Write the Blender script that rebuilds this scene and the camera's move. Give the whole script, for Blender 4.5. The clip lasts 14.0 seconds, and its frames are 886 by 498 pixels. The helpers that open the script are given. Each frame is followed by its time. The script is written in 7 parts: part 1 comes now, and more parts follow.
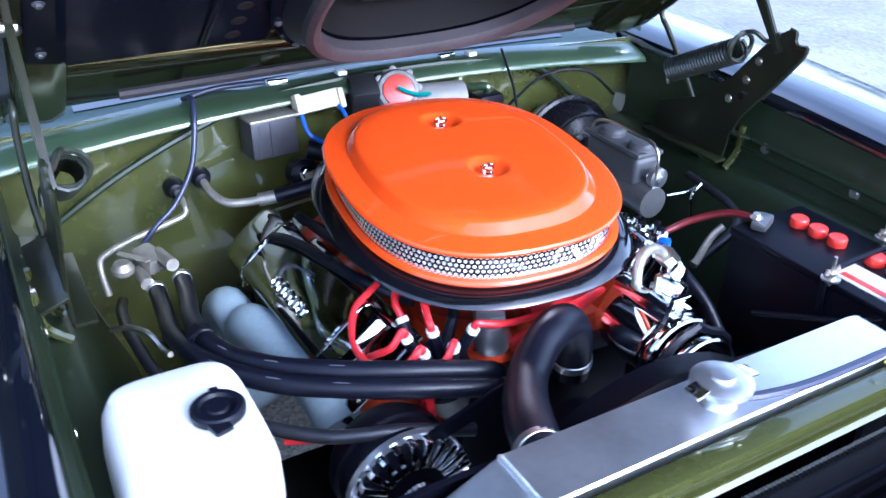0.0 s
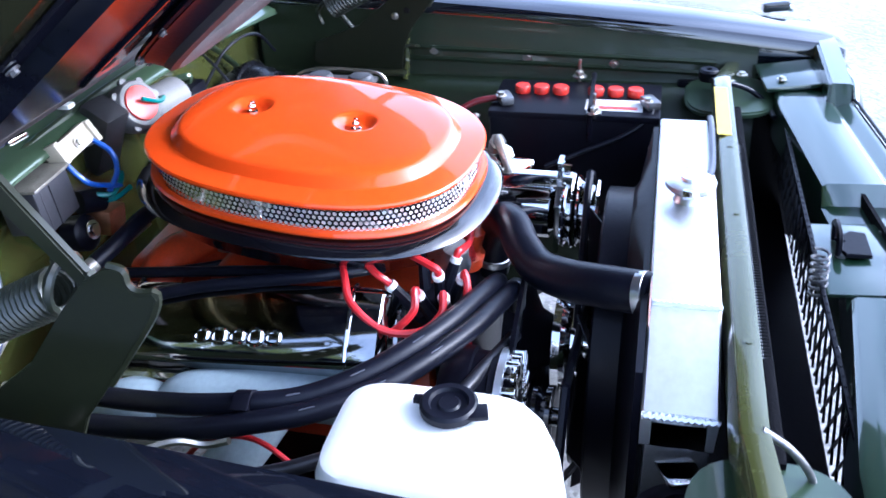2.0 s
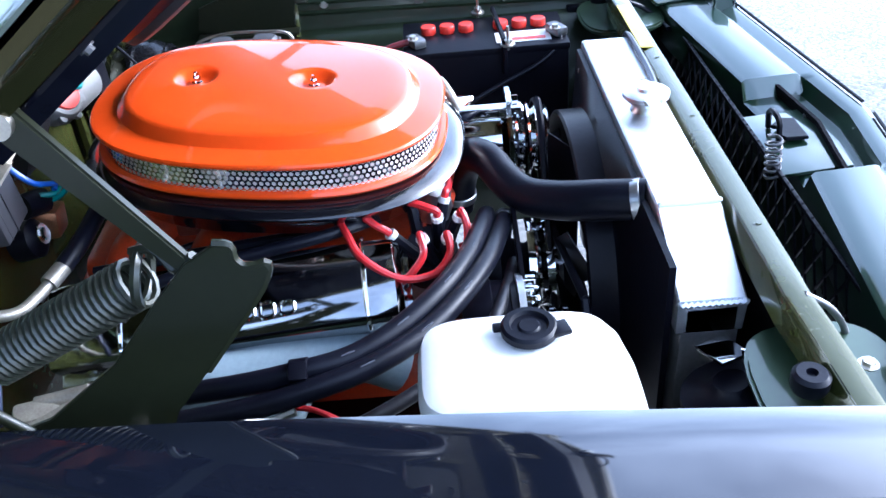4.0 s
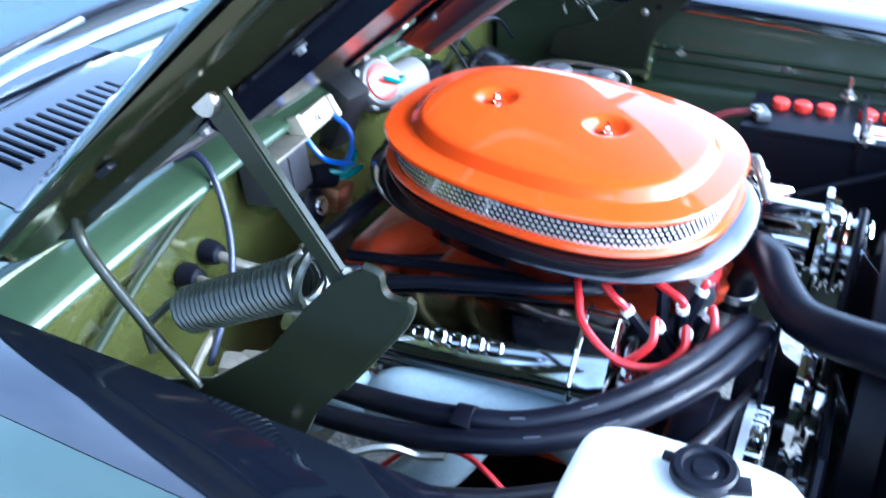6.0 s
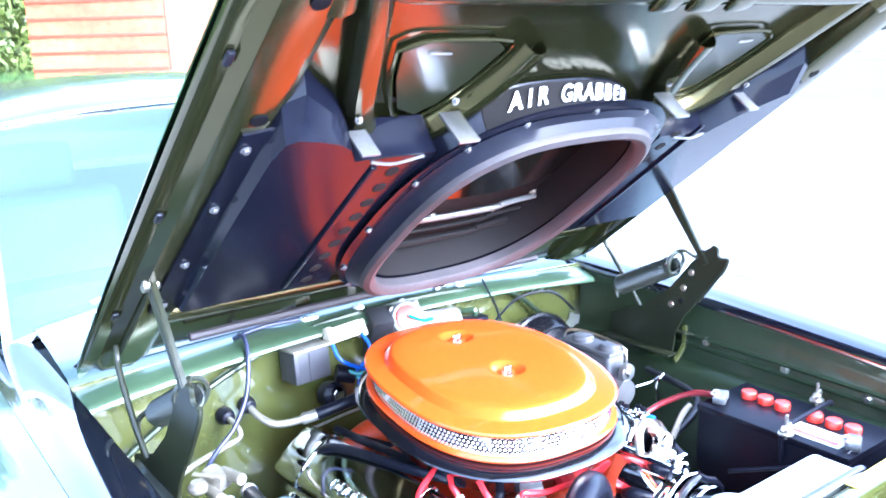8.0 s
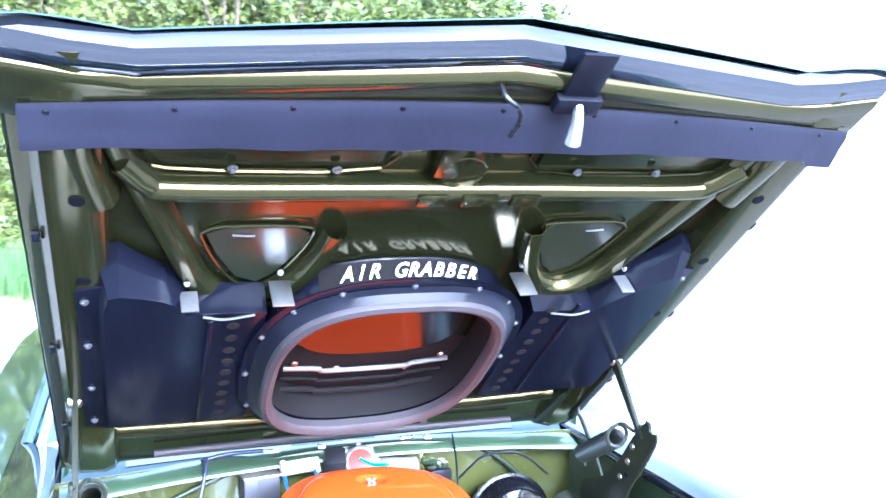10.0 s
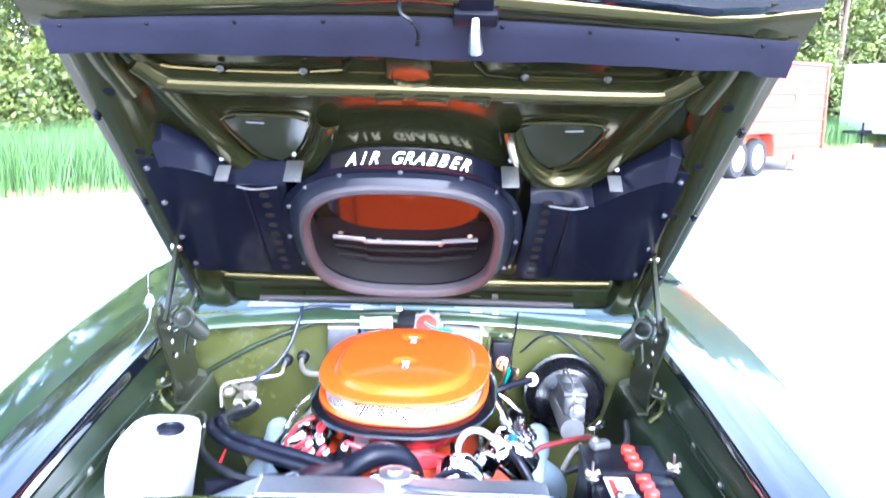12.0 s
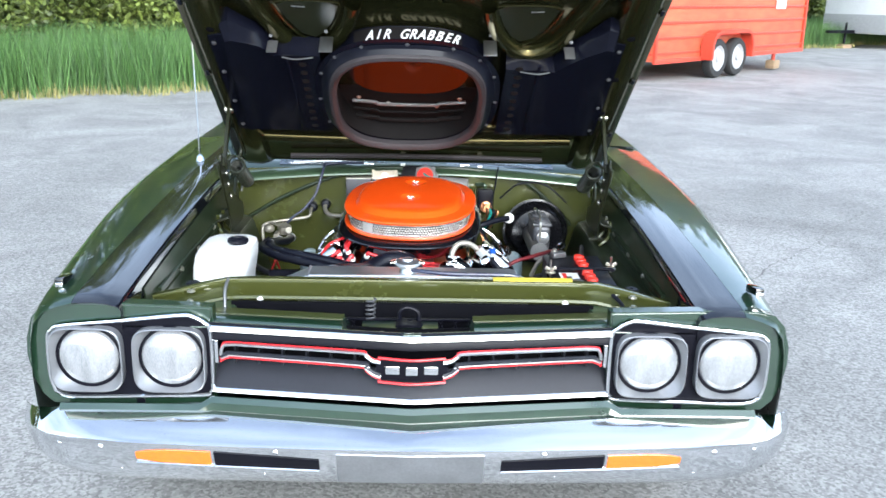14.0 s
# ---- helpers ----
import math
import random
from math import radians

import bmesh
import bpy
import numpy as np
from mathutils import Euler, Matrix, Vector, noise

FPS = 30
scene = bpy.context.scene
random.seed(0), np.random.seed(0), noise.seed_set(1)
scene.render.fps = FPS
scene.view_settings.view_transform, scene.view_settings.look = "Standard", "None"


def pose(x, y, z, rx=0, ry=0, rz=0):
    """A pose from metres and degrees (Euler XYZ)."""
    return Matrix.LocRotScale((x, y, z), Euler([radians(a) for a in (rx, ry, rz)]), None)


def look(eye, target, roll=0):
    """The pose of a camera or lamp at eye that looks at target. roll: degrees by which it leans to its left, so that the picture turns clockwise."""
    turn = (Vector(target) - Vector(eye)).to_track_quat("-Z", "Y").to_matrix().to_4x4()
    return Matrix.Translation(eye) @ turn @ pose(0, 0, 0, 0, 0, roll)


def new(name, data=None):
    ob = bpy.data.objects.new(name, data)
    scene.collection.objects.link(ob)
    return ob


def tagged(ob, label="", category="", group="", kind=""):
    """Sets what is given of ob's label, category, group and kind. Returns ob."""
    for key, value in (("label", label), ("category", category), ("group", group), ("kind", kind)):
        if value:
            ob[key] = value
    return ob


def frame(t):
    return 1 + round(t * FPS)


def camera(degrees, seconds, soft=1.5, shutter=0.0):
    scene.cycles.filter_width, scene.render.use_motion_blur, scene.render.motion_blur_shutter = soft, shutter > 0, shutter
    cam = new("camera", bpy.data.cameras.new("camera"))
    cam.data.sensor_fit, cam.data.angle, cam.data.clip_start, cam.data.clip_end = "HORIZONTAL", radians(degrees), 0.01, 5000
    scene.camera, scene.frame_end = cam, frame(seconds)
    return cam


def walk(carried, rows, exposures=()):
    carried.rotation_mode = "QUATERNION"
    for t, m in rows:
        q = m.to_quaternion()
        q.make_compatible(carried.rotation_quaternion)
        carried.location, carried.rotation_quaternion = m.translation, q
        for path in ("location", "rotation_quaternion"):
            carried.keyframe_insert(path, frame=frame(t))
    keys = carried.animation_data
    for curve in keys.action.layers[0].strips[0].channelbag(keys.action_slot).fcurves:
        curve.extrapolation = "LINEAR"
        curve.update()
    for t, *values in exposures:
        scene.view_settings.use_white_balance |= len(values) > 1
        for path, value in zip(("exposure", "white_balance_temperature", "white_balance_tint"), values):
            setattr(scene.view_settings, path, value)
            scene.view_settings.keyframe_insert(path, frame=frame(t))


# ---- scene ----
# ---- camera ----
cam = camera(54.1, 14.0, 1.5, 0.4)
PATH = [
    (0, (-0.644, -0.217, 1.4), (0.224, 1.297, 0.423), 0.7),
    (0.5, (-0.826, -0.099, 1.39), (0.276, 1.241, 0.394), -0.4),
    (1, (-0.977, 0.002, 1.392), (0.379, 1.048, 0.359), -1.0),
    (1.5, (-1.067, 0.178, 1.39), (0.487, 0.912, 0.367), -1.6),
    (2, (-1.111, 0.334, 1.39), (0.531, 0.779, 0.337), -3.4),
    (2.5, (-1.172, 0.437, 1.396), (0.497, 0.668, 0.318), -4.3),
    (2.7, (-1.179, 0.481, 1.399), (0.474, 0.647, 0.286), -5.0),
    (4.8, (-1.099, 0.582, 1.375), (0.533, 0.581, 0.219), -4.7),
    (5, (-1.077, 0.571, 1.364), (0.535, 0.623, 0.182), -4.7),
    (5.5, (-1.066, 0.519, 1.368), (0.502, 0.969, 0.211), -3.6),
    (6, (-1.055, 0.444, 1.377), (0.435, 1.251, 0.314), -2.7),
    (6.5, (-0.98, 0.257, 1.407), (0.426, 1.407, 0.569), -2.0),
    (7, (-0.943, -0.002, 1.428), (0.362, 1.34, 0.725), -2.0),
    (7.5, (-0.938, -0.19, 1.458), (0.226, 1.329, 0.878), -1.1),
    (8, (-0.979, -0.355, 1.468), (0.185, 1.202, 1.0), -1.7),
    (8.5, (-0.987, -0.501, 1.482), (0.212, 1.065, 1.152), -3.0),
    (9, (-0.875, -0.672, 1.489), (0.239, 0.978, 1.298), -2.1),
    (9.2, (-0.825, -0.727, 1.494), (0.226, 0.968, 1.344), -1.6),
    (11.3, (-0.033, -1.017, 1.498), (0.144, 0.969, 1.352), 0.2),
    (11.5, (-0.022, -1.047, 1.505), (0.126, 0.939, 1.326), 0.4),
    (12, (0.042, -1.219, 1.512), (0.065, 0.751, 1.167), 1.6),
    (12.5, (0.026, -1.397, 1.503), (0.043, 0.559, 1.083), 2.0),
    (13, (-0.004, -1.569, 1.486), (0.028, 0.367, 0.982), 0.7),
    (13.5, (0.014, -1.74, 1.475), (0.027, 0.181, 0.92), 1.2),
    (14, (0.01, -1.854, 1.477), (0.067, 0.068, 0.925), 1.4),
]
EXPOSURES = [(0.0, -0.25, 4750, 17), (2.5, 0.0, 5000, 16), (5.0, -0.05, 4850, 8), (5.5, 0.25, 4700, 6), (6.0, 0.55, 4600, 6), (6.5, 0.68, 4750, 11), (7.0, 0.65, 4800, 10), (7.5, 1.25, 4850, 12), (8.0, 1.6, 4800, 14), (8.5, 1.62, 4700, 14), (9.0, 1.4, 4650, 13), (11.5, 1.3, 4850, 19), (12.0, 1.15, 4950, 16), (12.5, 0.84, 5050, 15), (13.0, 0.42, 5250, 10), (13.5, -0.07, 5750, 8), (14.0, -0.62, 5650, 6)]
walk(cam, [(t, look(eye, target, roll)) for t, eye, target, roll in PATH], EXPOSURES)

# ---- world, sun, exposure ----
world = bpy.data.worlds.new("sky")
scene.world = world
world.use_nodes = True
wn = world.node_tree.nodes
sky = wn.new("ShaderNodeTexSky")
sky.sky_type = "NISHITA"
sky.sun_disc = False
sky.sun_elevation, sky.sun_rotation = radians(30), radians(165)
sky.air_density, sky.dust_density, sky.ozone_density = 1.0, 2.2, 1.0
wtc, cloud, veil = wn.new("ShaderNodeTexCoord"), wn.new("ShaderNodeTexNoise"), wn.new("ShaderNodeMapRange")
cloud.inputs["Scale"].default_value, cloud.inputs["Detail"].default_value, cloud.inputs["Distortion"].default_value = 2.6, 7.0, 0.4
veil.inputs[1].default_value, veil.inputs[2].default_value, veil.inputs[3].default_value, veil.inputs[4].default_value = 0.40, 0.64, 0.45, 1.0
white, thin = wn.new("ShaderNodeHueSaturation"), wn.new("ShaderNodeMix")
white.inputs["Saturation"].default_value, white.inputs["Value"].default_value = 0.45, 3.2
thin.data_type = "RGBA"
wlink = world.node_tree.links.new
wlink(wtc.outputs["Generated"], cloud.inputs["Vector"])
wlink(cloud.outputs[0], veil.inputs[0])
wlink(sky.outputs[0], white.inputs["Color"])
wlink(veil.outputs[0], thin.inputs[0])
wlink(sky.outputs[0], thin.inputs[6])
wlink(white.outputs[0], thin.inputs[7])
wlink(thin.outputs[2], wn["Background"].inputs[0])
wn["Background"].inputs[1].default_value = 0.34
sun = new("sun", bpy.data.lights.new("sun", "SUN"))
sun.data.energy, sun.data.angle, sun.data.color = 2.0, radians(10), (1.0, 0.95, 0.86)
sun.matrix_world = look((2.0, -7.0, 5.3), (0, 0.6, 0.8))

# ---- materials ----


def material(name, color, rough=0.5, metal=0.0, coat=0.0, vary=0.15, scale=6.0, bump=0.0, bump_scale=60.0, spec=0.5, coat_ior=1.5, spec_tint=(1, 1, 1), flakes=0.0, island=0.0, stretch=(1, 1, 1), trans=0.0, second=None):
    """A procedural surface: a base colour that varies at two scales, with fine relief."""
    m = bpy.data.materials.new(name)
    m.use_nodes = True
    n, link = m.node_tree.nodes, m.node_tree.links.new
    b = n["Principled BSDF"]
    b.inputs["Roughness"].default_value, b.inputs["Metallic"].default_value = rough, metal
    b.inputs["Coat Weight"].default_value, b.inputs["Coat Roughness"].default_value = coat, 0.04
    b.inputs["Specular IOR Level"].default_value, b.inputs["Coat IOR"].default_value = spec, coat_ior
    b.inputs["Transmission Weight"].default_value, b.inputs["Specular Tint"].default_value = trans, (*spec_tint, 1)
    tc = n.new("ShaderNodeTexCoord")
    mp = n.new("ShaderNodeMapping")
    mp.inputs["Scale"].default_value = stretch
    link(tc.outputs["Object"], mp.inputs[0])
    big, fine = n.new("ShaderNodeTexNoise"), n.new("ShaderNodeTexNoise")
    for tex, s, d in ((big, scale, 3.0), (fine, scale * 11, 5.0)):
        tex.inputs["Scale"].default_value, tex.inputs["Detail"].default_value = s, d
        link(mp.outputs[0], tex.inputs["Vector"])
    mix = n.new("ShaderNodeMix")
    mix.data_type = "RGBA"
    dark = tuple(c * (1 - vary) for c in color)
    light = tuple(min(1, c * (1 + vary)) for c in (second or color))
    mix.inputs[6].default_value, mix.inputs[7].default_value = (*dark, 1), (*light, 1)
    avg = n.new("ShaderNodeMath")
    avg.operation = "MULTIPLY_ADD"
    avg.inputs[1].default_value, avg.inputs[2].default_value = 0.55, 0.0
    link(big.outputs[0], avg.inputs[0])
    add = n.new("ShaderNodeMath")
    add.operation = "MULTIPLY_ADD"
    add.inputs[1].default_value = 0.45
    link(fine.outputs[0], add.inputs[0])
    link(avg.outputs[0], add.inputs[2])
    ramp = n.new("ShaderNodeMapRange")
    ramp.inputs[1].default_value, ramp.inputs[2].default_value = 0.3, 0.7
    link(add.outputs[0], ramp.inputs[0])
    link(ramp.outputs[0], mix.inputs[0])
    out = mix.outputs[2]
    if island:
        geo, hsv = n.new("ShaderNodeNewGeometry"), n.new("ShaderNodeHueSaturation")
        rng = n.new("ShaderNodeMapRange")
        rng.inputs[3].default_value, rng.inputs[4].default_value = 1 - island, 1 + island
        link(geo.outputs["Random Per Island"], rng.inputs[0])
        link(rng.outputs[0], hsv.inputs["Value"])
        link(out, hsv.inputs["Color"])
        out = hsv.outputs[0]
    link(out, b.inputs["Base Color"])
    # wear and film show as uneven gloss
    rr = n.new("ShaderNodeMapRange")
    rr.inputs[3].default_value, rr.inputs[4].default_value = max(0.02, rough * 0.8), min(1, rough * 1.25 + 0.01)
    link(add.outputs[0], rr.inputs[0])
    link(rr.outputs[0], b.inputs["Roughness"])
    if bump or flakes:
        bn, bt = n.new("ShaderNodeBump"), n.new("ShaderNodeTexNoise")
        bt.inputs["Scale"].default_value, bt.inputs["Detail"].default_value = bump_scale, 4.0
        bn.inputs["Strength"].default_value, bn.inputs["Distance"].default_value = bump or flakes, 0.002
        link(mp.outputs[0], bt.inputs["Vector"])
        link(bt.outputs[0], bn.inputs["Height"])
        link(bn.outputs[0], b.inputs["Normal"])
    return m


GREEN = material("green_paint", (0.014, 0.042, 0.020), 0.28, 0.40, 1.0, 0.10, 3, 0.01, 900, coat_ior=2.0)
# body green copied darker, with the underside's shade put into its colour
UNDER = material("underhood_shaded_green_paint", (0.012, 0.013, 0.005), 0.14, 0.1, 0.06, 0.15, 4, 0.012, 9, spec=0.62, spec_tint=(1.0, 0.82, 0.36))
APRON = material("apron_green_paint", (0.016, 0.026, 0.011), 0.42, 0.15, 0.15, 0.25, 5, 0.06, 40, spec=0.4)
ARGENT = material("silver_paint", (0.24, 0.245, 0.255), 0.36, 0.45, 0.2, 0.08, 12)
# body green copied lighter and yellower, the bay's light put into its colour
BAY = material("bay_lit_green_paint", (0.066, 0.073, 0.017), 0.25, 0.30, 1.0, 0.08, 5, 0.006, 30, coat_ior=1.55)
# body green made paler, with the sky's reflection put into its colour
PALE = material("sky_paled_green_paint", (0.050, 0.085, 0.045), 0.30, 0.3, 1.0, 0.10, 5, 0.03, 60)
STRIPE = material("black_stripe_paint", (0.004, 0.005, 0.009), 0.07, 0.0, 1.0, 0.2, 4, spec=0.2, coat_ior=1.85)
ORANGE = material("orange_paint", (0.82, 0.074, 0.002), 0.30, 0.0, 1.0, 0.05, 5, 0.008, 300, spec=0.12)
ENGINE = material("engine_orange_paint", (0.50, 0.050, 0.010), 0.38, 0.0, 0.3, 0.25, 20, 0.25, 90)
CHROME = material("chrome", (0.80, 0.81, 0.82), 0.05, 1.0, 0.0, 0.03, 8)
SATIN = material("satin_metal", (0.55, 0.56, 0.57), 0.33, 1.0, 0.0, 0.15, 14, 0.1, 200)
ALU = material("polished_aluminium", (0.86, 0.87, 0.89), 0.38, 1.0, 0.0, 0.08, 9, 0.05, 70)
ZINC = material("zinc_plated_steel", (0.60, 0.57, 0.50), 0.30, 1.0, 0.0, 0.2, 40, 0.1, 200)
COPPER = material("copper_parts", (0.55, 0.25, 0.12), 0.35, 1.0, 0.0, 0.3, 40)
BLACK = material("satin_black_paint", (0.0035, 0.0035, 0.007), 0.38, 0.0, 0.02, 0.3, 12, 0.08, 120, spec=0.14)
# chrome with a darkened base colour, standing in for dark surroundings it mirrors
COVER = material("dark_reflection_chrome", (0.40, 0.41, 0.42), 0.07, 1.0, 0.0, 0.06, 8)
CAST = material("cast_iron_grey", (0.095, 0.095, 0.10), 0.45, 0.4, 0.0, 0.2, 25, 0.2, 150)
DULL = material("dull_grey_paint", (0.21, 0.205, 0.20), 0.55, 0.2, 0.0, 0.15, 25, 0.1, 120)
PIPEM = material("aged_zinc_pipe", (0.36, 0.335, 0.28), 0.42, 0.7, 0.0, 0.3, 30, 0.2, 120)
HINGE = material("hinge_and_shade_green_black", (0.014, 0.016, 0.008), 0.30, 0.0, 0.15, 0.2, 8, 0.03, 60, spec=0.3)
SPRINGM = material("spring_green_paint", (0.024, 0.028, 0.019), 0.32, 0.2, 0.2, 0.15, 20)
CASE = material("dark_cast_metal", (0.045, 0.045, 0.052), 0.42, 0.35, 0.0, 0.25, 20, 0.12, 90)
GLOSS = material("gloss_black_paint", (0.004, 0.004, 0.006), 0.12, 0.0, 1.0, 0.2, 8)
CRINKLE = material("crinkle_black", (0.016, 0.016, 0.018), 0.42, 0.0, 0.15, 0.3, 30, 0.5, 500)
BOOSTER = material("booster_black_paint", (0.0045, 0.0045, 0.006), 0.26, 0.0, 0.1, 0.3, 14, 0.05, 60, spec=0.3)
RUBBER = material("black_rubber", (0.0045, 0.005, 0.010), 0.36, 0.0, 0.0, 0.3, 25, 0.12, 180, spec=0.24)
SEALR = material("aged_foam_rubber", (0.026, 0.021, 0.023), 0.62, 0.0, 0.0, 0.35, 18, 0.35, 120)
DUCT = material("black_duct_paint", (0.0040, 0.0045, 0.009), 0.16, 0.0, 0.02, 0.3, 6, 0.015, 30, 0.13)
SCOOPIN = material("matte_black_inside", (0.006, 0.005, 0.005), 0.75, 0.0, 0.0, 0.4, 14, 0.1, 60, spec=0.15)
SCREEN = material("shiny_dark_panel", (0.004, 0.0035, 0.003), 0.10, 0.0, 0.0, 0.2, 8, spec=0.6)
WSTRIP = material("rubber_flap", (0.008, 0.008, 0.017), 0.45, 0.0, 0.0, 0.25, 10, 0.2, 60, spec=0.28)
CABLE = material("dark_red_cable", (0.13, 0.007, 0.010), 0.4, 0.0, 0.1, 0.2, 20)
RED = material("red_rubber", (0.55, 0.018, 0.022), 0.34, 0.0, 0.2, 0.15, 20)
REDCAP = material("red_plastic", (0.70, 0.035, 0.018), 0.35, 0.0, 0.2, 0.1, 20)
BLUE = material("blue_wire", (0.02, 0.09, 0.42), 0.35, 0.0, 0.2, 0.15, 30)
TEAL = material("teal_wire", (0.01, 0.20, 0.18), 0.35, 0.0, 0.2, 0.15, 30)
NAVY = material("dark_blue_hose", (0.022, 0.026, 0.055), 0.35, 0.0, 0.2, 0.2, 30)
WHITE = material("white_plastic", (0.80, 0.80, 0.77), 0.38, 0.0, 0.15, 0.05, 8, 0.06, 40)
PAPER = material("white_filter_paper", (0.78, 0.77, 0.72), 0.8, 0.0, 0.0, 0.12, 60, 0.3, 300)
CERAMIC = material("cream_ceramic", (0.52, 0.46, 0.34), 0.45, 0.0, 0.1, 0.12, 40, 0.2, 90)
GREY = material("grey_cast_metal", (0.22, 0.22, 0.22), 0.40, 0.8, 0.0, 0.2, 20, 0.25, 120)
HEADER = material("blue_grey_heat_coating", (0.30, 0.38, 0.42), 0.42, 0.1, 0.2, 0.15, 12, 0.15, 90)
TAPE = material("crinkled_black_tape", (0.012, 0.012, 0.016), 0.40, 0.0, 0.1, 0.35, 30, 0.6, 60)
YELLOW = material("yellow_sticker", (0.75, 0.58, 0.06), 0.45, 0.0, 0.2, 0.05, 20)
LABELG = material("pale_print", (0.085, 0.09, 0.11), 0.5, 0.0, 0.0, 0.3, 200)
LABEL = material("white_label", (0.75, 0.74, 0.72), 0.45, 0.0, 0.1, 0.08, 60)
AMBER = material("amber_lens", (0.85, 0.17, 0.004), 0.18, 0.0, 1.0, 0.12, 60, 0.3, 160)
LENS = material("ribbed_headlamp_glass", (0.40, 0.41, 0.42), 0.12, 0.5, 1.0, 0.30, 14, 0.22, 40, stretch=(3, 1, 1))
GRILLE = material("grille_grey_paint", (0.012, 0.013, 0.018), 0.42, 0.0, 0.05, 0.15, 10, 0.05, 100, spec=0.3)
CORE = material("radiator_core", (0.0025, 0.0025, 0.004), 0.7, 0.0, 0.0, 0.4, 60, 0.6, 300, spec=0.08)
TYRE = material("tyre_rubber", (0.022, 0.022, 0.022), 0.75, 0.0, 0.0, 0.3, 20, 0.3, 100)
WHEELW = material("white_wheel_paint", (0.38, 0.38, 0.38), 0.4, 0.0, 0.2, 0.12, 12)
TRAILER = material("red_trailer_paint", (0.52, 0.052, 0.024), 0.45, 0.0, 0.2, 0.16, 2.0, 0.08, 12)
TRAILERB = material("faded_trailer_paint", (0.44, 0.070, 0.030), 0.5, 0.0, 0.1, 0.18, 1.6, 0.08, 12, second=(0.48, 0.125, 0.055))
TRAILERW = material("white_trailer_paint", (0.78, 0.78, 0.77), 0.45, 0.0, 0.2, 0.08, 2.0)
SIDING = material("pale_siding", (0.70, 0.70, 0.68), 0.6, 0.0, 0.0, 0.1, 2.0)
TRUNK = material("bark", (0.10, 0.075, 0.05), 0.9, 0.0, 0.0, 0.4, 8, 0.6, 20)
LEAF = material("leaves", (0.058, 0.090, 0.015), 0.55, 0.0, 0.0, 0.4, 1.2, island=0.6, second=(0.115, 0.145, 0.026))
REED = material("tall_grass", (0.046, 0.118, 0.024), 0.55, 0.0, 0.0, 0.3, 1.5, island=0.5, second=(0.088, 0.165, 0.040))
DRY = material("dry_grass", (0.30, 0.27, 0.10), 0.8, 0.0, 0.0, 0.3, 3.0, island=0.3)
SEAT = material("seat_vinyl", (0.022, 0.026, 0.030), 0.5, 0.0, 0.0, 0.2, 8)
WOOD = material("weathered_wood", (0.28, 0.20, 0.12), 0.8, 0.0, 0.0, 0.3, 10, 0.3, 40)


def asphalt():
    """Worn pale parking-lot asphalt: aggregate grain, patches, fine relief, faint stains doubling as painted tree
    shade.
    """
    m = material("asphalt", (0.285, 0.278, 0.262), 0.85, 0.0, 0.0, 0.10, 0.35, 0.7, 160, second=(0.32, 0.315, 0.30))
    n, link = m.node_tree.nodes, m.node_tree.links.new
    b = n["Principled BSDF"]
    tc = n.new("ShaderNodeTexCoord")
    vor = n.new("ShaderNodeTexVoronoi")
    vor.inputs["Scale"].default_value = 110
    link(tc.outputs["Object"], vor.inputs["Vector"])
    rng = n.new("ShaderNodeMapRange")
    rng.inputs[3].default_value, rng.inputs[4].default_value = 0.62, 1.36
    sep = n.new("ShaderNodeSeparateColor")
    link(vor.outputs["Color"], sep.inputs[0])
    link(sep.outputs[0], rng.inputs[0])
    # one noise darkens both real stains and painted patches of tree shade
    stain_shade = n.new("ShaderNodeTexNoise")
    stain_shade.inputs["Scale"].default_value, stain_shade.inputs["Detail"].default_value, stain_shade.inputs["Distortion"].default_value = 0.9, 6.0, 1.2
    link(tc.outputs["Object"], stain_shade.inputs["Vector"])
    srng = n.new("ShaderNodeMapRange")
    srng.inputs[1].default_value, srng.inputs[2].default_value, srng.inputs[3].default_value, srng.inputs[4].default_value = 0.3, 0.62, 0.74, 1.08
    link(stain_shade.outputs[0], srng.inputs[0])
    mul = n.new("ShaderNodeMath")
    mul.operation = "MULTIPLY"
    link(rng.outputs[0], mul.inputs[0])
    link(srng.outputs[0], mul.inputs[1])
    hsv = n.new("ShaderNodeHueSaturation")
    link(b.inputs["Base Color"].links[0].from_socket, hsv.inputs["Color"])
    link(mul.outputs[0], hsv.inputs["Value"])
    link(hsv.outputs[0], b.inputs["Base Color"])
    return m


ASPHALT = asphalt()
CRACK = material("crack_dirt", (0.17, 0.165, 0.155), 0.9, 0.0, 0.0, 0.35, 9, 0.5, 90)
ROADM = material("dark_asphalt", (0.060, 0.064, 0.072), 0.85, 0.0, 0.0, 0.25, 0.6, 0.6, 90)


def glass_material(name, tint, coat_ior=1.5):
    m = bpy.data.materials.new(name)
    m.use_nodes = True
    b = m.node_tree.nodes["Principled BSDF"]
    b.inputs["Base Color"].default_value = (*tint, 1)
    b.inputs["Roughness"].default_value, b.inputs["Transmission Weight"].default_value, b.inputs["IOR"].default_value = 0.01, 1.0, 1.45
    b.inputs["Coat Weight"].default_value, b.inputs["Coat IOR"].default_value, b.inputs["Coat Roughness"].default_value = 1.0, coat_ior, 0.01
    return m


GLASS = glass_material("windshield_glass", (0.40, 0.66, 0.78), 2.1)
GLASSD = glass_material("tinted_glass", (0.30, 0.55, 0.66))

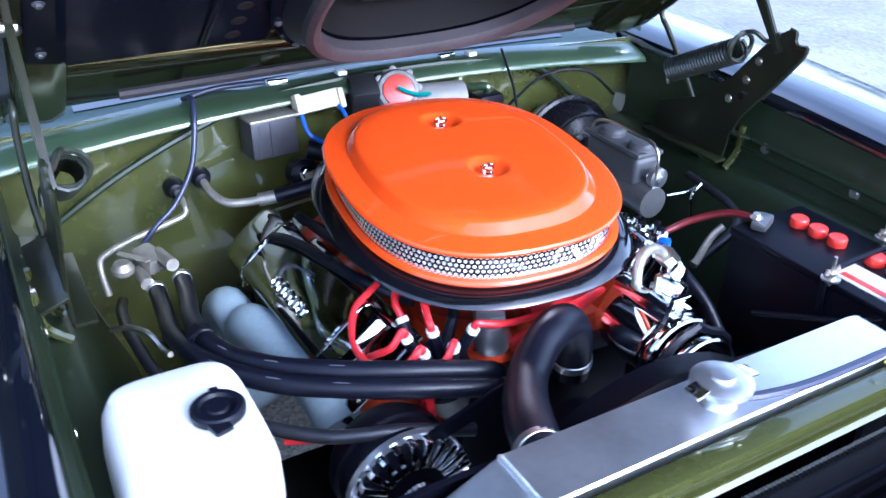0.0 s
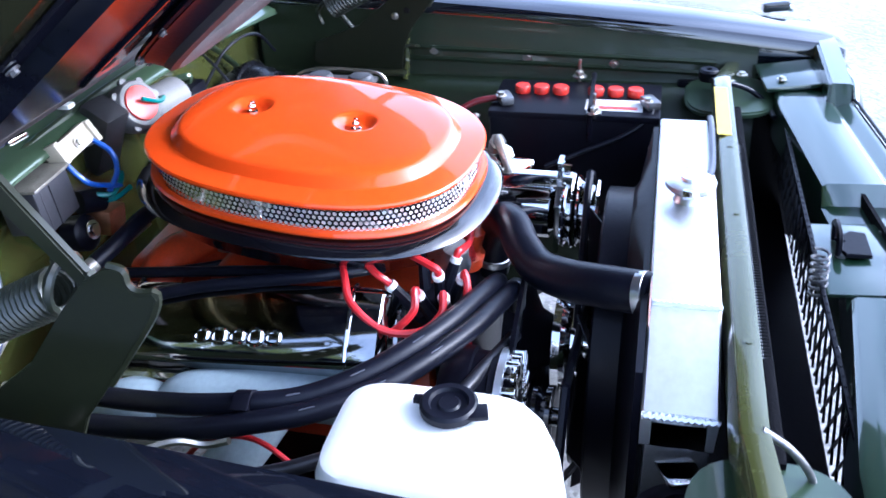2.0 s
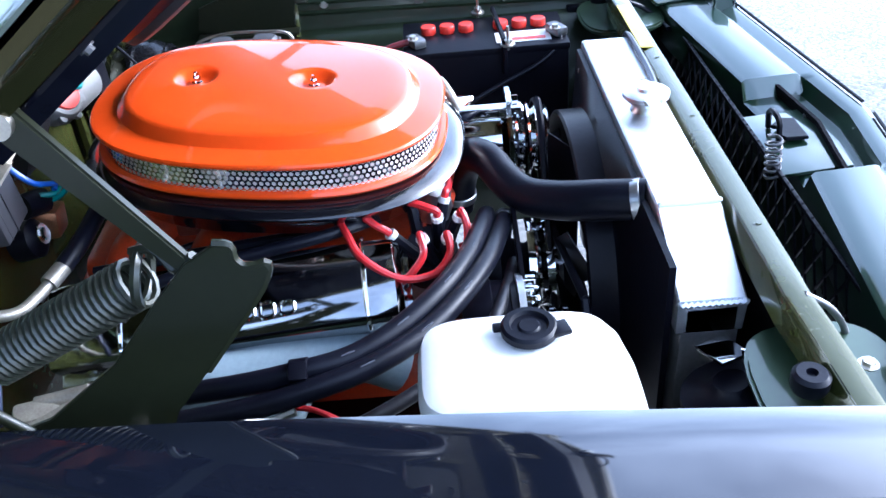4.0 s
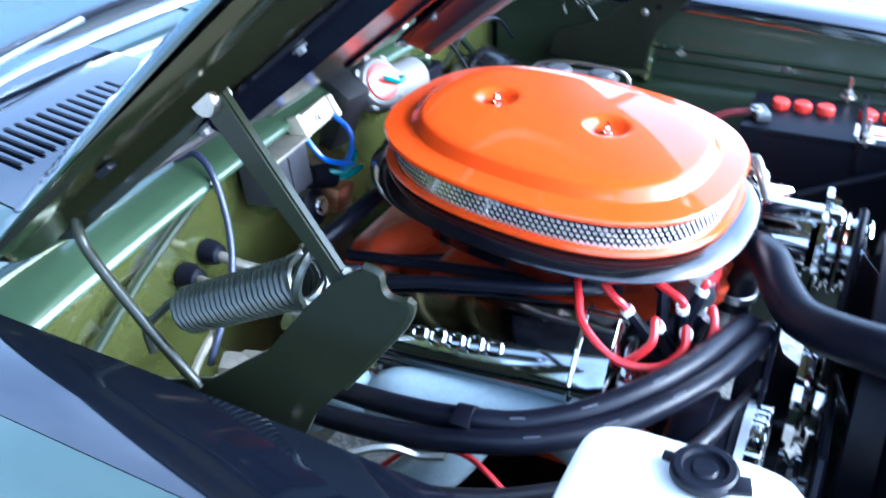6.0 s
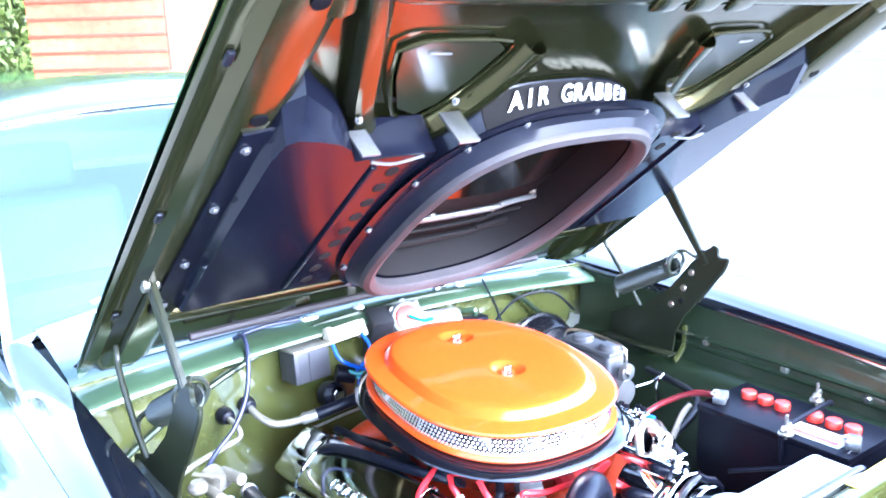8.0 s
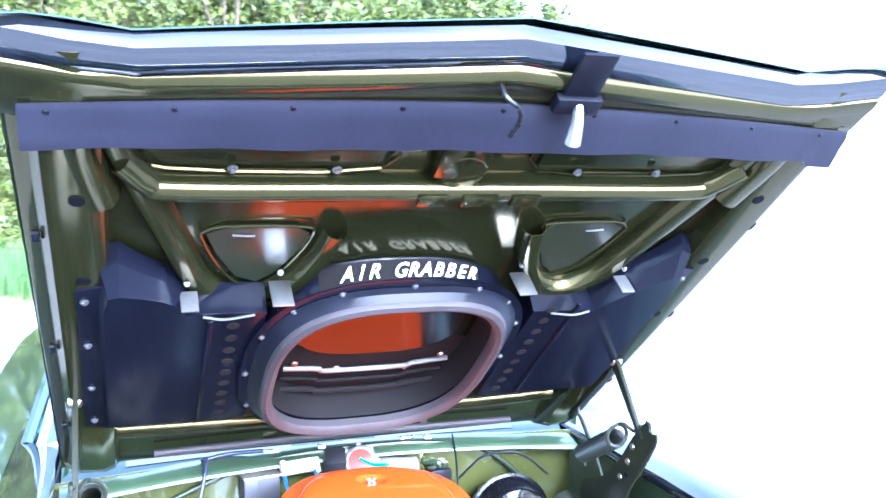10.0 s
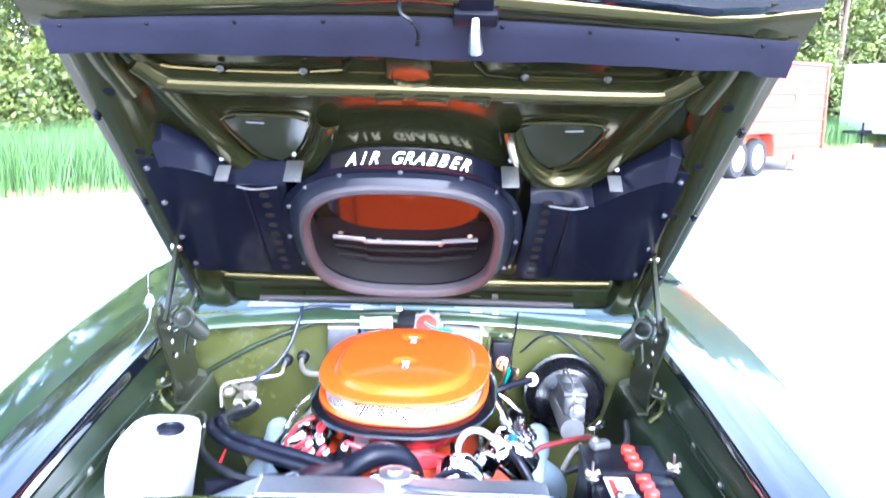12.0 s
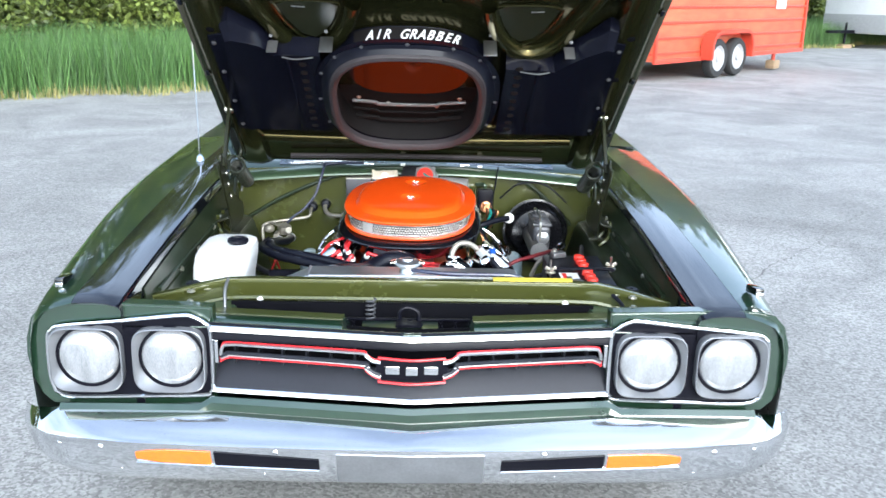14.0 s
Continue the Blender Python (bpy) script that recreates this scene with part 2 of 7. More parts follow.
# ---- mesh helpers ----


def smooth(me, angle=38):
    me.polygons.foreach_set("use_smooth", [True] * len(me.polygons))
    me.set_sharp_from_angle(angle=radians(angle))


def part(name, bm, mat, parent=None, label="", angle=38):
    """Links a bmesh as one mesh object, under a thing or a part where one is given."""
    bmesh.ops.recalc_face_normals(bm, faces=bm.faces)
    me = bpy.data.meshes.new(name)
    bm.to_mesh(me)
    bm.free()
    smooth(me, angle)
    me.materials.append(mat)
    ob = new(name, me)
    if parent is not None:
        ob.parent = parent
    if label:
        tagged(ob, label)
    return ob


def thing(name, label, category, group="", kind=""):
    """An empty that parents the parts of one thing."""
    ob = new(name)
    ob.empty_display_size = 0.05
    return tagged(ob, label, category, group, kind)


def solo(name, bm, mat, label, category, group="", kind="", angle=38):
    return tagged(part(name, bm, mat, None, "", angle), label, category, group, kind)


def B():
    return bmesh.new()


def rings(bm, loops, closed=True, cap0=True, cap1=True):
    """Skins a row of point loops of equal length."""
    rows = [[bm.verts.new(p) for p in loop] for loop in loops]
    n = len(rows[0])
    for a, b in zip(rows, rows[1:]):
        for i in range(n if closed else n - 1):
            j = (i + 1) % n
            bm.faces.new((a[i], a[j], b[j], b[i]))
    if closed and cap0:
        bm.faces.new(rows[0][::-1])
    if closed and cap1:
        bm.faces.new(rows[-1])
    return bm


def frame_of(axis):
    z = Vector(axis).normalized()
    x = z.orthogonal().normalized()
    return x, z.cross(x), z


def cyl(bm, p0, p1, r0, r1=None, seg=16, cap=True):
    p0, p1 = Vector(p0), Vector(p1)
    x, y, _ = frame_of(p1 - p0)
    r1 = r0 if r1 is None else r1
    turn = [(math.cos(2 * math.pi * i / seg), math.sin(2 * math.pi * i / seg)) for i in range(seg)]
    return rings(bm, [[p + r * (c * x + s * y) for c, s in turn] for p, r in ((p0, r0), (p1, r1))], True, cap, cap)


def lathe(bm, base, axis, profile, seg=24, cap=True):
    """Turns a profile of (radius, height) about an axis."""
    base = Vector(base)
    x, y, z = frame_of(axis)
    turn = [(math.cos(2 * math.pi * i / seg), math.sin(2 * math.pi * i / seg)) for i in range(seg)]
    return rings(bm, [[base + z * h + max(r, 1e-4) * (c * x + s * y) for c, s in turn] for r, h in profile], True, cap, cap)


def box(bm, c, size, rot=None, bevel=0.0, seg=2):
    """A box with softened edges."""
    t = B()
    bmesh.ops.create_cube(t, size=1.0)
    for v in t.verts:
        v.co = Vector(v.co[i] * size[i] for i in range(3))
    if bevel:
        bmesh.ops.bevel(t, geom=t.edges[:], offset=min(bevel, min(size) * 0.45), segments=seg, affect="EDGES", profile=0.6)
    m = Matrix.Translation(c) @ (rot.to_4x4() if rot is not None else Matrix())
    return merge(bm, t, m)


def merge(bm, t, m=Matrix()):
    made = {v: bm.verts.new(m @ v.co) for v in t.verts}
    for f in t.faces:
        try:
            bm.faces.new([made[v] for v in f.verts])
        except ValueError:
            pass
    t.free()
    return bm


def spin(rx=0, ry=0, rz=0):
    return Euler([radians(a) for a in (rx, ry, rz)]).to_matrix()


def curve(points, steps=8):
    """A smooth line through the points (Catmull-Rom)."""
    p = [Vector(q) for q in points]
    if len(p) == 2:
        return p
    p = [2 * p[0] - p[1]] + p + [2 * p[-1] - p[-2]]
    out = []
    for a, b, c, d in zip(p, p[1:], p[2:], p[3:]):
        for i in range(steps):
            t = i / steps
            out.append(0.5 * (2 * b + (c - a) * t + (2 * a - 5 * b + 4 * c - d) * t * t + (3 * b - a - 3 * c + d) * t**3))
    return out + [p[-2]]


def tube(bm, points, r, seg=10, steps=8, cap=True):
    """A hose, wire or bent rod through the points; r may be a number or a function of 0..1."""
    line = curve(points, steps) if steps else [Vector(q) for q in points]
    loops, x = [], None
    for i, p in enumerate(line):
        z = (line[min(i + 1, len(line) - 1)] - line[max(i - 1, 0)]).normalized()
        x = z.orthogonal().normalized() if x is None else (x - z * x.dot(z)).normalized()
        y = z.cross(x)
        rad = r(i / (len(line) - 1)) if callable(r) else r
        loops.append([p + rad * (math.cos(2 * math.pi * k / seg) * x + math.sin(2 * math.pi * k / seg) * y) for k in range(seg)])
    return rings(bm, loops, True, cap, cap)


def coil(bm, p0, p1, radius, wire, turns, seg=6, per=14):
    """A helical spring."""
    p0, p1 = Vector(p0), Vector(p1)
    x, y, z = frame_of(p1 - p0)
    n = int(turns * per)
    pts = [p0 + (p1 - p0) * (i / n) + radius * (math.cos(2 * math.pi * i / per) * x + math.sin(2 * math.pi * i / per) * y) for i in range(n + 1)]
    return tube(bm, pts, wire, seg, 0)


def oval(a, b, n=2.6, k=64):
    out = []
    for i in range(k):
        t = 2 * math.pi * i / k
        c, s = math.cos(t), math.sin(t)
        out.append((math.copysign(abs(c) ** (2 / n), c) * a, math.copysign(abs(s) ** (2 / n), s) * b))
    return out


def plate(bm, outline, m, thick, bevel=0.0):
    """A flat outline (x, y) given a thickness, laid by the pose m."""
    t = B()
    f = t.faces.new([t.verts.new((x, y, 0)) for x, y in outline])
    top = bmesh.ops.extrude_face_region(t, geom=[f])
    bmesh.ops.translate(t, verts=[v for v in top["geom"] if isinstance(v, bmesh.types.BMVert)], vec=(0, 0, thick))
    if bevel:
        bmesh.ops.bevel(t, geom=[e for e in t.edges if abs(e.verts[0].co.z - e.verts[1].co.z) < 1e-6], offset=bevel, segments=2, affect="EDGES")
    return merge(bm, t, m)


def sheet(bm, grid, thick=0.0, out=(0, 0, 1)):
    """A skin through a grid of points, given a thickness away from out."""
    rows = [[bm.verts.new(p) for p in row] for row in grid]
    for a, b in zip(rows, rows[1:]):
        for i in range(len(a) - 1):
            bm.faces.new((a[i], a[i + 1], b[i + 1], b[i]))
    if thick:
        o = Vector(out) * thick
        low = [[bm.verts.new(v.co - o) for v in row] for row in rows]
        for a, b in zip(low, low[1:]):
            for i in range(len(a) - 1):
                bm.faces.new((a[i], b[i], b[i + 1], a[i + 1]))
        edge = [(rows[0], low[0]), (low[-1], rows[-1]), ([r[0] for r in low], [r[0] for r in rows]), ([r[-1] for r in rows], [r[-1] for r in low])]
        for a, b in edge:
            for i in range(len(a) - 1):
                bm.faces.new((a[i], a[i + 1], b[i + 1], b[i]))
    return bm


def bolt(bm, p, axis, r=0.007, h=0.006):
    """A hex head on a washer."""
    cyl(bm, p, Vector(p) + Vector(axis).normalized() * 0.0015, r * 1.5, seg=12)
    return cyl(bm, p, Vector(p) + Vector(axis).normalized() * h, r, r * 0.92, seg=6)


def lerp(table, x):
    """Looks x up in rows of (x, value), with straight lines between."""
    if x <= table[0][0]:
        return table[0][1]
    for (a, u), (b, v) in zip(table, table[1:]):
        if x <= b:
            return u + (v - u) * (x - a) / (b - a)
    return table[-1][1]


def words(name, text, size, m, mat, parent, depth=0.002, label="", shear=0.0):
    """Lettering in the built-in font, as a mesh."""
    cu = bpy.data.curves.new(name, "FONT")
    cu.body, cu.size, cu.extrude, cu.align_x, cu.align_y, cu.shear, cu.offset = text, size, depth / 2, "CENTER", "CENTER", shear, 0.0005
    tmp = bpy.data.objects.new("tmp", cu)
    scene.collection.objects.link(tmp)
    bpy.context.view_layer.update()
    me = bpy.data.meshes.new_from_object(tmp.evaluated_get(bpy.context.evaluated_depsgraph_get()))
    bpy.data.objects.remove(tmp)
    me.transform(m)
    me.materials.clear()
    me.materials.append(mat)
    ob = new(name, me)
    ob.parent = parent
    if label:
        tagged(ob, label)
    return ob


# ---- ground and surroundings ----
SLOPE = 0.013


def ground_z(y):
    return SLOPE * y


gb = B()
sheet(gb, [[(x, y, ground_z(y)) for y in (-400, -60, -12, -4, 0, 4, 8, 14, 24, 60, 400)] for x in (-400, -60, -12, -4, 0, 4, 12, 30, 60, 400)])
ground = solo("ground", gb, ASPHALT, "worn pale grey asphalt of an open parking lot", "ground", kind="structure")



def crack(points, width, seed):
    """A thin ragged crack in the asphalt."""
    rng = random.Random(seed)
    line = curve([(x, y, 0) for x, y in points], 22)
    rows = []
    for i, p in enumerate(line):
        d = (line[min(i + 1, len(line) - 1)] - line[max(i - 1, 0)]).normalized()
        side = Vector((-d.y, d.x, 0))
        q, w = p + side * rng.uniform(-0.022, 0.022), width * rng.uniform(0.25, 1.2)
        rows.append([(q.x - side.x * w, q.y - side.y * w, ground_z(q.y) + 0.002), (q.x + side.x * w, q.y + side.y * w, ground_z(q.y) + 0.002)])
    return part("crack", sheet(B(), rows), CRACK, ground, "thin dark crack in the asphalt")


crack([(1.48, 1.89), (1.91, 2.71), (2.49, 3.35), (3.01, 3.98), (3.54, 4.47), (4.6, 5.3), (6.2, 6.2)], 0.005, 3)
crack([(2.49, 3.35), (2.9, 3.3), (3.5, 3.45), (4.3, 3.2)], 0.004, 4)
crack([(-3.2, 3.0), (-4.1, 4.2), (-4.6, 5.6), (-5.6, 6.4)], 0.005, 5)

# ---- car: body ----
ZI = [(-0.03, 0.796), (0.0, 0.810), (0.3, 0.842), (0.55, 0.863), (0.8, 0.880), (1.05, 0.890), (1.25, 0.896), (1.9, 0.908)]
XO = [(-0.03, 0.852), (0.0, 0.868), (0.1, 0.883), (0.3, 0.900), (0.6, 0.928), (1.0, 0.952), (1.6, 0.968), (2.4, 0.97)]
WHEEL_Y, WHEEL_Z, WHEEL_R = 0.80, 0.325, 0.325
XI = 0.650


def sill(y, wheel=WHEEL_Y):
    d = 0.40**2 - (y - wheel) ** 2
    return max(0.27 if y > 0.3 else 0.42, WHEEL_Z + math.sqrt(d) if d > 0 else 0)


car = thing("car", "dark green two-door muscle car with its hood open", "car")


def fender_section(y, s, a, b):
    zi, xo = lerp(ZI, y) - (0.012 if s > 0 else 0), lerp(XO, y)
    full = [(XI, zi - 0.055), (XI, zi - 0.006), (XI + 0.006, zi + 0.003), (XI + 0.03, zi + 0.010), (0.715, zi + 0.013), (0.757, zi + 0.011), (0.758, zi + 0.011), (xo - 0.065, zi + 0.001), (xo - 0.03, zi - 0.014), (xo - 0.010, zi - 0.040), (xo, zi - 0.085), (xo + 0.003, zi - 0.16), (xo - 0.002, zi - 0.26)]
    zb = sill(y)
    full += [(xo - 0.012, max(zb + 0.01, zi - 0.36)), (xo - 0.02, zb)]
    return [(s * x, y, z) for x, z in full[a:b]]


LONG = [-0.02, -0.008, 0.02, 0.08, 0.16, 0.26, 0.36, 0.42, 0.5, 0.6, 0.7, 0.8, 0.9, 1.0, 1.1, 1.18, 1.24, 1.35, 1.6, 1.75]
for s in (-1, 1):
    fender = part("front_fender", sheet(B(), [fender_section(y, s, 6, 15) for y in LONG], 0.002, (s * 0.3, 0, 0.7)), GREEN, car, "dark green metallic front fender")
    part("black_stripe", sheet(B(), [fender_section(y, s, 0, 6) for y in LONG], 0.002, (-s * 0.3, 0, 0.7)), STRIPE, fender, "gloss black stripe along the inner fender top")
    # small dark turn indicator on the fender top
    ib = B()
    box(ib, (s * 0.818, 0.10, lerp(ZI, 0.1) + 0.006), (0.022, 0.055, 0.020), spin(-6, 0, s * 6), 0.006)
    part("turn_indicator", ib, GLOSS, fender, "small black fender-top turn indicator")
    part("indicator_lens", box(B(), (s * 0.818, 0.070, lerp(ZI, 0.1) + 0.003), (0.018, 0.010, 0.012), None, 0.004), CHROME, fender)

    # inner apron with pressed ribs
    def apron(y):
        zi = lerp(ZI, y)
        k = lerp([(0.1, 0.0), (0.25, 0.012), (1.2, 0.0)], y)
        return [(s * x, y, z) for x, z in ((0.646, zi - 0.03), (0.644, zi - 0.06), (0.636, zi - 0.075), (0.634, 0.735), (0.628, 0.722), (0.596, 0.712), (0.585, 0.70), (0.560 - k, 0.62), (0.53 - k, 0.53), (0.49, 0.42), (0.47, 0.30))]

    ap = part("inner_apron", sheet(B(), [apron(y) for y in (0.14, 0.2, 0.3, 0.45, 0.6, 0.75, 0.9, 1.05, 1.2)], 0.003, (-s, 0, 0.2)), APRON, car, "green painted inner fender apron")
    rb = B()
    for z, x in ((0.775, 0.635), (0.752, 0.634)):
        tube(rb, [(s * x, 0.22, z - 0.01), (s * x, 0.6, z), (s * x, 1.0, z + 0.008)], 0.006, 6)
    part("pressed_rib", rb, APRON, ap)
    for y in (0.86, 0.93):
        part("upright_rib", tube(B(), [(s * 0.634, y, 0.80), (s * 0.630, y, 0.75), (s * 0.600, y, 0.718)], 0.007, 6), BAY, ap)
    for y, z in ((0.80, 0.775), (0.89, 0.785), (0.60, 0.765), (0.42, 0.755)):
        part("apron_bolt", bolt(B(), (s * 0.634, y, z), (-s, 0, 0)), ZINC, ap)

# headlamp pods
RIM = [(0.812, 0.598), (0.821, 0.640), (0.819, 0.725), (0.810, 0.746), (0.782, 0.758), (0.640, 0.772), (0.520, 0.785), (0.492, 0.782), (0.468, 0.768), (0.455, 0.745), (0.455, 0.620), (0.460, 0.600), (0.480, 0.591), (0.640, 0.586), (0.775, 0.584)]
FACE = [(0.452, 0.800), (0.640, 0.806), (0.790, 0.808), (0.832, 0.797), (0.858, 0.770), (0.873, 0.720), (0.875, 0.680), (0.867, 0.625), (0.850, 0.585), (0.826, 0.562), (0.640, 0.556), (0.452, 0.556)]
for s in (-1, 1):
    flip = Matrix(((s, 0, 0, 0), (0, 0, -1, 0), (0, 1, 0, 0), (0, 0, 0, 1)))  # (x, z) outline, thickness to the front
    part("nose_panel", plate(B(), FACE, Matrix.Translation((0, 0.035, 0)) @ flip, 0.04, 0.004), GREEN, car, "green front of the fender round the headlamps")
    bz = part("headlamp_bezel", plate(B(), RIM, Matrix.Translation((0, -0.006, 0)) @ flip, 0.006, 0.002), BLACK, car, "black headlamp panel in a bright frame")
    part("bezel_trim", tube(B(), [(s * x, -0.016, z) for x, z in RIM + RIM[:1]], 0.0048, 8, 4), CHROME, bz, "bright chrome bezel frame")
    for x in (0.545, 0.73):
        sq = [(x + 0.003 + u, 0.680 + v) for u, v in oval(0.081, 0.077, 4.6, 40)]
        ci = [(x + u, 0.684 + v) for u, v in oval(0.071, 0.071, 2, 40)]
        lamp = part("headlamp", rings(B(), [[(s * u, -0.011, v) for u, v in sq], [(s * u, -0.034, v) for u, v in sq], [(s * (x + (u - x) * 0.97), -0.036, 0.682 + (v - 0.682) * 0.97) for u, v in sq], [(s * (x + (u - x) * 0.955), -0.032, 0.682 + (v - 0.682) * 0.955) for u, v in sq], [(s * u, -0.0135, v) for u, v in ci]], True, False, False), ARGENT, car, "round headlamp in a satin silver bowl")
        part("lens", lathe(B(), (s * x, -0.0135, 0.684), (0, -1, 0), [(0.069, 0), (0.068, 0.004), (0.062, 0.011), (0.047, 0.018), (0.026, 0.022), (0.001, 0.023)], 36), LENS, lamp, "domed ribbed glass lens")
        part("retainer_ring", tube(B(), [(s * u, -0.0165, v) for u, v in ci + ci[:1]], 0.0042, 6, 0), BLACK, lamp)

# grille between the pods, pointed at the middle


def nose(x):
    return -0.018 - 0.055 * (1 - min(1, abs(x) / 0.46))


XS = [-0.455, -0.40, -0.3, -0.2, -0.1, 0, 0.1, 0.2, 0.3, 0.40, 0.455]


def strip(z0, z1, dy0, dy1, xs=XS, t=0.006):
    return sheet(B(), [[(x, nose(x) + dy0, z0), (x, nose(x) + (dy0 + dy1) / 2 - 0.002, (z0 + z1) / 2), (x, nose(x) + dy1, z1)] for x in xs], t, (0, -1, 0))


grille = part("grille", strip(0.610, 0.664, 0.004, 0.045), GRILLE, car, "dark grey grille with red-edged bars")
part("grille_back", strip(0.655, 0.75, 0.075, 0.075), CORE, grille)
for z0, z1 in ((0.749, 0.761), (0.601, 0.610)):
    part("chrome_moulding", strip(z0, z1, -0.002, 0.004, t=0.010), CHROME, grille, "chrome moulding across the grille")
part("grille_header", strip(0.727, 0.746, 0.004, 0.010, t=0.01), BLACK, grille)
for s in (-1, 1):
    up = [(0.432, 0.700), (0.428, 0.718), (0.41, 0.727), (0.30, 0.7265), (0.12, 0.725), (0.103, 0.719), (0.088, 0.708), (0.07, 0.705)]
    lo = [(0.432, 0.690), (0.415, 0.697), (0.39, 0.6985), (0.12, 0.694), (0.103, 0.686), (0.088, 0.675), (0.07, 0.668)]
    for line, dz in ((up, 0.0), (lo, -0.009)):
        part("red_line", tube(B(), [(s * x, nose(x) - 0.004, z + dz) for x, z in line], 0.0019, 6, 4), RED, grille, "thin red grille outline")
    part("grille_bar", tube(B(), [(s * x, nose(x) - 0.002, z + 0.0005) for x, z in lo], 0.0055, 8, 4), GRILLE, grille)
    part("grille_bar", tube(B(), [(s * x, nose(x) - 0.003, z - 0.0030) for x, z in lo], 0.0040, 6, 4), SATIN, grille)
    part("grille_bar", tube(B(), [(s * x, nose(x) - 0.003, z - 0.0060) for x, z in up], 0.0042, 6, 4), SATIN, grille)
    part("red_line", tube(B(), [(s * 0.432, nose(0.43) - 0.004, 0.678), (s * 0.432, nose(0.43) - 0.004, 0.702)], 0.0024, 6, 4), RED, grille)
    part("end_post", box(B(), (s * 0.443, nose(0.44) + 0.006, 0.70), (0.008, 0.012, 0.055), None, 0.002), CHROME, grille)
    for i in range(6):
        x = s * (0.13 + 0.055 * i)
        part("slat", box(B(), (x, nose(x) + 0.034, 0.698), (0.004, 0.03, 0.062), None, 0.0), GRILLE, grille)
for z in (0.712, 0.655):
    part("badge_frame", tube(B(), [(-0.075, nose(0.075) - 0.008, z), (0, nose(0) - 0.008, z - 0.002), (0.075, nose(0.075) - 0.008, z)], 0.0034, 8, 4), RED, grille)
part("badge_plate", strip(0.659, 0.708, -0.002, -0.002, [-0.08, -0.04, 0, 0.04, 0.08], 0.004), BLACK, grille)
bd = B()
for x, w in ((-0.043, 0.040), (0.0, 0.034), (0.043, 0.040)):
    box(bd, (x, nose(x) - 0.007, 0.684), (w * 0.8, 0.006, 0.020), None, 0.003)
part("badge", bd, CHROME, grille, "bright metal badge of plain bars")
# body-colour valance under the grille, lower under the headlamps


def low(x):
    return 0.020 * max(0, min(1, (abs(x) - 0.455) / 0.03))


part("valance", sheet(B(), [[(x, nose(x) - 0.012, 0.594 - low(x)), (x, nose(x) - 0.022, 0.583 - low(x)), (x, nose(x) - 0.018, 0.562 - 0.3 * low(x)), (x, nose(x) + 0.02, 0.535), (x, nose(x) + 0.05, 0.45)] for x in [-0.80, -0.6, -0.485] + XS + [0.485, 0.6, 0.80]], 0.003, (0, -1, 0)), GREEN, car, "body-colour panel below the grille")

# bumper


def bump_y(x):
    a = abs(x)
    return lerp([(0, -0.138), (0.2, -0.128), (0.5, -0.104), (0.66, -0.088), (0.76, -0.068), (0.84, -0.046), (0.885, -0.014), (0.915, 0.030)], a)


def bump_z(x):
    return -0.020 * min(1, abs(x) / 0.63)


BUMP = [(0.105, 0.545), (0.096, 0.559), (0.084, 0.563), (0.050, 0.546), (0.010, 0.525), (0.001, 0.518), (0.001, 0.510), (0.010, 0.484), (0.024, 0.448), (0.038, 0.420), (0.056, 0.405), (0.075, 0.402), (0.085, 0.41)]


def bump_row(x):
    y, k = bump_y(x), max(0, (abs(x) - 0.70) / 0.20)
    mid = 0.50
    return [(x, y + dy * (1 - 0.72 * min(1, k)), mid + (z - mid) * (1 - (0.30 if z > mid else 0.72) * k * k) + bump_z(x) * min(1, max(0.2, (0.60 - z) / 0.16))) for dy, z in BUMP]


BX = [-0.915, -0.902, -0.872, -0.83, -0.78, -0.72, -0.64, -0.5, -0.36, -0.22, -0.1, 0, 0.1, 0.22, 0.36, 0.5, 0.64, 0.72, 0.78, 0.83, 0.872, 0.902, 0.915]
bumper = part("bumper", sheet(B(), [bump_row(x) for x in BX], 0.003, (0, -0.7, 0.3)), CHROME, car, "chrome front bumper")


def on_bumper(x, z):
    """A pose on the bumper's face at a height."""
    y = bump_y(x) + lerp([(0.405, 0.056), (0.420, 0.038), (0.448, 0.024), (0.484, 0.010), (0.510, 0.001)], z - bump_z(x) * 0.7)
    return Matrix.Translation((x, y, z)) @ Matrix.Rotation(radians(90 - 16), 4, "X")


for s in (-1, 1):
    for x, w, mat, nm in ((0.534, 0.172, AMBER, "turn_signal"), (0.322, 0.236, BLACK, "bumper_slot")):
        rows = []
        for k in range(7):
            xx = s * (x - w / 2 + w * k / 6)
            sh = 0.010 * (1 - k / 6) if nm == "bumper_slot" else 0
            tp = 0.014 * (k / 6) ** 4 if nm == "turn_signal" else 0
            rows.append([on_bumper(xx, z) @ Vector((0, 0, 0.003)) for z in (0.453 + tp * 0.7, 0.474, 0.494 - sh - tp)])
        part(nm, sheet(B(), rows, 0.003, (0, -1, 0)), mat, bumper, "amber turn signal lens" if nm == "turn_signal" else "dark slot in the bumper")
    lip = [on_bumper(s * x, 0.451) @ Vector((0, 0, 0.004)) for x in (0.205, 0.3, 0.4, 0.5, 0.62)]
    part("slot_lip", tube(B(), lip, 0.0026, 6, 4), CHROME, bumper, "bright lip under the slot")
    for x, z in ((0.30, 0.502), (0.33, 0.430), (0.70, 0.490), (0.66, 0.426), (0.80, 0.485)):
        p = on_bumper(s * x, z).translation
        part("bumper_bolt", lathe(B(), p + Vector((0, 0.004, 0)), (0, -1, 0.25), [(0.007, 0), (0.007, 0.003), (0.005, 0.006), (0.001, 0.007)], 12), CHROME, bumper)
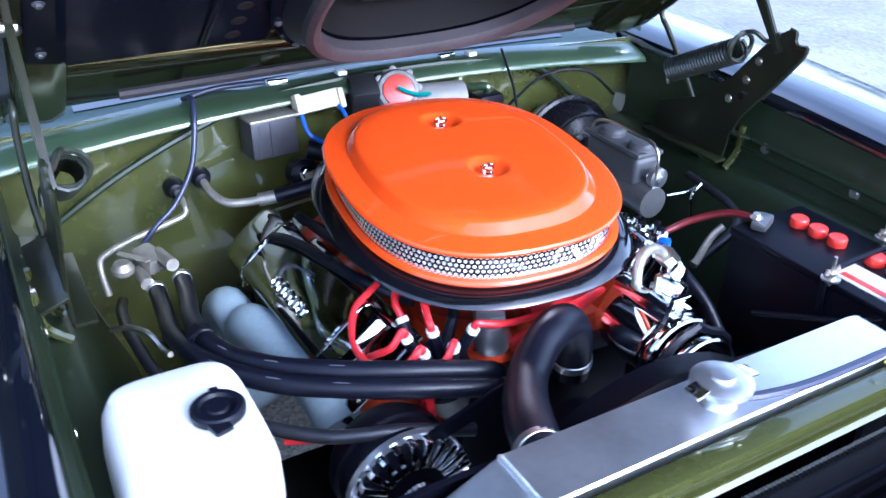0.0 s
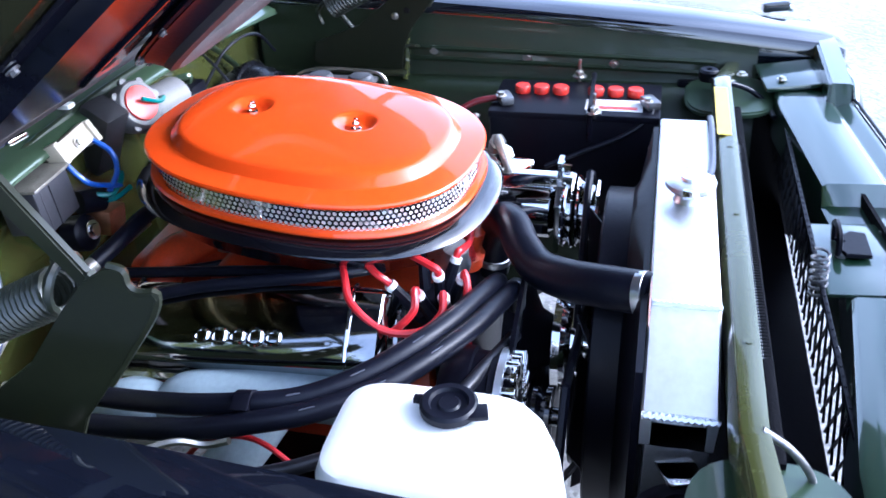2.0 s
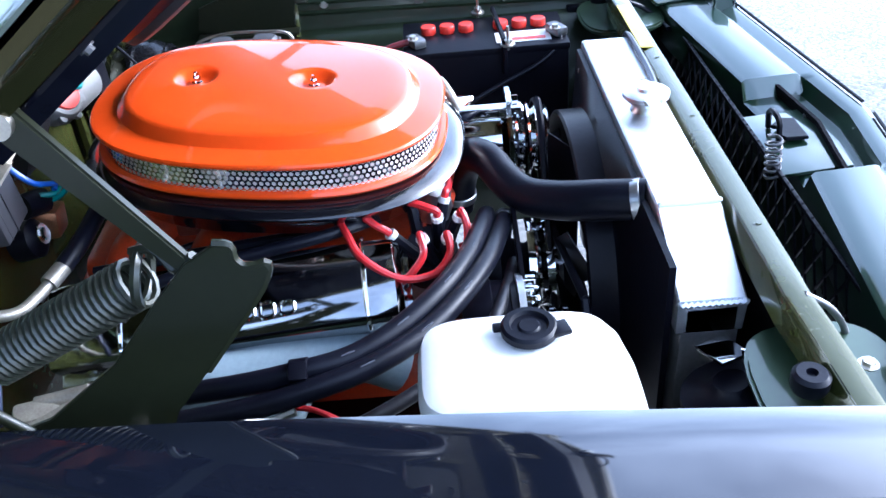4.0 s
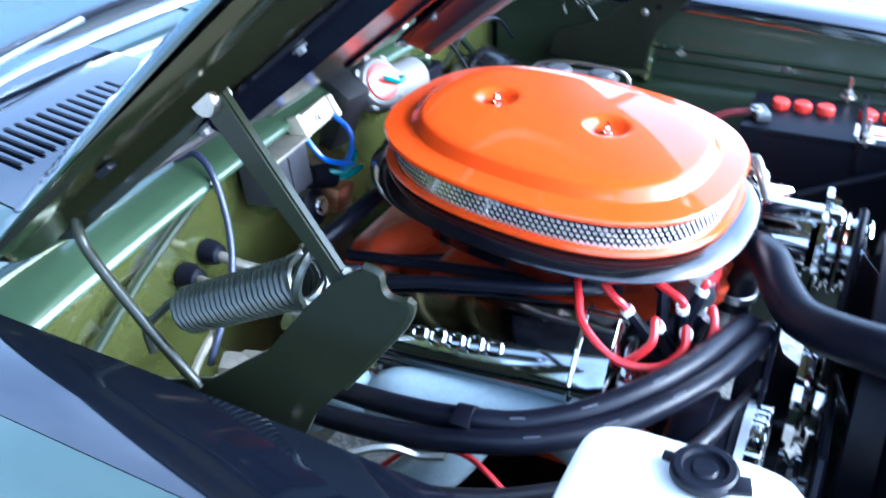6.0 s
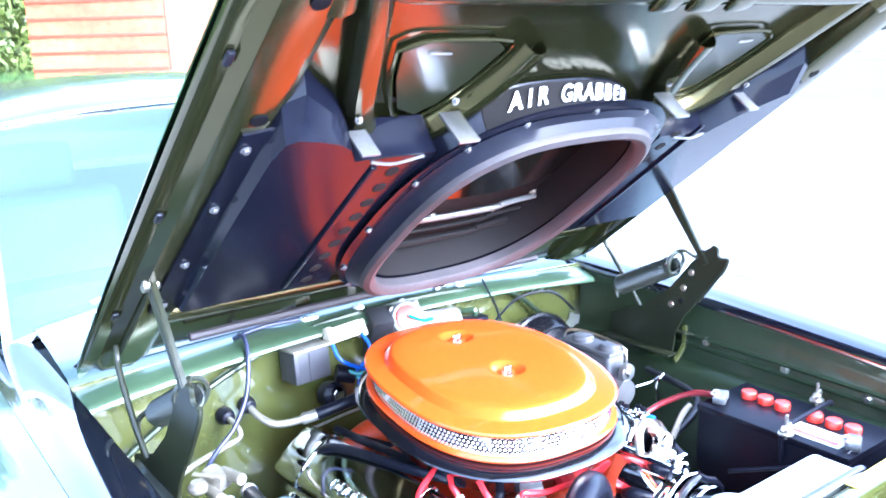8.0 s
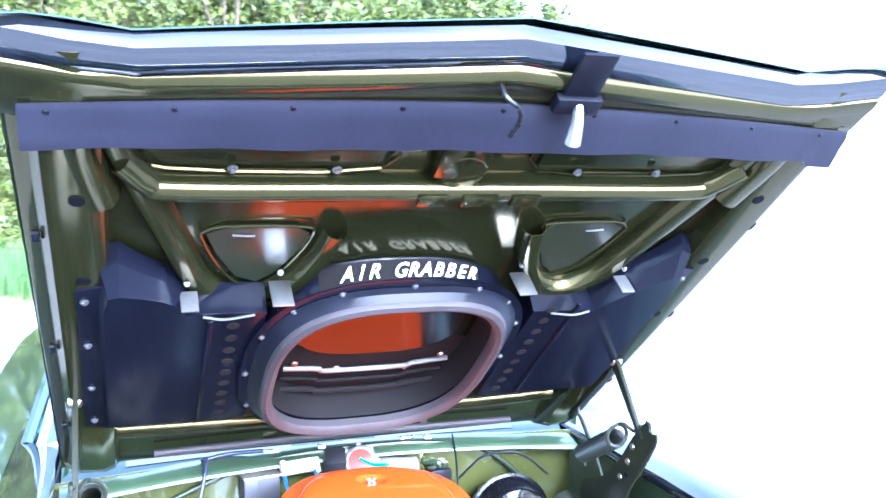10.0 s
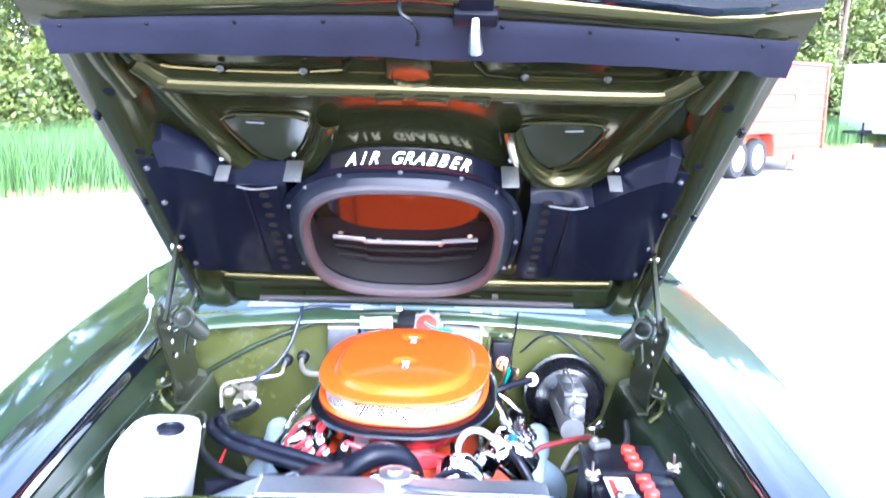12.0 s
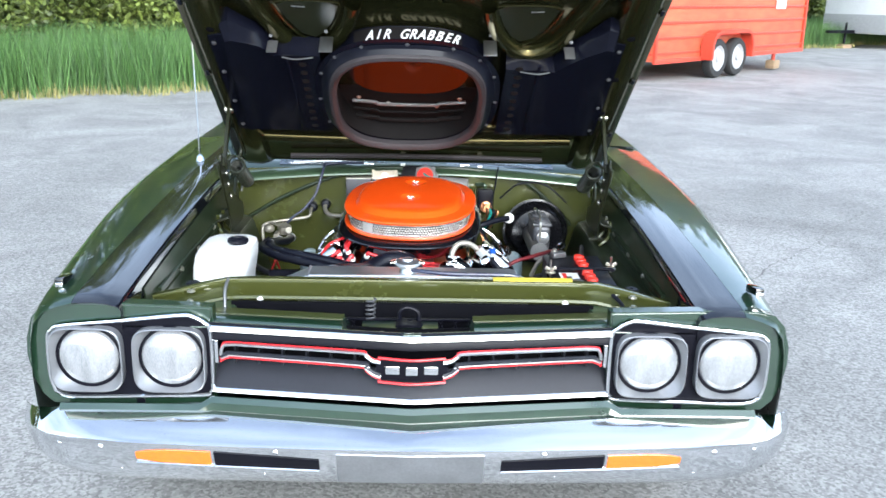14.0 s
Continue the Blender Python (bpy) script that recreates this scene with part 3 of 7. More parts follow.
rec = [[on_bumper(x, z) @ Vector((0, 0, 0.003 if z > 0.47 else 0.006)) for z in (0.413, 0.45, 0.484, 0.503)] for x in (-0.165, -0.10, 0, 0.10, 0.165)]
part("plate_recess", sheet(B(), rec, 0.003, (0, -1, 0)), SATIN, bumper, "shallow dull recess in the bumper's middle")

# panel that carries the hood latch, just behind the grille


def latch_row(x):
    y = nose(x)
    d = 0.030 * max(0, min(1, (0.150 - abs(x + 0.01)) / 0.016))
    return [(x, y + 0.006, 0.757), (x, y + 0.010, 0.763), (x, y + 0.020, 0.764), (x, y + 0.034, 0.757), (x, y + 0.038, 0.757 - d * 0.6), (x, y + 0.042, 0.762 - d), (x, y + 0.050, 0.764 - d), (x, y + 0.128, 0.760 - d), (x, y + 0.134, 0.755 - d), (x, y + 0.135, 0.690)]


LX = [-0.646, -0.5, -0.455, -0.35, -0.25, -0.17, -0.160, -0.152, -0.144, -0.10, -0.05, 0, 0.05, 0.10, 0.124, 0.132, 0.140, 0.150, 0.22, 0.35, 0.455, 0.5, 0.646]
lp = part("latch_panel", sheet(B(), [latch_row(x) for x in LX], 0.003, (0, 0, 1)), GREEN, car, "green panel behind the grille with the hood latch")
for s in (-1, 1):
    part("corner_gusset", box(B(), (s * 0.57, 0.085, 0.768), (0.13, 0.11, 0.010), spin(-6, 0, s * 6), 0.005), GREEN, lp)
    part("panel_seal", tube(B(), [(s * x, nose(x) + 0.004, 0.766) for x in (0.02, 0.15, 0.30, 0.46)], 0.0028, 6, 4), RUBBER, lp, "thin dark seal along the panel's front edge")
    part("gusset_bolt", bolt(B(), (s * 0.53, 0.105, 0.774), (0, 0, 1), 0.006), ZINC, lp)
hl = part("hood_latch", box(B(), (-0.03, 0.050, 0.735), (0.18, 0.10, 0.006), spin(-4), 0.002), GREEN, lp, "green hood latch plate with a coil spring")
part("latch_spring", coil(B(), (-0.103, 0.108, 0.722), (-0.101, 0.113, 0.785), 0.0105, 0.0022, 6), CAST, hl)
part("latch_jaw", plate(B(), [(-0.03, -0.02), (0.03, -0.02), (0.034, 0.0), (0.012, 0.022), (0.004, 0.010), (-0.012, 0.022), (-0.03, 0.012)], Matrix.Translation((-0.01, 0.055, 0.742)), 0.006, 0.001), BLACK, hl)
part("latch_post", tube(B(), [(-0.03, 0.075, 0.735), (-0.03, 0.078, 0.768), (-0.01, 0.080, 0.776), (0.012, 0.078, 0.765), (0.015, 0.075, 0.738)], 0.0045, 6), BLACK, hl)
for x, y in ((-0.07, 0.01), (0.035, 0.01), (-0.03, 0.072)):
    part("latch_bolt", bolt(B(), (x, y, 0.738), (0, 0, 1), 0.005), GREY, hl)

# upper radiator support


def beam(x):
    a = abs(x)
    z = 0.804 - 0.040 * max(0, min(1, (a - 0.44) / 0.20)) ** 1.3
    y = 0.205 - 0.03 * max(0, min(1, (a - 0.46) / 0.18))
    return [(x, y + 0.008, z - 0.062), (x, y + 0.004, z - 0.056), (x, y + 0.008, z - 0.050), (x, y - 0.004, z - 0.012), (x, y - 0.002, z - 0.002), (x, y + 0.010, z), (x, y + 0.024, z - 0.003), (x, y + 0.028, z - 0.012), (x, y + 0.029, z - 0.04)]


SX = [-0.655, -0.6, -0.55, -0.5, -0.46, -0.4, -0.2, 0, 0.2, 0.4, 0.46, 0.5, 0.55, 0.6, 0.655]
sup = part("radiator_support", sheet(B(), [beam(x) for x in SX], 0.003, (0, -0.5, 0.5)), BAY, car, "green painted beam over the radiator")
part("warning_sticker", box(B(), (0.30, 0.222, 0.8045), (0.20, 0.022, 0.0015), spin(2), 0), YELLOW, sup, "long yellow sticker")
for x in (-0.33, -0.05, 0.16):
    part("support_bolt", bolt(B(), (x, 0.215, 0.802), (0, 0, 1), 0.004, 0.003), BAY, sup)
for s in (-1, 1):
    # rounded corner plates with the rubber hood rests
    cp = part("corner_plate", plate(B(), [(s * (0.540 + u), 0.195 + v) for u, v in oval(0.104, 0.082, 3.0, 32)], pose(0, 0, 0.752, -2, s * 2, 0), 0.012, 0.004), PALE, car, "green corner plate of the radiator support")
    part("rubber_rest", lathe(B(), (s * 0.555, 0.235, 0.765), (0, 0, 1), [(0.017, -0.006), (0.019, 0.0), (0.019, 0.012), (0.015, 0.016), (0.006, 0.016), (0.005, 0.010)], 18), RUBBER, cp, "black rubber hood rest")
    for x, y in ((0.545, 0.175), (0.51, 0.20)):
        part("plate_bolt", bolt(B(), (s * x, y, 0.775), (0, 0, 1)), ZINC, cp)
    part("push_clip", lathe(B(), (s * 0.384, 0.212, 0.745), (0, -1, 0), [(0.008, 0), (0.008, 0.003), (0.004, 0.006)], 14), WHITE, sup)
# condenser core with a fine fin line, behind the grille
part("core_face", box(B(), (0, 0.185, 0.60), (0.90, 0.012, 0.30), None, 0.002), CORE, car, "black core behind the grille")
fb = B()
for i in range(90):
    box(fb, (-0.285 + 0.57 * i / 89, 0.188, 0.742), (0.0022, 0.012, 0.016))
tagged(part("fin_strip", fb, GREY, car, "grey fin strip under the beam"), kind="stuff")
scr = part("bird_screen", box(B(), (0, 0.105, 0.737), (0.90, 0.006, 0.006), None, 0.001), BLACK, car, "black diamond mesh behind the grille")
for s in (-1, 1):
    for i in range(26):
        x = -0.44 + 0.035 * i
        part("screen_bar", box(B(), (x, 0.105, 0.69), (0.003, 0.003, 0.115), spin(0, s * 28, 0)), BLACK, scr)
# added black panels hide the bright ground so the gap reads as shade
part("added_dark_panel", box(B(), (0, 0.19, 0.455), (1.24, 0.27, 0.02), None, 0.005), BLACK, car, "added black panel that keeps the gap under the radiator dark")
for s in (-1, 1):
    part("added_dark_side", box(B(), (s * 0.625, 0.14, 0.56), (0.02, 0.30, 0.34), None, 0.005), BLACK, car)
for i in range(9):
    part("core_tube", box(B(), (0, 0.177, 0.47 + 0.03 * i), (0.88, 0.006, 0.006), None, 0.001), BLACK, car)

# firewall, cowl, windshield, cabin
fw = part("firewall", sheet(B(), [[(x, 1.215 - 0.015 * math.cos(3 * x) - 0.02 * max(0, 0.6 - z), z) for z in (0.25, 0.4, 0.55, 0.65, 0.72, 0.78, 0.83, 0.865, 0.900 - 0.045 * x * x)] for x in [i * 0.0655 for i in range(-10, 11)]], 0.003, (0, -1, 0)), BAY, car, "olive green painted firewall")
ARCH = [(-0.60, 0.712), (-0.54, 0.750), (-0.47, 0.790), (-0.40, 0.823), (-0.335, 0.849), (-0.265, 0.873), (-0.165, 0.894), (0.0, 0.902), (0.165, 0.900), (0.29, 0.886), (0.36, 0.868), (0.41, 0.842), (0.47, 0.793), (0.53, 0.736), (0.56, 0.70)]
part("firewall_flange", tube(B(), [(x, 1.192, z) for x, z in ARCH], 0.0065, 8, 4), APRON, fw, "rounded pressed edge of the firewall")
for x in (0.20, 0.27):
    part("upright_rib", tube(B(), [(x, 1.192, 0.84), (x, 1.190, 0.76), (x, 1.192, 0.68)], 0.009, 6), BAY, fw)
part("hose_grommet", tube(B(), [(0.215, 1.19, 0.845), (0.24, 1.16, 0.85), (0.245, 1.17, 0.83)], 0.007, 8), PALE, fw)


def cowl_sheet(profile, drop):
    """A cowl strip swept across the car, bowed back and down towards the sides."""
    return sheet(B(), [[(x, y - 0.05 * (x / 0.66) ** 2 * (1 if y > 1.4 else 0.2), z - drop * (x / 0.66) ** 2) for y, z in profile] for x in [i * 0.064 for i in range(-10, 11)]], 0.003, (0, 0, 1))


cowl = part("cowl", cowl_sheet(((1.246, 0.884), (1.262, 0.880), (1.275, 0.893), (1.35, 0.905), (1.5, 0.925), (1.62, 0.932)), 0.012), GREEN, car, "green cowl panel below the windshield")
# the lip's paler colour imitates the sky mirrored in green paint
part("cowl_lip", cowl_sheet(((1.164, 0.884), (1.168, 0.892), (1.180, 0.898), (1.20, 0.904), (1.225, 0.911), (1.234, 0.910), (1.242, 0.893)), 0.040), PALE, cowl, "green lip in front of the cowl, paled to imitate reflected sky")
for s in (-1, 1):
    part("cowl_stripe", sheet(B(), [[(s * x, y - 0.05 * (x / 0.66) ** 2 * (1 if y > 1.4 else 0.2), z + 0.002 - 0.012 * (x / 0.66) ** 2) for y, z in ((1.277, 0.894), (1.35, 0.905), (1.5, 0.925), (1.60, 0.932))] for x in (0.11, 0.2, 0.3, 0.4, 0.5)], 0.001), STRIPE, cowl)
    for i in range(14):
        part("vent_slot", box(B(), (s * (0.20 + 0.018 * i), 1.42, 0.9155), (0.006, 0.09, 0.003), spin(7.5), 0.001), BLACK, cowl)
    part("washer_nozzle", box(B(), (s * 0.17, 1.200, 0.911), (0.035, 0.014, 0.008), spin(0, 0, s * 8), 0.003), CHROME, cowl, "bright washer nozzle")
part("cowl_clip", box(B(), (-0.05, 1.20, 0.911), (0.018, 0.022, 0.008), None, 0.003), WHITE, cowl)
part("cowl_clip", box(B(), (0.225, 1.20, 0.908), (0.018, 0.022, 0.008), None, 0.003), WHITE, cowl)
wire = B()
for i in range(60):
    box(wire, (-0.30 + 0.01 * i, 1.268, 0.890), (0.004, 0.004, 0.006))
part("cowl_seal_teeth", wire, BLACK, cowl, "toothed black rubber cowl seal")


def shield(u, v):
    """The windshield's face: u across, v up."""
    half = 0.70 - 0.10 * v
    x = u * half
    return (x, 1.60 + 0.52 * v - 0.16 * u * u * (1 - 0.3 * v) + 0.02, 0.930 + 0.385 * v - 0.03 * u * u)


GU = [i / 10 for i in range(-10, 11)]
ws = part("windshield", sheet(B(), [[shield(u, v / 6) for v in range(7)] for u in GU], 0.004, (0, -0.6, 0.8)), GLASS, car, "curved clear windshield in chrome trim")
ws.visible_shadow = False
edge = [shield(u, 0) for u in GU] + [shield(1, v / 6) for v in range(1, 7)] + [shield(u, 1) for u in GU[::-1]] + [shield(-1, v / 6) for v in range(5, -1, -1)]
part("windshield_trim", tube(B(), edge, 0.011, 8, 0), CHROME, ws, "chrome windshield trim")
for s in (-1, 1):
    wp = part("wiper", tube(B(), [(s * 0.52, 1.52, 0.945), (s * 0.30, 1.57, 0.965), (s * 0.10, 1.600, 0.972)], 0.005, 6), CHROME, car, "chrome wiper arm with a rubber blade")
    part("wiper_blade", tube(B(), [(s * 0.38, 1.585, 0.958), (s * 0.10, 1.605, 0.972), (s * -0.02, 1.607, 0.973)], 0.006, 6), RUBBER, wp)
# roof, pillars, side glass, tail
RY = [(2.14, 1.318), (2.2, 1.345), (2.4, 1.378), (2.7, 1.395), (3.0, 1.385), (3.25, 1.35), (3.4, 1.30)]
part("roof", sheet(B(), [[(u * (0.60 + 0.02 * math.sin((y - 2.1) * 2.4)), y, z - 0.06 * abs(u) ** 2.6) for y, z in RY] for u in GU], 0.02, (0, 0, 1)), GREEN, car, "dark green roof")
for s in (-1, 1):
    part("pillar", tube(B(), [(s * 0.73, 1.50, 0.90), (s * 0.66, 1.80, 1.12), (s * 0.59, 2.14, 1.285)], 0.02, 8), GREEN, car)
    part("pillar", sheet(B(), [[(s * 0.60, 3.10, 1.30), (s * 0.66, 3.2, 1.10), (s * 0.74, 3.3, 0.92)], [(s * 0.58, 3.45, 1.26), (s * 0.64, 3.7, 1.08), (s * 0.72, 3.95, 0.92)]], 0.02, (s, 0, 0)), GREEN, car)
    part("side_window", sheet(B(), [[(s * 0.73, 1.56, 0.92), (s * 0.60, 2.16, 1.285)], [(s * 0.735, 2.4, 0.92), (s * 0.605, 2.6, 1.33)], [(s * 0.735, 3.2, 0.92), (s * 0.605, 3.1, 1.31)]], 0.004, (s, 0, 0)), GLASSD, car).visible_shadow = False
    body = []
    for y in (1.752, 2.0, 2.4, 2.8, 3.2, 3.4, 3.6, 3.75, 3.9, 4.1, 4.4, 4.62):
        zi, xo, zb = lerp([(1.75, 0.902), (2.4, 0.91), (3.2, 0.925), (4.6, 0.88)], y), lerp([(1.75, 0.969), (3.4, 0.975), (4.2, 0.95), (4.62, 0.90)], y), sill(y, 3.745)
        body.append([(s * x, y, z) for x, z in ((0.70, zi + 0.005), (xo - 0.06, zi), (xo - 0.015, zi - 0.04), (xo, zi - 0.12), (xo, zi - 0.25), (xo - 0.015, max(zb + 0.01, zi - 0.4)), (xo - 0.03, zb))])
    part("body_side", sheet(B(), body, 0.003, (s, 0, 0)), GREEN, car, "dark green door and rear quarter")
    part("door_handle", box(B(), (s * 0.972, 2.75, 0.80), (0.012, 0.13, 0.025), None, 0.005), CHROME, car)
part("rear_window", sheet(B(), [[(u * 0.58, 3.40, 1.30), (u * 0.68, 3.95, 0.925)] for u in (-1, -0.5, 0, 0.5, 1)], 0.004, (0, 0.6, 0.8)), GLASSD, car).visible_shadow = False
part("trunk_lid", sheet(B(), [[(u * 0.70, y, z) for y, z in ((3.95, 0.925), (4.3, 0.92), (4.58, 0.89), (4.64, 0.80), (4.64, 0.45))] for u in (-1, -0.5, 0, 0.5, 1)], 0.003, (0, 0, 1)), GREEN, car, "dark green trunk lid")
part("floor_pan", box(B(), (0, 2.9, 0.26), (1.80, 3.3, 0.03), None, 0.01), BLACK, car)
part("dashboard", box(B(), (0, 1.75, 0.88), (1.32, 0.26, 0.14), spin(-8), 0.04), SEAT, car, "dark padded dashboard")
part("steering_wheel", tube(B(), [(0.36 + 0.19 * math.cos(a * math.pi / 12), 1.98 + 0.06 * math.sin(a * math.pi / 12), 0.93 + 0.17 * math.sin(a * math.pi / 12)) for a in range(25)], 0.011, 8, 0), GLOSS, car)
for s in (-1, 1):
    st = part("front_seat", box(B(), (s * 0.36, 2.62, 0.72), (0.52, 0.16, 0.62), spin(-14), 0.05, 3), SEAT, car, "dark vinyl bucket seat")
    part("headrest", box(B(), (s * 0.36, 2.72, 1.10), (0.26, 0.09, 0.16), spin(-12), 0.035, 3), SEAT, st)
    part("seat_cushion", box(B(), (s * 0.36, 2.32, 0.48), (0.52, 0.52, 0.16), spin(4), 0.05, 3), SEAT, st)


def wheel(x, y, tread=0.105):
    s = 1 if x > 0 else -1
    r = WHEEL_R
    w = part("wheel", lathe(B(), (x - s * tread, y, r + ground_z(y)), (s, 0, 0), [(0.15, 0.02), (0.2, 0.06), (0.21, 0.10), (0.18, 0.17), (0.08, 0.19), (0.03, 0.21), (0.001, 0.215)], 32), SATIN, car, "steel wheel")
    part("tyre", lathe(B(), (x - s * tread, y, r + ground_z(y)), (s, 0, 0), [(0.19, 0.0), (0.25, -0.005), (r - 0.02, 0.01), (r, 0.035), (r, 0.175), (r - 0.02, 0.20), (0.25, 0.215), (0.19, 0.21)], 40, False), TYRE, w, "black tyre")


for x in (-0.80, 0.80):
    for y in (WHEEL_Y, 3.745):
        wheel(x, y)
# radio antenna on the passenger-side fender
ant = part("antenna_base", lathe(B(), (-0.775, 1.235, 0.886), (0, 0, 1), [(0.022, 0), (0.022, 0.012), (0.016, 0.018), (0.012, 0.034), (0.006, 0.04), (0.001, 0.042)], 16), CHROME, car, "chrome antenna base on the fender")
part("antenna_mast", tube(B(), [(-0.775, 1.235, 0.92), (-0.785, 1.25, 1.35), (-0.79, 1.262, 1.78)], 0.0026, 6), CHROME, ant, "thin chrome mast")


# ---- hood, held open ----
HOOD = Matrix(((1, 0, 0, 0), (0, -0.794, -0.608, 1.255), (0, 0.608, -0.794, 0.905), (0, 0, 0, 1)))  # u across, v to the front edge, w out of the underside


def hp(u, v, w=0.0):
    return HOOD @ Vector((u, v, w))


def hood_front(u):
    a = abs(u)
    return 1.380 - 0.056 * min(a, 0.50) / 0.50 + 0.030 * max(0, a - 0.50) / 0.155


UW = HOOD.to_3x3() @ Vector((0, 0, 1))
hood = thing("hood", "dark green car hood propped open on its hinges", "hood")
US = [-0.654, -0.652, -0.640, -0.615, -0.57, -0.5, -0.4, -0.3, -0.2, -0.1, 0, 0.1, 0.2, 0.3, 0.4, 0.5, 0.57, 0.615, 0.640, 0.652, 0.654]


def crown(u, t):
    edge = max(0, 1 - (0.654 - abs(u)) / 0.075)
    return -0.014 * math.sin(math.pi * min(1, max(0, t))) - 0.012 * (1 - (u / 0.654) ** 2) + 0.022 * edge**2.2


skin = part("outer_panel", sheet(B(), [[hp(u * 0.989 + 0.012, 0.035 + (hood_front(u) - 0.035) * t, crown(u, t) + (0.016 if t in (0.0, 1.0) else 0)) for t in (0.0, 0.012, 0.08, 0.2, 0.35, 0.5, 0.65, 0.8, 0.92, 0.985, 1.0)] for u in US], 0.003, UW), GREEN, hood, "green outer skin of the hood")
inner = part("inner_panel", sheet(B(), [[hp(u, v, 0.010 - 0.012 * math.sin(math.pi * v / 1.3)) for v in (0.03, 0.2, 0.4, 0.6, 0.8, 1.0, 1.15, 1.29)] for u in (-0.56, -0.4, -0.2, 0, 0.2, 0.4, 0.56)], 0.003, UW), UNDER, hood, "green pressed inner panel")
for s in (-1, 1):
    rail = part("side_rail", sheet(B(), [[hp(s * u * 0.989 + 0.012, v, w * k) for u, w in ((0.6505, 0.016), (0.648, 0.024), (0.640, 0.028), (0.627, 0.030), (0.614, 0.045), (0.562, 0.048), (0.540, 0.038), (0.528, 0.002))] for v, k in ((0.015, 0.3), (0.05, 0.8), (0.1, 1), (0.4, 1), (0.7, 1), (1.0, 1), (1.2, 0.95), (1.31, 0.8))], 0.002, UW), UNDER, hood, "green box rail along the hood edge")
    for v in (0.46, 0.652, 0.854, 1.05):
        part("rail_hole", lathe(B(), hp(s * 0.566 + 0.011, v, 0.0475), UW, [(0.011, 0), (0.0105, 0.0012), (0.001, 0.0012)], 18), CORE, rail, "dark round hole in the rail")
    for v in (0.30, 0.62, 0.95):
        part("edge_bumper", box(B(), hp(s * 0.626 + 0.012, v, 0.033), (0.010, 0.022, 0.006), HOOD.to_3x3(), 0.003), RUBBER, rail)


ROUND = ((-1, 0), (-0.82, 0.6), (-0.5, 0.92), (0, 1), (0.5, 0.92), (0.82, 0.6), (1, 0))
CROWN = ((-1, 0), (-0.85, 0.55), (-0.62, 0.86), (-0.3, 0.98), (0, 1), (0.3, 0.95), (0.62, 0.80), (0.85, 0.50), (1, 0))


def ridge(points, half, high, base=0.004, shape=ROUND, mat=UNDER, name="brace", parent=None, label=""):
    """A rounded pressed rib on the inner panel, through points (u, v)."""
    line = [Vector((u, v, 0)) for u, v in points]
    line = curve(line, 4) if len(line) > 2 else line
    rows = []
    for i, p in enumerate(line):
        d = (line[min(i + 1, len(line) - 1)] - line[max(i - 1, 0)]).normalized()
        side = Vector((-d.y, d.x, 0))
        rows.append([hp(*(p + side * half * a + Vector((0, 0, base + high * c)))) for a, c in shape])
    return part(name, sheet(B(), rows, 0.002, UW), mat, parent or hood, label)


cross = ridge([(-0.50, 1.11), (-0.465, 1.066), (-0.42, 1.050), (-0.1, 1.050), (0.1, 1.050), (0.42, 1.050), (0.475, 1.066), (0.515, 1.11)], 0.022, 0.040, shape=CROWN, label="green pressed cross brace")
for u, w in ((-0.045, 0.05), (0.035, 0.06), (0.115, 0.05)):
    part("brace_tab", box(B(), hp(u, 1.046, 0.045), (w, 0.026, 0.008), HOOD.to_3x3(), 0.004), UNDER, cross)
for s in (-1, 1):
    ridge([(s * 0.525 + 0.008, 1.18), (s * 0.500 + 0.008, 1.10), (s * 0.455 + 0.008, 0.97), (s * 0.41 + 0.008, 0.84), (s * 0.375 + 0.008, 0.765), (s * 0.325 + 0.008, 0.728), (s * 0.27 + 0.008, 0.735), (s * 0.225 + 0.008, 0.79), (s * 0.195 + 0.008, 0.86), (s * 0.180 + 0.008, 0.93)], 0.024, 0.030, label="green V-shaped pressed brace")
    # lipped triangular openings of the inner panel
    tri = [(0.385, 0.920), (0.35, 0.938), (0.23, 0.936), (0.205, 0.918), (0.225, 0.85), (0.255, 0.79), (0.285, 0.765), (0.325, 0.785), (0.365, 0.86), (0.385, 0.920)]
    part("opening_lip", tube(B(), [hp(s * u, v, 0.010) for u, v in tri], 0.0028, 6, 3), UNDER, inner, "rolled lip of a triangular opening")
    # added dark plate stands in for the shade inside the opening
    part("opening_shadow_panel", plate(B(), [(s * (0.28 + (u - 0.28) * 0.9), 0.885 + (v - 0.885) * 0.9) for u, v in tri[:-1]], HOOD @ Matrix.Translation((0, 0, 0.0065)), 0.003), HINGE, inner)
    part("opening_clip", tube(B(), [hp(s * 0.335, 0.915, 0.011), hp(s * 0.315, 0.917, 0.014), hp(s * 0.30, 0.912, 0.011)], 0.002, 6), GREY, inner)
# front rail, rounded, with its raised lip
RAILU = (-0.64, -0.60, -0.55, -0.48, -0.4, -0.3, -0.2, -0.1, 0, 0.1, 0.2, 0.3, 0.4, 0.48, 0.55, 0.60, 0.65)


def bulge(u):
    """The rail's pressed ridge, highest at the middle and fading towards the ends."""
    return max(0.0, 1 - (abs(u - 0.02) / 0.46) ** 2)


part("front_lip", sheet(B(), [[hp(u, hood_front(u) - d, w) for d, w in ((0.006, 0.012), (0.012, 0.030), (0.024, 0.037), (0.042, 0.040), (0.050, 0.038))] for u in RAILU], 0.002, UW), STRIPE, hood, "blue-black painted front lip")
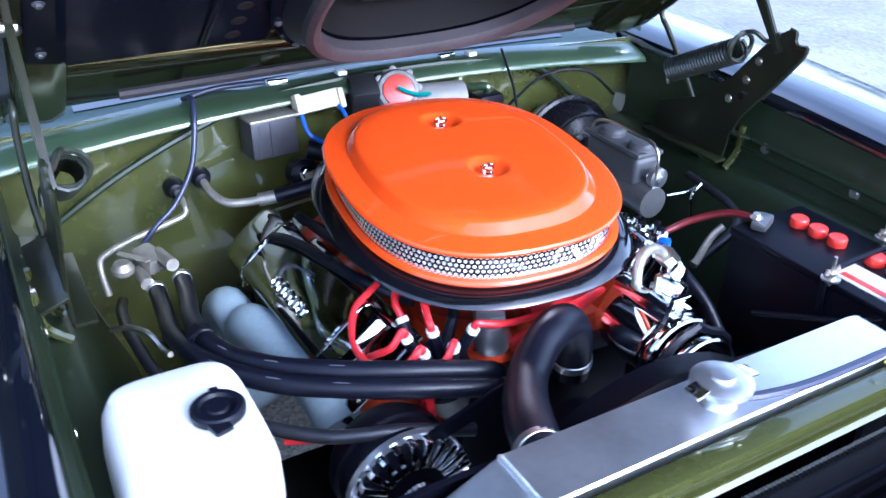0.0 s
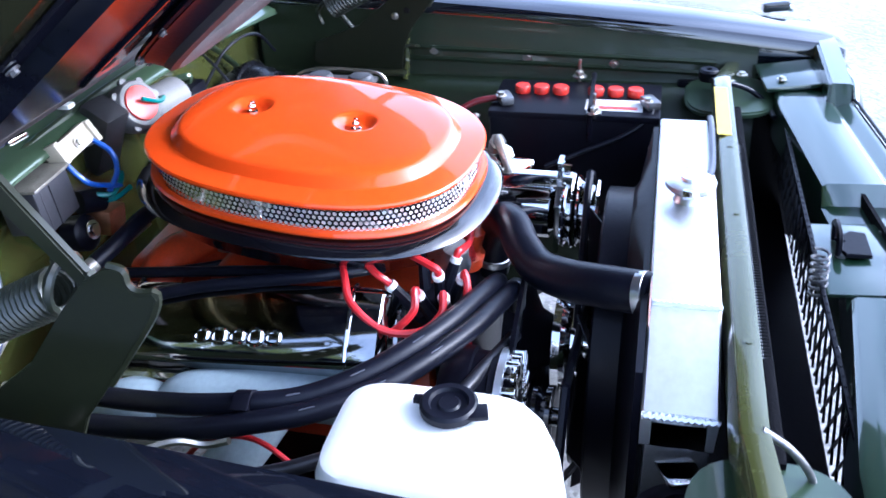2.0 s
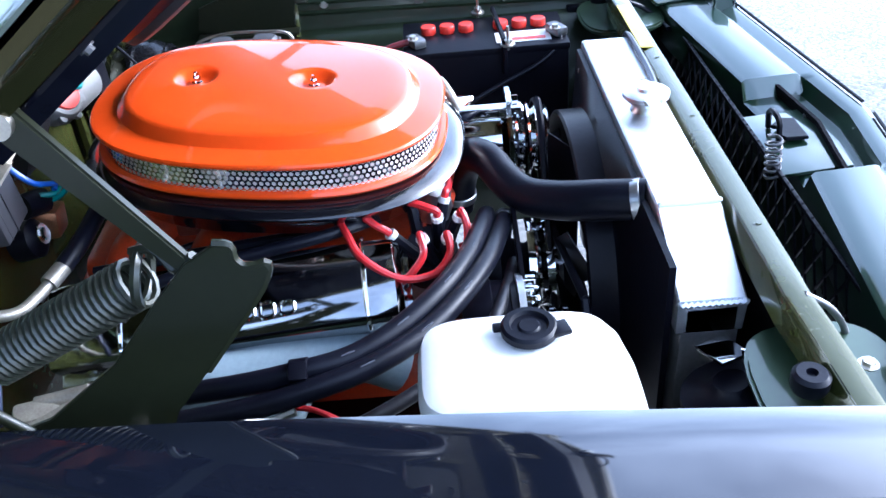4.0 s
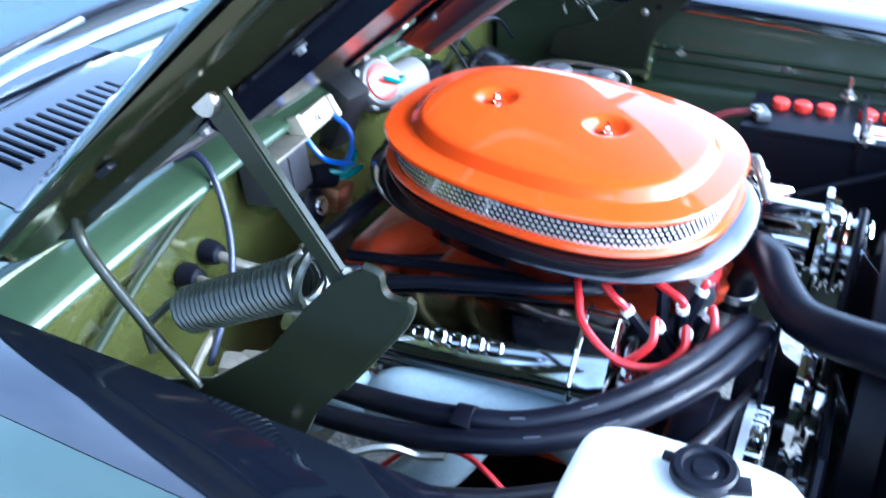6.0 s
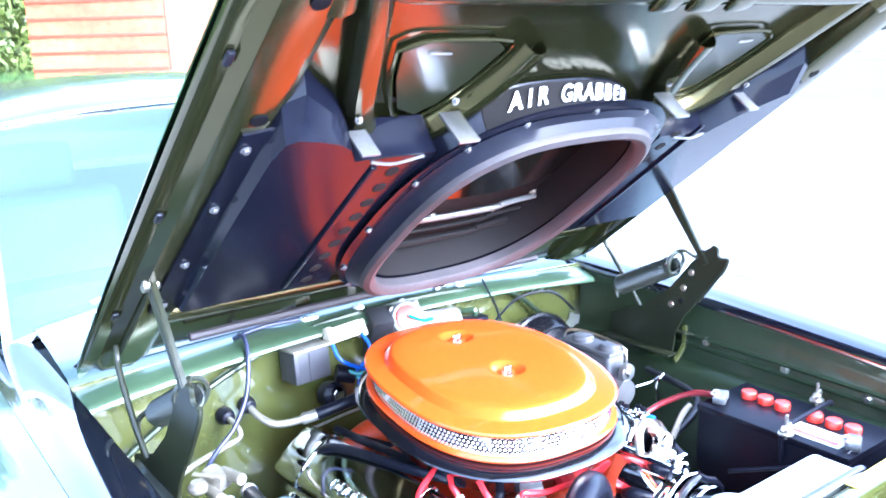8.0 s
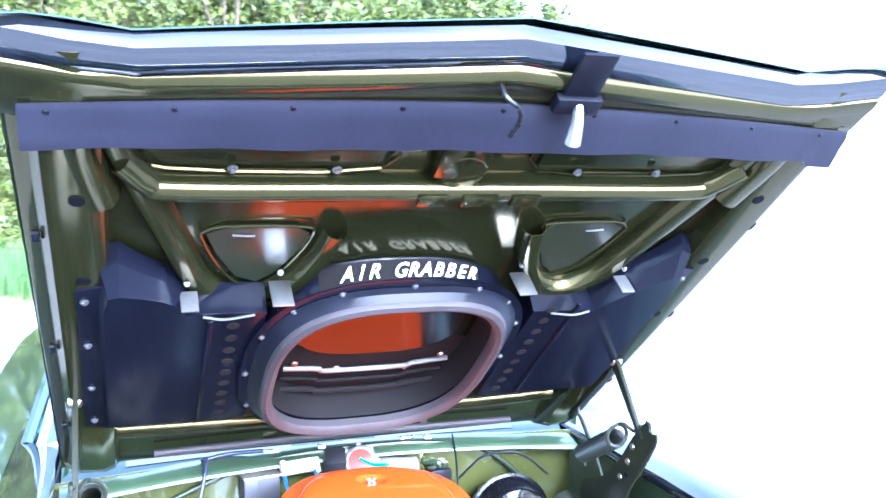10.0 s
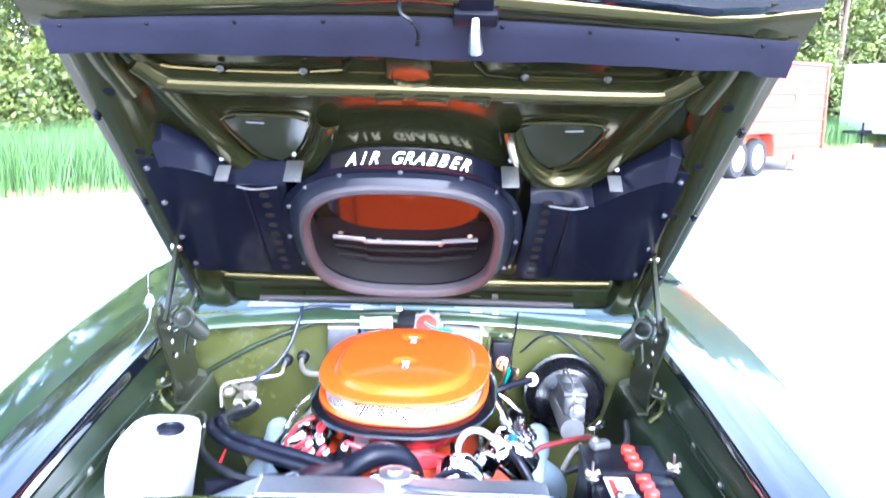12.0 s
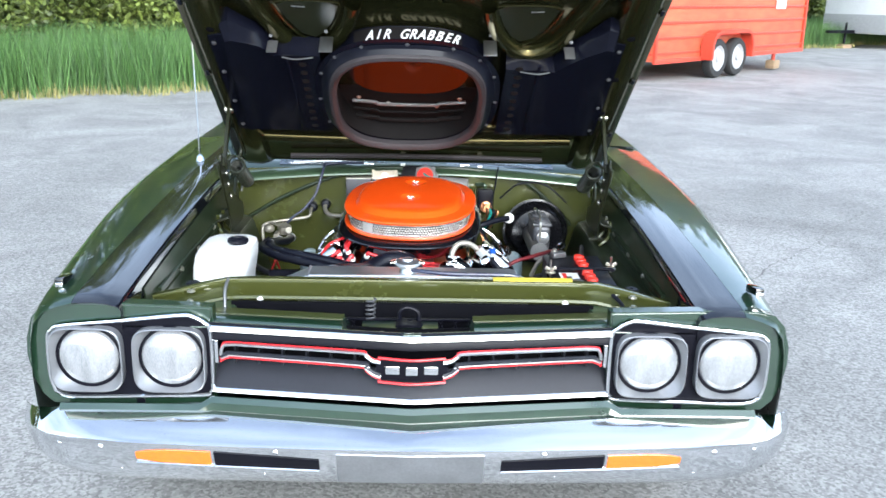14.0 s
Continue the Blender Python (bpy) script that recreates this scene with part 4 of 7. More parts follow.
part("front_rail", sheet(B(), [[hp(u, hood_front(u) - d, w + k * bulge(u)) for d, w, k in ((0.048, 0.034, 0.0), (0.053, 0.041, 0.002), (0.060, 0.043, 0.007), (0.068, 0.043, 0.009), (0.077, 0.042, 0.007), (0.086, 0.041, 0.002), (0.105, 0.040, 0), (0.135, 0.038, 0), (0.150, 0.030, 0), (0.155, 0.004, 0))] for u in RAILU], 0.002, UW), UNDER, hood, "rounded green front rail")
for u, d in ((-0.10, 0.115), (-0.06, 0.14), (0.20, 0.11), (0.17, 0.14)):
    part("rail_hole", lathe(B(), hp(u, hood_front(u) - d, 0.0405), UW, [(0.008, 0), (0.001, 0.001)], 12), BLACK, hood)
# recessed bays behind the rubber flap
for s in (-1, 1):
    part("bay_recess", plate(B(), [(s * u, v) for u, v in ((0.13, 1.085), (0.44, 1.085), (0.48, 1.125), (0.48, 1.20), (0.13, 1.20))], HOOD @ Matrix.Translation((0, 0, 0.0055)), 0.004, 0.001), UNDER, inner, "dark recess of the inner panel")
    part("bay_lip", tube(B(), [hp(s * u, v, 0.012) for u, v in ((0.13, 1.20), (0.13, 1.085), (0.44, 1.080), (0.485, 1.125), (0.485, 1.20))], 0.0034, 6, 3), UNDER, inner)
    for u in (0.20, 0.35):
        part("bay_bolt", bolt(B(), hp(s * u, 1.09, 0.02), UW, 0.005), GREY, inner)
part("centre_bracket", box(B(), hp(-0.01, 1.13, 0.022), (0.085, 0.10, 0.022), HOOD.to_3x3(), 0.008), UNDER, hood, "green striker bracket behind the flap")
part("centre_cup", lathe(B(), hp(-0.005, 1.10, 0.018), UW, [(0.04, 0), (0.04, 0.012), (0.034, 0.016), (0.03, 0.008), (0.001, 0.006)], 20), UNDER, hood)


def flap(u):
    wob = 0.0005 * math.sin(u * 17) + 0.0004 * math.sin(u * 41 + 1)
    top = 1.264 - 0.034 * (abs(u) / 0.62) ** 1.6
    low = 1.187 - 0.012 * (abs(u) / 0.62) ** 2 - (0.012 if u > 0.585 else 0)
    return [hp(u, top, 0.046), hp(u, top - 0.009, 0.052), hp(u, top - 0.030, 0.056 + wob), hp(u, (top + low) / 2 - 0.008, 0.060 + wob * 1.5), hp(u, low - wob * 1.2, 0.066 + wob * 2)]


wst = part("rubber_flap", sheet(B(), [flap(-0.612 + 1.252 * i / 96) for i in range(97)], 0.003, UW), WSTRIP, hood, "black rubber weather flap across the hood")
for i in range(9):
    part("flap_rivet", lathe(B(), hp(-0.58 + 0.145 * i, 1.256 - 0.034 * (abs(-0.58 + 0.145 * i) / 0.62) ** 1.6, 0.0505), UW, [(0.0042, 0), (0.0036, 0.002), (0.001, 0.0026)], 12), BLACK, wst)
for s in (-1, 1):
    ridge([(s * 0.552, 1.23), (s * 0.550, 1.17), (s * 0.545, 1.12), (s * 0.525, 1.03)], 0.031, 0.048, 0.002)
# latch striker and safety hook
st = part("safety_catch", box(B(), hp(0.100, 1.330, 0.055), (0.054, 0.085, 0.006), HOOD.to_3x3(), 0.003), BLACK, hood, "black safety catch with a lever")
part("catch_lever", tube(B(), [hp(0.10, 1.29, 0.058), hp(0.10, 1.268, 0.080), hp(0.103, 1.236, 0.090)], lambda t: 0.0060 + 0.0060 * t, 8), SATIN, st)
part("catch_block", box(B(), hp(0.100, 1.282, 0.058), (0.072, 0.030, 0.018), HOOD.to_3x3(), 0.006), BLACK, st)
part("striker", tube(B(), [hp(-0.022, 1.305, 0.045), hp(-0.018, 1.303, 0.072), hp(0.002, 1.292, 0.082), hp(0.010, 1.270, 0.084), hp(0.008, 1.238, 0.082)], 0.0036, 8), BOOSTER, hood, "bent wire striker loop")
# bright seal strip along the hood's rear edge
part("rear_seal", tube(B(), [hp(u, 0.105 - 0.01 * (u / 0.44) ** 2, 0.026) for u in (-0.44, -0.2, 0, 0.2, 0.44)], 0.009, 8), SEALR, hood, "grey-brown rubber seal along the rear edge")
ridge([(-0.52, 0.20), (-0.3, 0.19), (0, 0.185), (0.3, 0.19), (0.52, 0.20)], 0.022, 0.020)
ridge([(-0.54, 0.30), (-0.4, 0.285), (0.4, 0.285), (0.54, 0.30)], 0.020, 0.016)

# ---- fresh-air duct under the hood ----
duct = thing("air_duct", "black fresh-air duct bolted under the hood", "air duct")
CU, CV = -0.028, 0.565


def ring_at(a, b, w, n=2.6, k=72, dv=0.0):
    return [hp(CU + x, CV + dv + y, w) for x, y in oval(a, b, n, k)]


for s in (-1, 1):
    if s < 0:
        low = [(-0.27, 0.775), (-0.36, 0.778), (-0.395, 0.776), (-0.412, 0.806), (-0.435, 0.838), (-0.47, 0.868), (-0.505, 0.905), (-0.535, 0.885), (-0.545, 0.80), (-0.548, 0.55), (-0.545, 0.340), (-0.27, 0.340)]
        top = [(-0.27, 0.770), (-0.36, 0.773), (-0.400, 0.769), (-0.418, 0.798), (-0.440, 0.815), (-0.47, 0.826), (-0.505, 0.834), (-0.520, 0.828), (-0.528, 0.79), (-0.532, 0.55), (-0.530, 0.352), (-0.27, 0.352)]
    else:
        low = [(0.25, 0.730), (0.36, 0.726), (0.385, 0.722), (0.405, 0.750), (0.43, 0.786), (0.465, 0.824), (0.515, 0.900), (0.545, 0.885), (0.555, 0.80), (0.562, 0.55), (0.560, 0.340), (0.25, 0.340)]
        top = [(0.25, 0.725), (0.36, 0.721), (0.390, 0.715), (0.411, 0.742), (0.436, 0.768), (0.470, 0.796), (0.515, 0.826), (0.533, 0.822), (0.540, 0.79), (0.547, 0.55), (0.545, 0.352), (0.25, 0.352)]
    mid = [(a + (c - a) * 0.25, b + (d - b) * 0.25) for (a, b), (c, d) in zip(low, top)]
    soft = [(a + (c - a) * 0.93, b + (d - b) * 0.93) for (a, b), (c, d) in zip(low, top)]
    wing = part("duct_wing", rings(B(), [[hp(u, v, 0.010) for u, v in low], [hp(u, v, 0.040) for u, v in mid], [hp(u, v, 0.0645) for u, v in soft], [hp(u, v, 0.068) for u, v in top]]), DUCT, duct, "black painted wing box of the duct", 22)
    part("wing_flange", plate(B(), [(s * u, v) for u, v in ((0.525, 0.84), (0.568, 0.83), (0.574, 0.33), (0.53, 0.315))], HOOD @ Matrix.Translation((0, 0, 0.047)), 0.004, 0.001), DUCT, wing)
    for v in (0.36, 0.50, 0.66, 0.80):
        part("wing_bolt", bolt(B(), hp(s * 0.556, v, 0.052), UW, 0.0046, 0.005), CAST, wing)
    for i in range(9):
        part("wing_hole", lathe(B(), hp(s * 0.305 - 0.018, 0.385 + 0.043 * i, 0.0682), UW, [(0.011, 0), (0.0105, 0.001), (0.001, 0.001)], 14), SCOOPIN, wing, "dark round hole in a row")
    part("wing_rib", box(B(), hp(s * 0.352 - 0.010, 0.56, 0.0695), (0.010, 0.38, 0.006), HOOD.to_3x3(), 0.003), DUCT, wing)
    part("wing_tab", box(B(), hp(s * 0.408 + 0.010, 0.800, 0.060), (0.028, 0.004, 0.046), HOOD.to_3x3() @ spin(-14), 0.0015), GREY, wing)
    part("wing_pin", tube(B(), [hp(s * 0.375, 0.742 - s * 0.024, 0.070), hp(s * 0.34, 0.738 - s * 0.024, 0.074), hp(s * 0.29, 0.742 - s * 0.024, 0.070)], 0.0022, 6), GREY, wing)
    part("tab_bolt", bolt(B(), hp(s * 0.411 + 0.010, 0.814, 0.034), HOOD.to_3x3() @ Vector((0, 1, 0.5)), 0.0034, 0.006), CAST, wing)
    # bright spring clips
    u = -0.250 if s < 0 else 0.198
    clip = part("mounting_clip", box(B(), hp(u, 0.812, 0.058), (0.036, 0.004, 0.060), HOOD.to_3x3() @ spin(-14), 0.0015), SATIN, duct, "bent bright steel mounting clip")
    part("clip_bolt", bolt(B(), hp(u, 0.826, 0.026), HOOD.to_3x3() @ Vector((0, 1, 0.5)), 0.0034, 0.006), CAST, clip)
# walls of the plenum, from the hood to the flange
part("duct_wall", rings(B(), [ring_at(0.256, 0.262, 0.002), ring_at(0.247, 0.250, 0.03), ring_at(0.241, 0.243, 0.060), ring_at(0.246, 0.255, 0.0695), ring_at(0.268, 0.294, 0.0715, dv=0.008), ring_at(0.271, 0.297, 0.076, dv=0.008), ring_at(0.250, 0.272, 0.0785), ring_at(0.215, 0.240, 0.0785)], True, False, False), DUCT, duct, "oval black plenum wall and flange")
part("plenum_inside", rings(B(), [ring_at(0.215, 0.240, 0.0782), ring_at(0.212, 0.236, 0.06), ring_at(0.215, 0.225, 0.006)], True, False, False), SCOOPIN, duct, "matte black inside of the plenum")
part("gasket_boot", rings(B(), [ring_at(0.252, 0.280, 0.0787, 2.9, dv=0.004), ring_at(0.241, 0.272, 0.0835, 2.9), ring_at(0.230, 0.264, 0.098, 2.9), ring_at(0.215, 0.250, 0.098, 2.9)], True, False, False), RUBBER, duct, "black rubber boot under the gasket")
gk = [ring_at(0.229, 0.263, 0.090, 2.9), ring_at(0.231, 0.265, 0.098, 2.9), ring_at(0.228, 0.262, 0.106, 2.9), ring_at(0.219, 0.253, 0.110, 2.9), ring_at(0.210, 0.244, 0.106, 2.9), ring_at(0.206, 0.239, 0.098, 2.9), ring_at(0.208, 0.241, 0.082, 2.9)]
part("oval_gasket", rings(B(), gk, True, False, False), SEALR, duct, "thick worn brown-grey oval rubber gasket")
for i in range(16):
    x, y = oval(0.260, 0.285, 2.6, 16)[i]
    part("flange_bolt", bolt(B(), hp(CU + x, CV + y, 0.078), UW, 0.0040, 0.004), CAST, duct)
# inside: sloped floor of the scoop, doors and linkage
part("scoop_floor", sheet(B(), [[hp(u, v, w) for v, w in ((0.34, 0.012), (0.50, 0.006), (0.52, -0.002), (0.80, -0.004))] for u in (-0.24, -0.1, 0, 0.1, 0.19)], 0.002, UW), SCOOPIN, duct, "brown-black inside of the scoop")
for v, w, r in ((0.532, 0.014, 0.005), (0.470, 0.030, 0.008), (0.418, 0.026, 0.006), (0.378, 0.030, 0.010)):
    part("scoop_lip", tube(B(), [hp(-0.20, v + 0.01, w), hp(-0.13, v + 0.008, w + 0.004), hp(-0.11, v, w + 0.006), hp(0.05, v, w + 0.006), hp(0.07, v + 0.006, w + 0.004), hp(0.15, v + 0.010, w)], r * 0.7, 8, 5), GREY if v == 0.470 else SCOOPIN, duct, "steel edge inside the scoop")
part("scoop_screen", plate(B(), oval(0.178, 0.142, 3.0, 40), HOOD @ Matrix.Translation((-0.026, 0.672, 0.016)) @ Matrix.Rotation(radians(-6.3), 4, "X"), 0.003, 0.001), SCREEN, duct, "shiny panel inside the scoop that mirrors the engine")
for u, v in ((-0.18, 0.50), (0.13, 0.50), (-0.09, 0.47), (0.06, 0.455)):
    part("scoop_bolt", bolt(B(), hp(u, v, 0.03), UW, 0.005), ZINC, duct)
def recess(x):
    """How far the oval wall falls back at x from its foremost point."""
    return 0.250 * (1 - (1 - (abs(x) / 0.246) ** 2.6) ** (1 / 2.6))


# name plate on the plenum's front wall
fr = [[hp(CU + x, CV + y + 0.0035, w) for w, y in ((0.006, 0.2590 - q), (0.030, 0.2490 - q), (0.056, 0.2425 - q))] for x, q in [(-0.15 + 0.30 * i / 12, recess(-0.15 + 0.30 * i / 12)) for i in range(13)]]
part("name_plate", sheet(B(), fr, 0.002, HOOD.to_3x3() @ Vector((0, 1, 0.4))), SCOOPIN, duct, "black name plate on the plenum")
text = "AIR GRABBER"
for i, ch in enumerate(text):
    if ch == " ":
        continue
    x = -0.107 + 0.238 * i / (len(text) - 1)
    q = recess(x)
    turn = math.atan2(recess(x + 0.005) - recess(x - 0.005), 0.01)
    local = Matrix.Translation((CU + x, CV + 0.2495 - q + 0.0085, 0.027)) @ Matrix.Rotation(-turn, 4, "Z") @ Matrix(((0.92, 0, 0, 0), (0, 0.37, 0.929, 0), (0, -0.929, 0.37, 0), (0, 0, 0, 1)))
    words("letter", ch, 0.0365, HOOD @ local, WHITE, duct, 0.002, "white painted capital letter", 0.45)

# ---- hood hinges ----


def hinge(s):
    X = s * 0.590
    face = Matrix(((0, 0, s, X), (1, 0, 0, 0), (0, 1, 0, 0), (0, 0, 0, 1)))  # outline in (y, z)
    h = part("hood_hinge", plate(B(), [(1.06, 0.755), (1.05, 0.800), (0.95, 0.838), (0.875, 0.897), (0.822, 0.962), (0.790, 0.997), (0.764, 1.013), (0.749, 1.012), (0.750, 0.998), (0.744, 0.989), (0.734, 0.988), (0.726, 0.993), (0.722, 0.985), (0.732, 0.968), (0.746, 0.948), (0.765, 0.923), (0.797, 0.881), (0.833, 0.836), (0.855, 0.790), (0.862, 0.735), (1.00, 0.735)], face, 0.006, 0.001), HINGE, car, "dark green hood hinge plate with a hooked top")
    part("bracket_lip", box(B(), (X - s * 0.012, 0.955, 0.742), (0.03, 0.21, 0.006), None, 0.002), HINGE, h)
    part("edge_bead", tube(B(), [(X + s * 0.002, y, z) for y, z in ((0.764, 1.013), (0.751, 1.010), (0.750, 0.998), (0.744, 0.990), (0.734, 0.989), (0.724, 0.990), (0.732, 0.968), (0.765, 0.923), (0.797, 0.881))], 0.0042, 6, 3), HINGE, h)
    part("hinge_hole", lathe(B(), (X - s * 0.0005, 0.842, 0.872), (-s, 0, 0), [(0.007, 0), (0.0065, 0.001), (0.001, 0.001)], 14), SCOOPIN, h)
    part("mounting_leg", box(B(), (X + s * 0.022, 0.93, 0.79), (0.040, 0.20, 0.006), spin(0, s * 20, 0), 0.002), HINGE, h)
    for y, z in ((0.835, 0.905), (0.868, 0.860), (0.815, 0.945)):
        part("hinge_rivet", lathe(B(), (X - s * 0.001, y, z), (-s, 0, 0), [(0.008, 0), (0.007, 0.003), (0.001, 0.005)], 12), ZINC, h)
    part("front_strut", plate(B(), [(0.770, 0.975), (0.782, 0.968), (0.905, 1.128), (0.903, 1.142), (0.888, 1.146), (0.876, 1.138)], Matrix.Translation((-s * 0.008, 0, 0)) @ face, 0.010, 0.002), HINGE, h, "flat olive strut up to the hood")
    part("strut_pivot", lathe(B(), (X + s * 0.010, 0.890, 1.132), (-s, 0, 0), [(0.012, 0), (0.012, 0.022), (0.008, 0.026), (0.001, 0.027)], 14), ZINC, h)
    part("rear_link", tube(B(), [(X + s * 0.01, 0.965, 0.825), (X + s * 0.012, 1.01, 0.880), (X + s * 0.010, 1.06, 0.940), (X + s * 0.006, 1.080, 0.970), (X, 1.076, 1.015)], 0.0055, 10), HINGE, h, "bent olive rear link")
    part("hood_leg", plate(B(), [(1.17, 0.935), (1.13, 0.985), (0.90, 1.165), (0.865, 1.150), (0.93, 1.085), (1.10, 0.955)], Matrix.Translation((-s * 0.004, 0, 0)) @ face, 0.004, 0.001), HINGE, h, "hinge leg bolted to the hood")
    part("spring", coil(B(), (X - s * 0.028, 0.842, 0.962), (X - s * 0.028, 0.995, 0.884), 0.0215, 0.0034, 23, 6, 12), SPRINGM, h, "painted coil spring")
    part("spring_hook", tube(B(), [(X - s * 0.028, 0.842, 0.992), (X - s * 0.020, 0.820, 0.998), (X - s * 0.006, 0.800, 0.985), (X, 0.782, 1.002)], 0.0046, 6), SPRINGM, h)
    part("spring_hook", tube(B(), [(X - s * 0.028, 0.995, 0.907), (X - s * 0.02, 1.02, 0.885), (X - s * 0.004, 1.035, 0.865), (X, 1.03, 0.84)], 0.0046, 6), SPRINGM, h)
    part("spring_eye", tube(B(), [(X - s * 0.028 + 0.026 * math.cos(a * math.pi / 8), 0.838 - 0.004 * math.sin(a * math.pi / 8), 0.968 + 0.026 * math.sin(a * math.pi / 8)) for a in range(17)], 0.0046, 6, 0), SPRINGM, h)
    return h


hinge(-1)
hinge(1)


# ---- air cleaner ----
AX, AY = -0.015, 0.811
air = thing("air_cleaner", "orange oval air cleaner on a black base", "air cleaner")


def aoval(a, b, z, n=2.5, k=96):
    return [(AX + x, AY + y, z) for x, y in oval(a + 0.003, b - 0.0145, n, k)]


lid_rows = [aoval(0.195, 0.254, 0.856), aoval(0.199, 0.258, 0.859), aoval(0.2000, 0.2590, 0.8625), aoval(0.198, 0.257, 0.8655), aoval(0.193, 0.252, 0.8670), aoval(0.167, 0.226, 0.8682), aoval(0.164, 0.223, 0.8690), aoval(0.161, 0.2195, 0.8725), aoval(0.155, 0.2125, 0.8815), aoval(0.152, 0.2095, 0.8842), aoval(0.147, 0.204, 0.8858), aoval(0.131, 0.184, 0.8876)]
grid = B()
rings(grid, lid_rows, True, False, False)
# raised crown as a fine grid inside the last loop
K = 60
last = [v for v in oval(0.134, 0.1695, 2.5, 96)]
rows = []
for j in range(K + 1):
    f = 1 - j / K
    rows.append([(AX + x * f, AY + y * f, 0.8876 + 0.0036 * (1 - f * f)) for x, y in last])
crown_rows = []
for row in rows:
    loop = []
    for x, y, z in row:
        for cy in (0.750, 0.917):
            d = math.hypot(x + 0.011, y - cy)
            if d < 0.034:
                k = min(1, (0.034 - d) / 0.018)
                z -= 0.012 * (k * k * (3 - 2 * k))
        loop.append((x, y, z))
    crown_rows.append(loop)
rings(grid, crown_rows[:-1] + [[(AX + x * 0.002, AY + y * 0.002, crown_rows[-1][0][2]) for x, y in last]], True, False, True)
bmesh.ops.remove_doubles(grid, verts=grid.verts, dist=0.0002)
part("lid", grid, ORANGE, air, "glossy orange pressed lid with two wells", 30)
for y in (0.750, 0.917):
    z = 0.8785
    nb = B()
    lathe(nb, (-0.011, y, z), (0, 0, 1), [(0.008, 0), (0.008, 0.002), (0.005, 0.003), (0.005, 0.009), (0.001, 0.009)], 12)
    for s in (-1, 1):
        box(nb, (-0.011 + s * 0.006, y, z + 0.009), (0.008, 0.0024, 0.010), spin(0, s * 25, 0), 0.001)
    cyl(nb, (-0.011, y, z), (-0.011, y, z + 0.016), 0.0025, seg=8)
    part("wing_nut", nb, CHROME, air, "chrome wing nut")
part("filter_element", rings(B(), [aoval(0.184, 0.245, 0.818), aoval(0.184, 0.245, 0.862)], True, False, False), PAPER, air, "white pleated filter paper")
# perforated band: honeycomb of round holes
per = oval(0.1925, 0.2360, 2.5, 720)
acc = [0.0]
for (x0, y0), (x1, y1) in zip(per, per[1:] + per[:1]):
    acc.append(acc[-1] + math.hypot(x1 - x0, y1 - y0))
TOTAL = acc[-1]


def along(t):
    t %= TOTAL
    i = min(int(np.searchsorted(acc, t, side="right")) - 1, len(per) - 1)
    f = (t - acc[i]) / (acc[i + 1] - acc[i])
    (x0, y0), (x1, y1) = per[i], per[(i + 1) % len(per)]
    return AX + x0 + (x1 - x0) * f, AY + y0 + (y1 - y0) * f


pv, pf = [], []
COLS, ROWS_N = 176, 5
pitch = TOTAL / COLS
rise = pitch * 0.866
for r in range(ROWS_N):
    for c in range(COLS):
        t, z = (c + 0.5 * (r % 2)) * pitch, 0.8235 + rise * (r + 0.55)
        base = len(pv)
        for q in range(12):
            a = math.pi / 6 * q + math.pi / 6
            ro = pitch * 0.5774 * (1.0 if q % 2 == 0 else 0.866)
            for rad in (ro, pitch * 0.355):
                px, py = along(t + rad * math.cos(a))
                pv.append((px, py, min(0.8585, max(0.8215, z + rad * math.sin(a)))))
        for q in range(12):
            i, j = base + 2 * q, base + 2 * ((q + 1) % 12)
            pf.append((i, j, j + 1, i + 1))
band = bpy.data.meshes.new("perforated_band")
band.from_pydata(pv, [], pf)
band.materials.append(CHROME)
bo = tagged(new("perforated_band", band), "chrome band with rows of round holes", kind="stuff")
bo.parent = air
part("lower_ring", rings(B(), [aoval(0.190, 0.251, 0.8235), aoval(0.197, 0.258, 0.8225), aoval(0.199, 0.260, 0.8185), aoval(0.196, 0.257, 0.814), aoval(0.184, 0.245, 0.812)], True, False, False), ORANGE, air, "orange lower rim")
part("base_pan", rings(B(), [aoval(0.184, 0.245, 0.8115), aoval(0.202, 0.263, 0.8100), aoval(0.216, 0.279, 0.8040), aoval(0.220, 0.283, 0.7985), aoval(0.215, 0.278, 0.7920), aoval(0.200, 0.262, 0.780), aoval(0.188, 0.248, 0.757), aoval(0.15, 0.20, 0.735)], True, False, True), GLOSS, air, "gloss black base pan with a flared rim")

# the whole cleaner sits slightly turned, its rear end a little higher
SEAT_OF = Matrix.Translation((AX, AY, 0.0085)) @ Matrix.Rotation(-0.09, 4, "Z") @ Matrix(((1, 0, 0, 0), (0, 1, 0, 0), (0, 0.075, 1, 0), (0, 0, 0, 1))) @ Matrix.Translation((-AX, -AY, 0))
for ob in air.children:
    ob.data.transform(SEAT_OF)

# ---- engine ----
eng = thing("engine", "orange V8 engine block with polished valve covers", "engine")
part("block", box(B(), (-0.01, 0.87, 0.53), (0.30, 0.50, 0.28), None, 0.03), ENGINE, eng, "orange painted engine block")
part("intake_manifold", box(B(), (-0.015, 0.86, 0.665), (0.24, 0.50, 0.05), None, 0.02), ENGINE, eng, "orange intake manifold")
part("intake_runner", tube(B(), [(-0.20, 1.04, 0.66), (-0.13, 1.03, 0.70), (-0.05, 1.0, 0.69)], 0.032, 10), ENGINE, eng)
part("intake_runner", tube(B(), [(-0.20, 0.93, 0.655), (-0.13, 0.92, 0.69), (-0.05, 0.9, 0.68)], 0.030, 10), ENGINE, eng)
part("carburettor", box(B(), (-0.012, 0.92, 0.72), (0.14, 0.12, 0.08), None, 0.01), ZINC, eng)
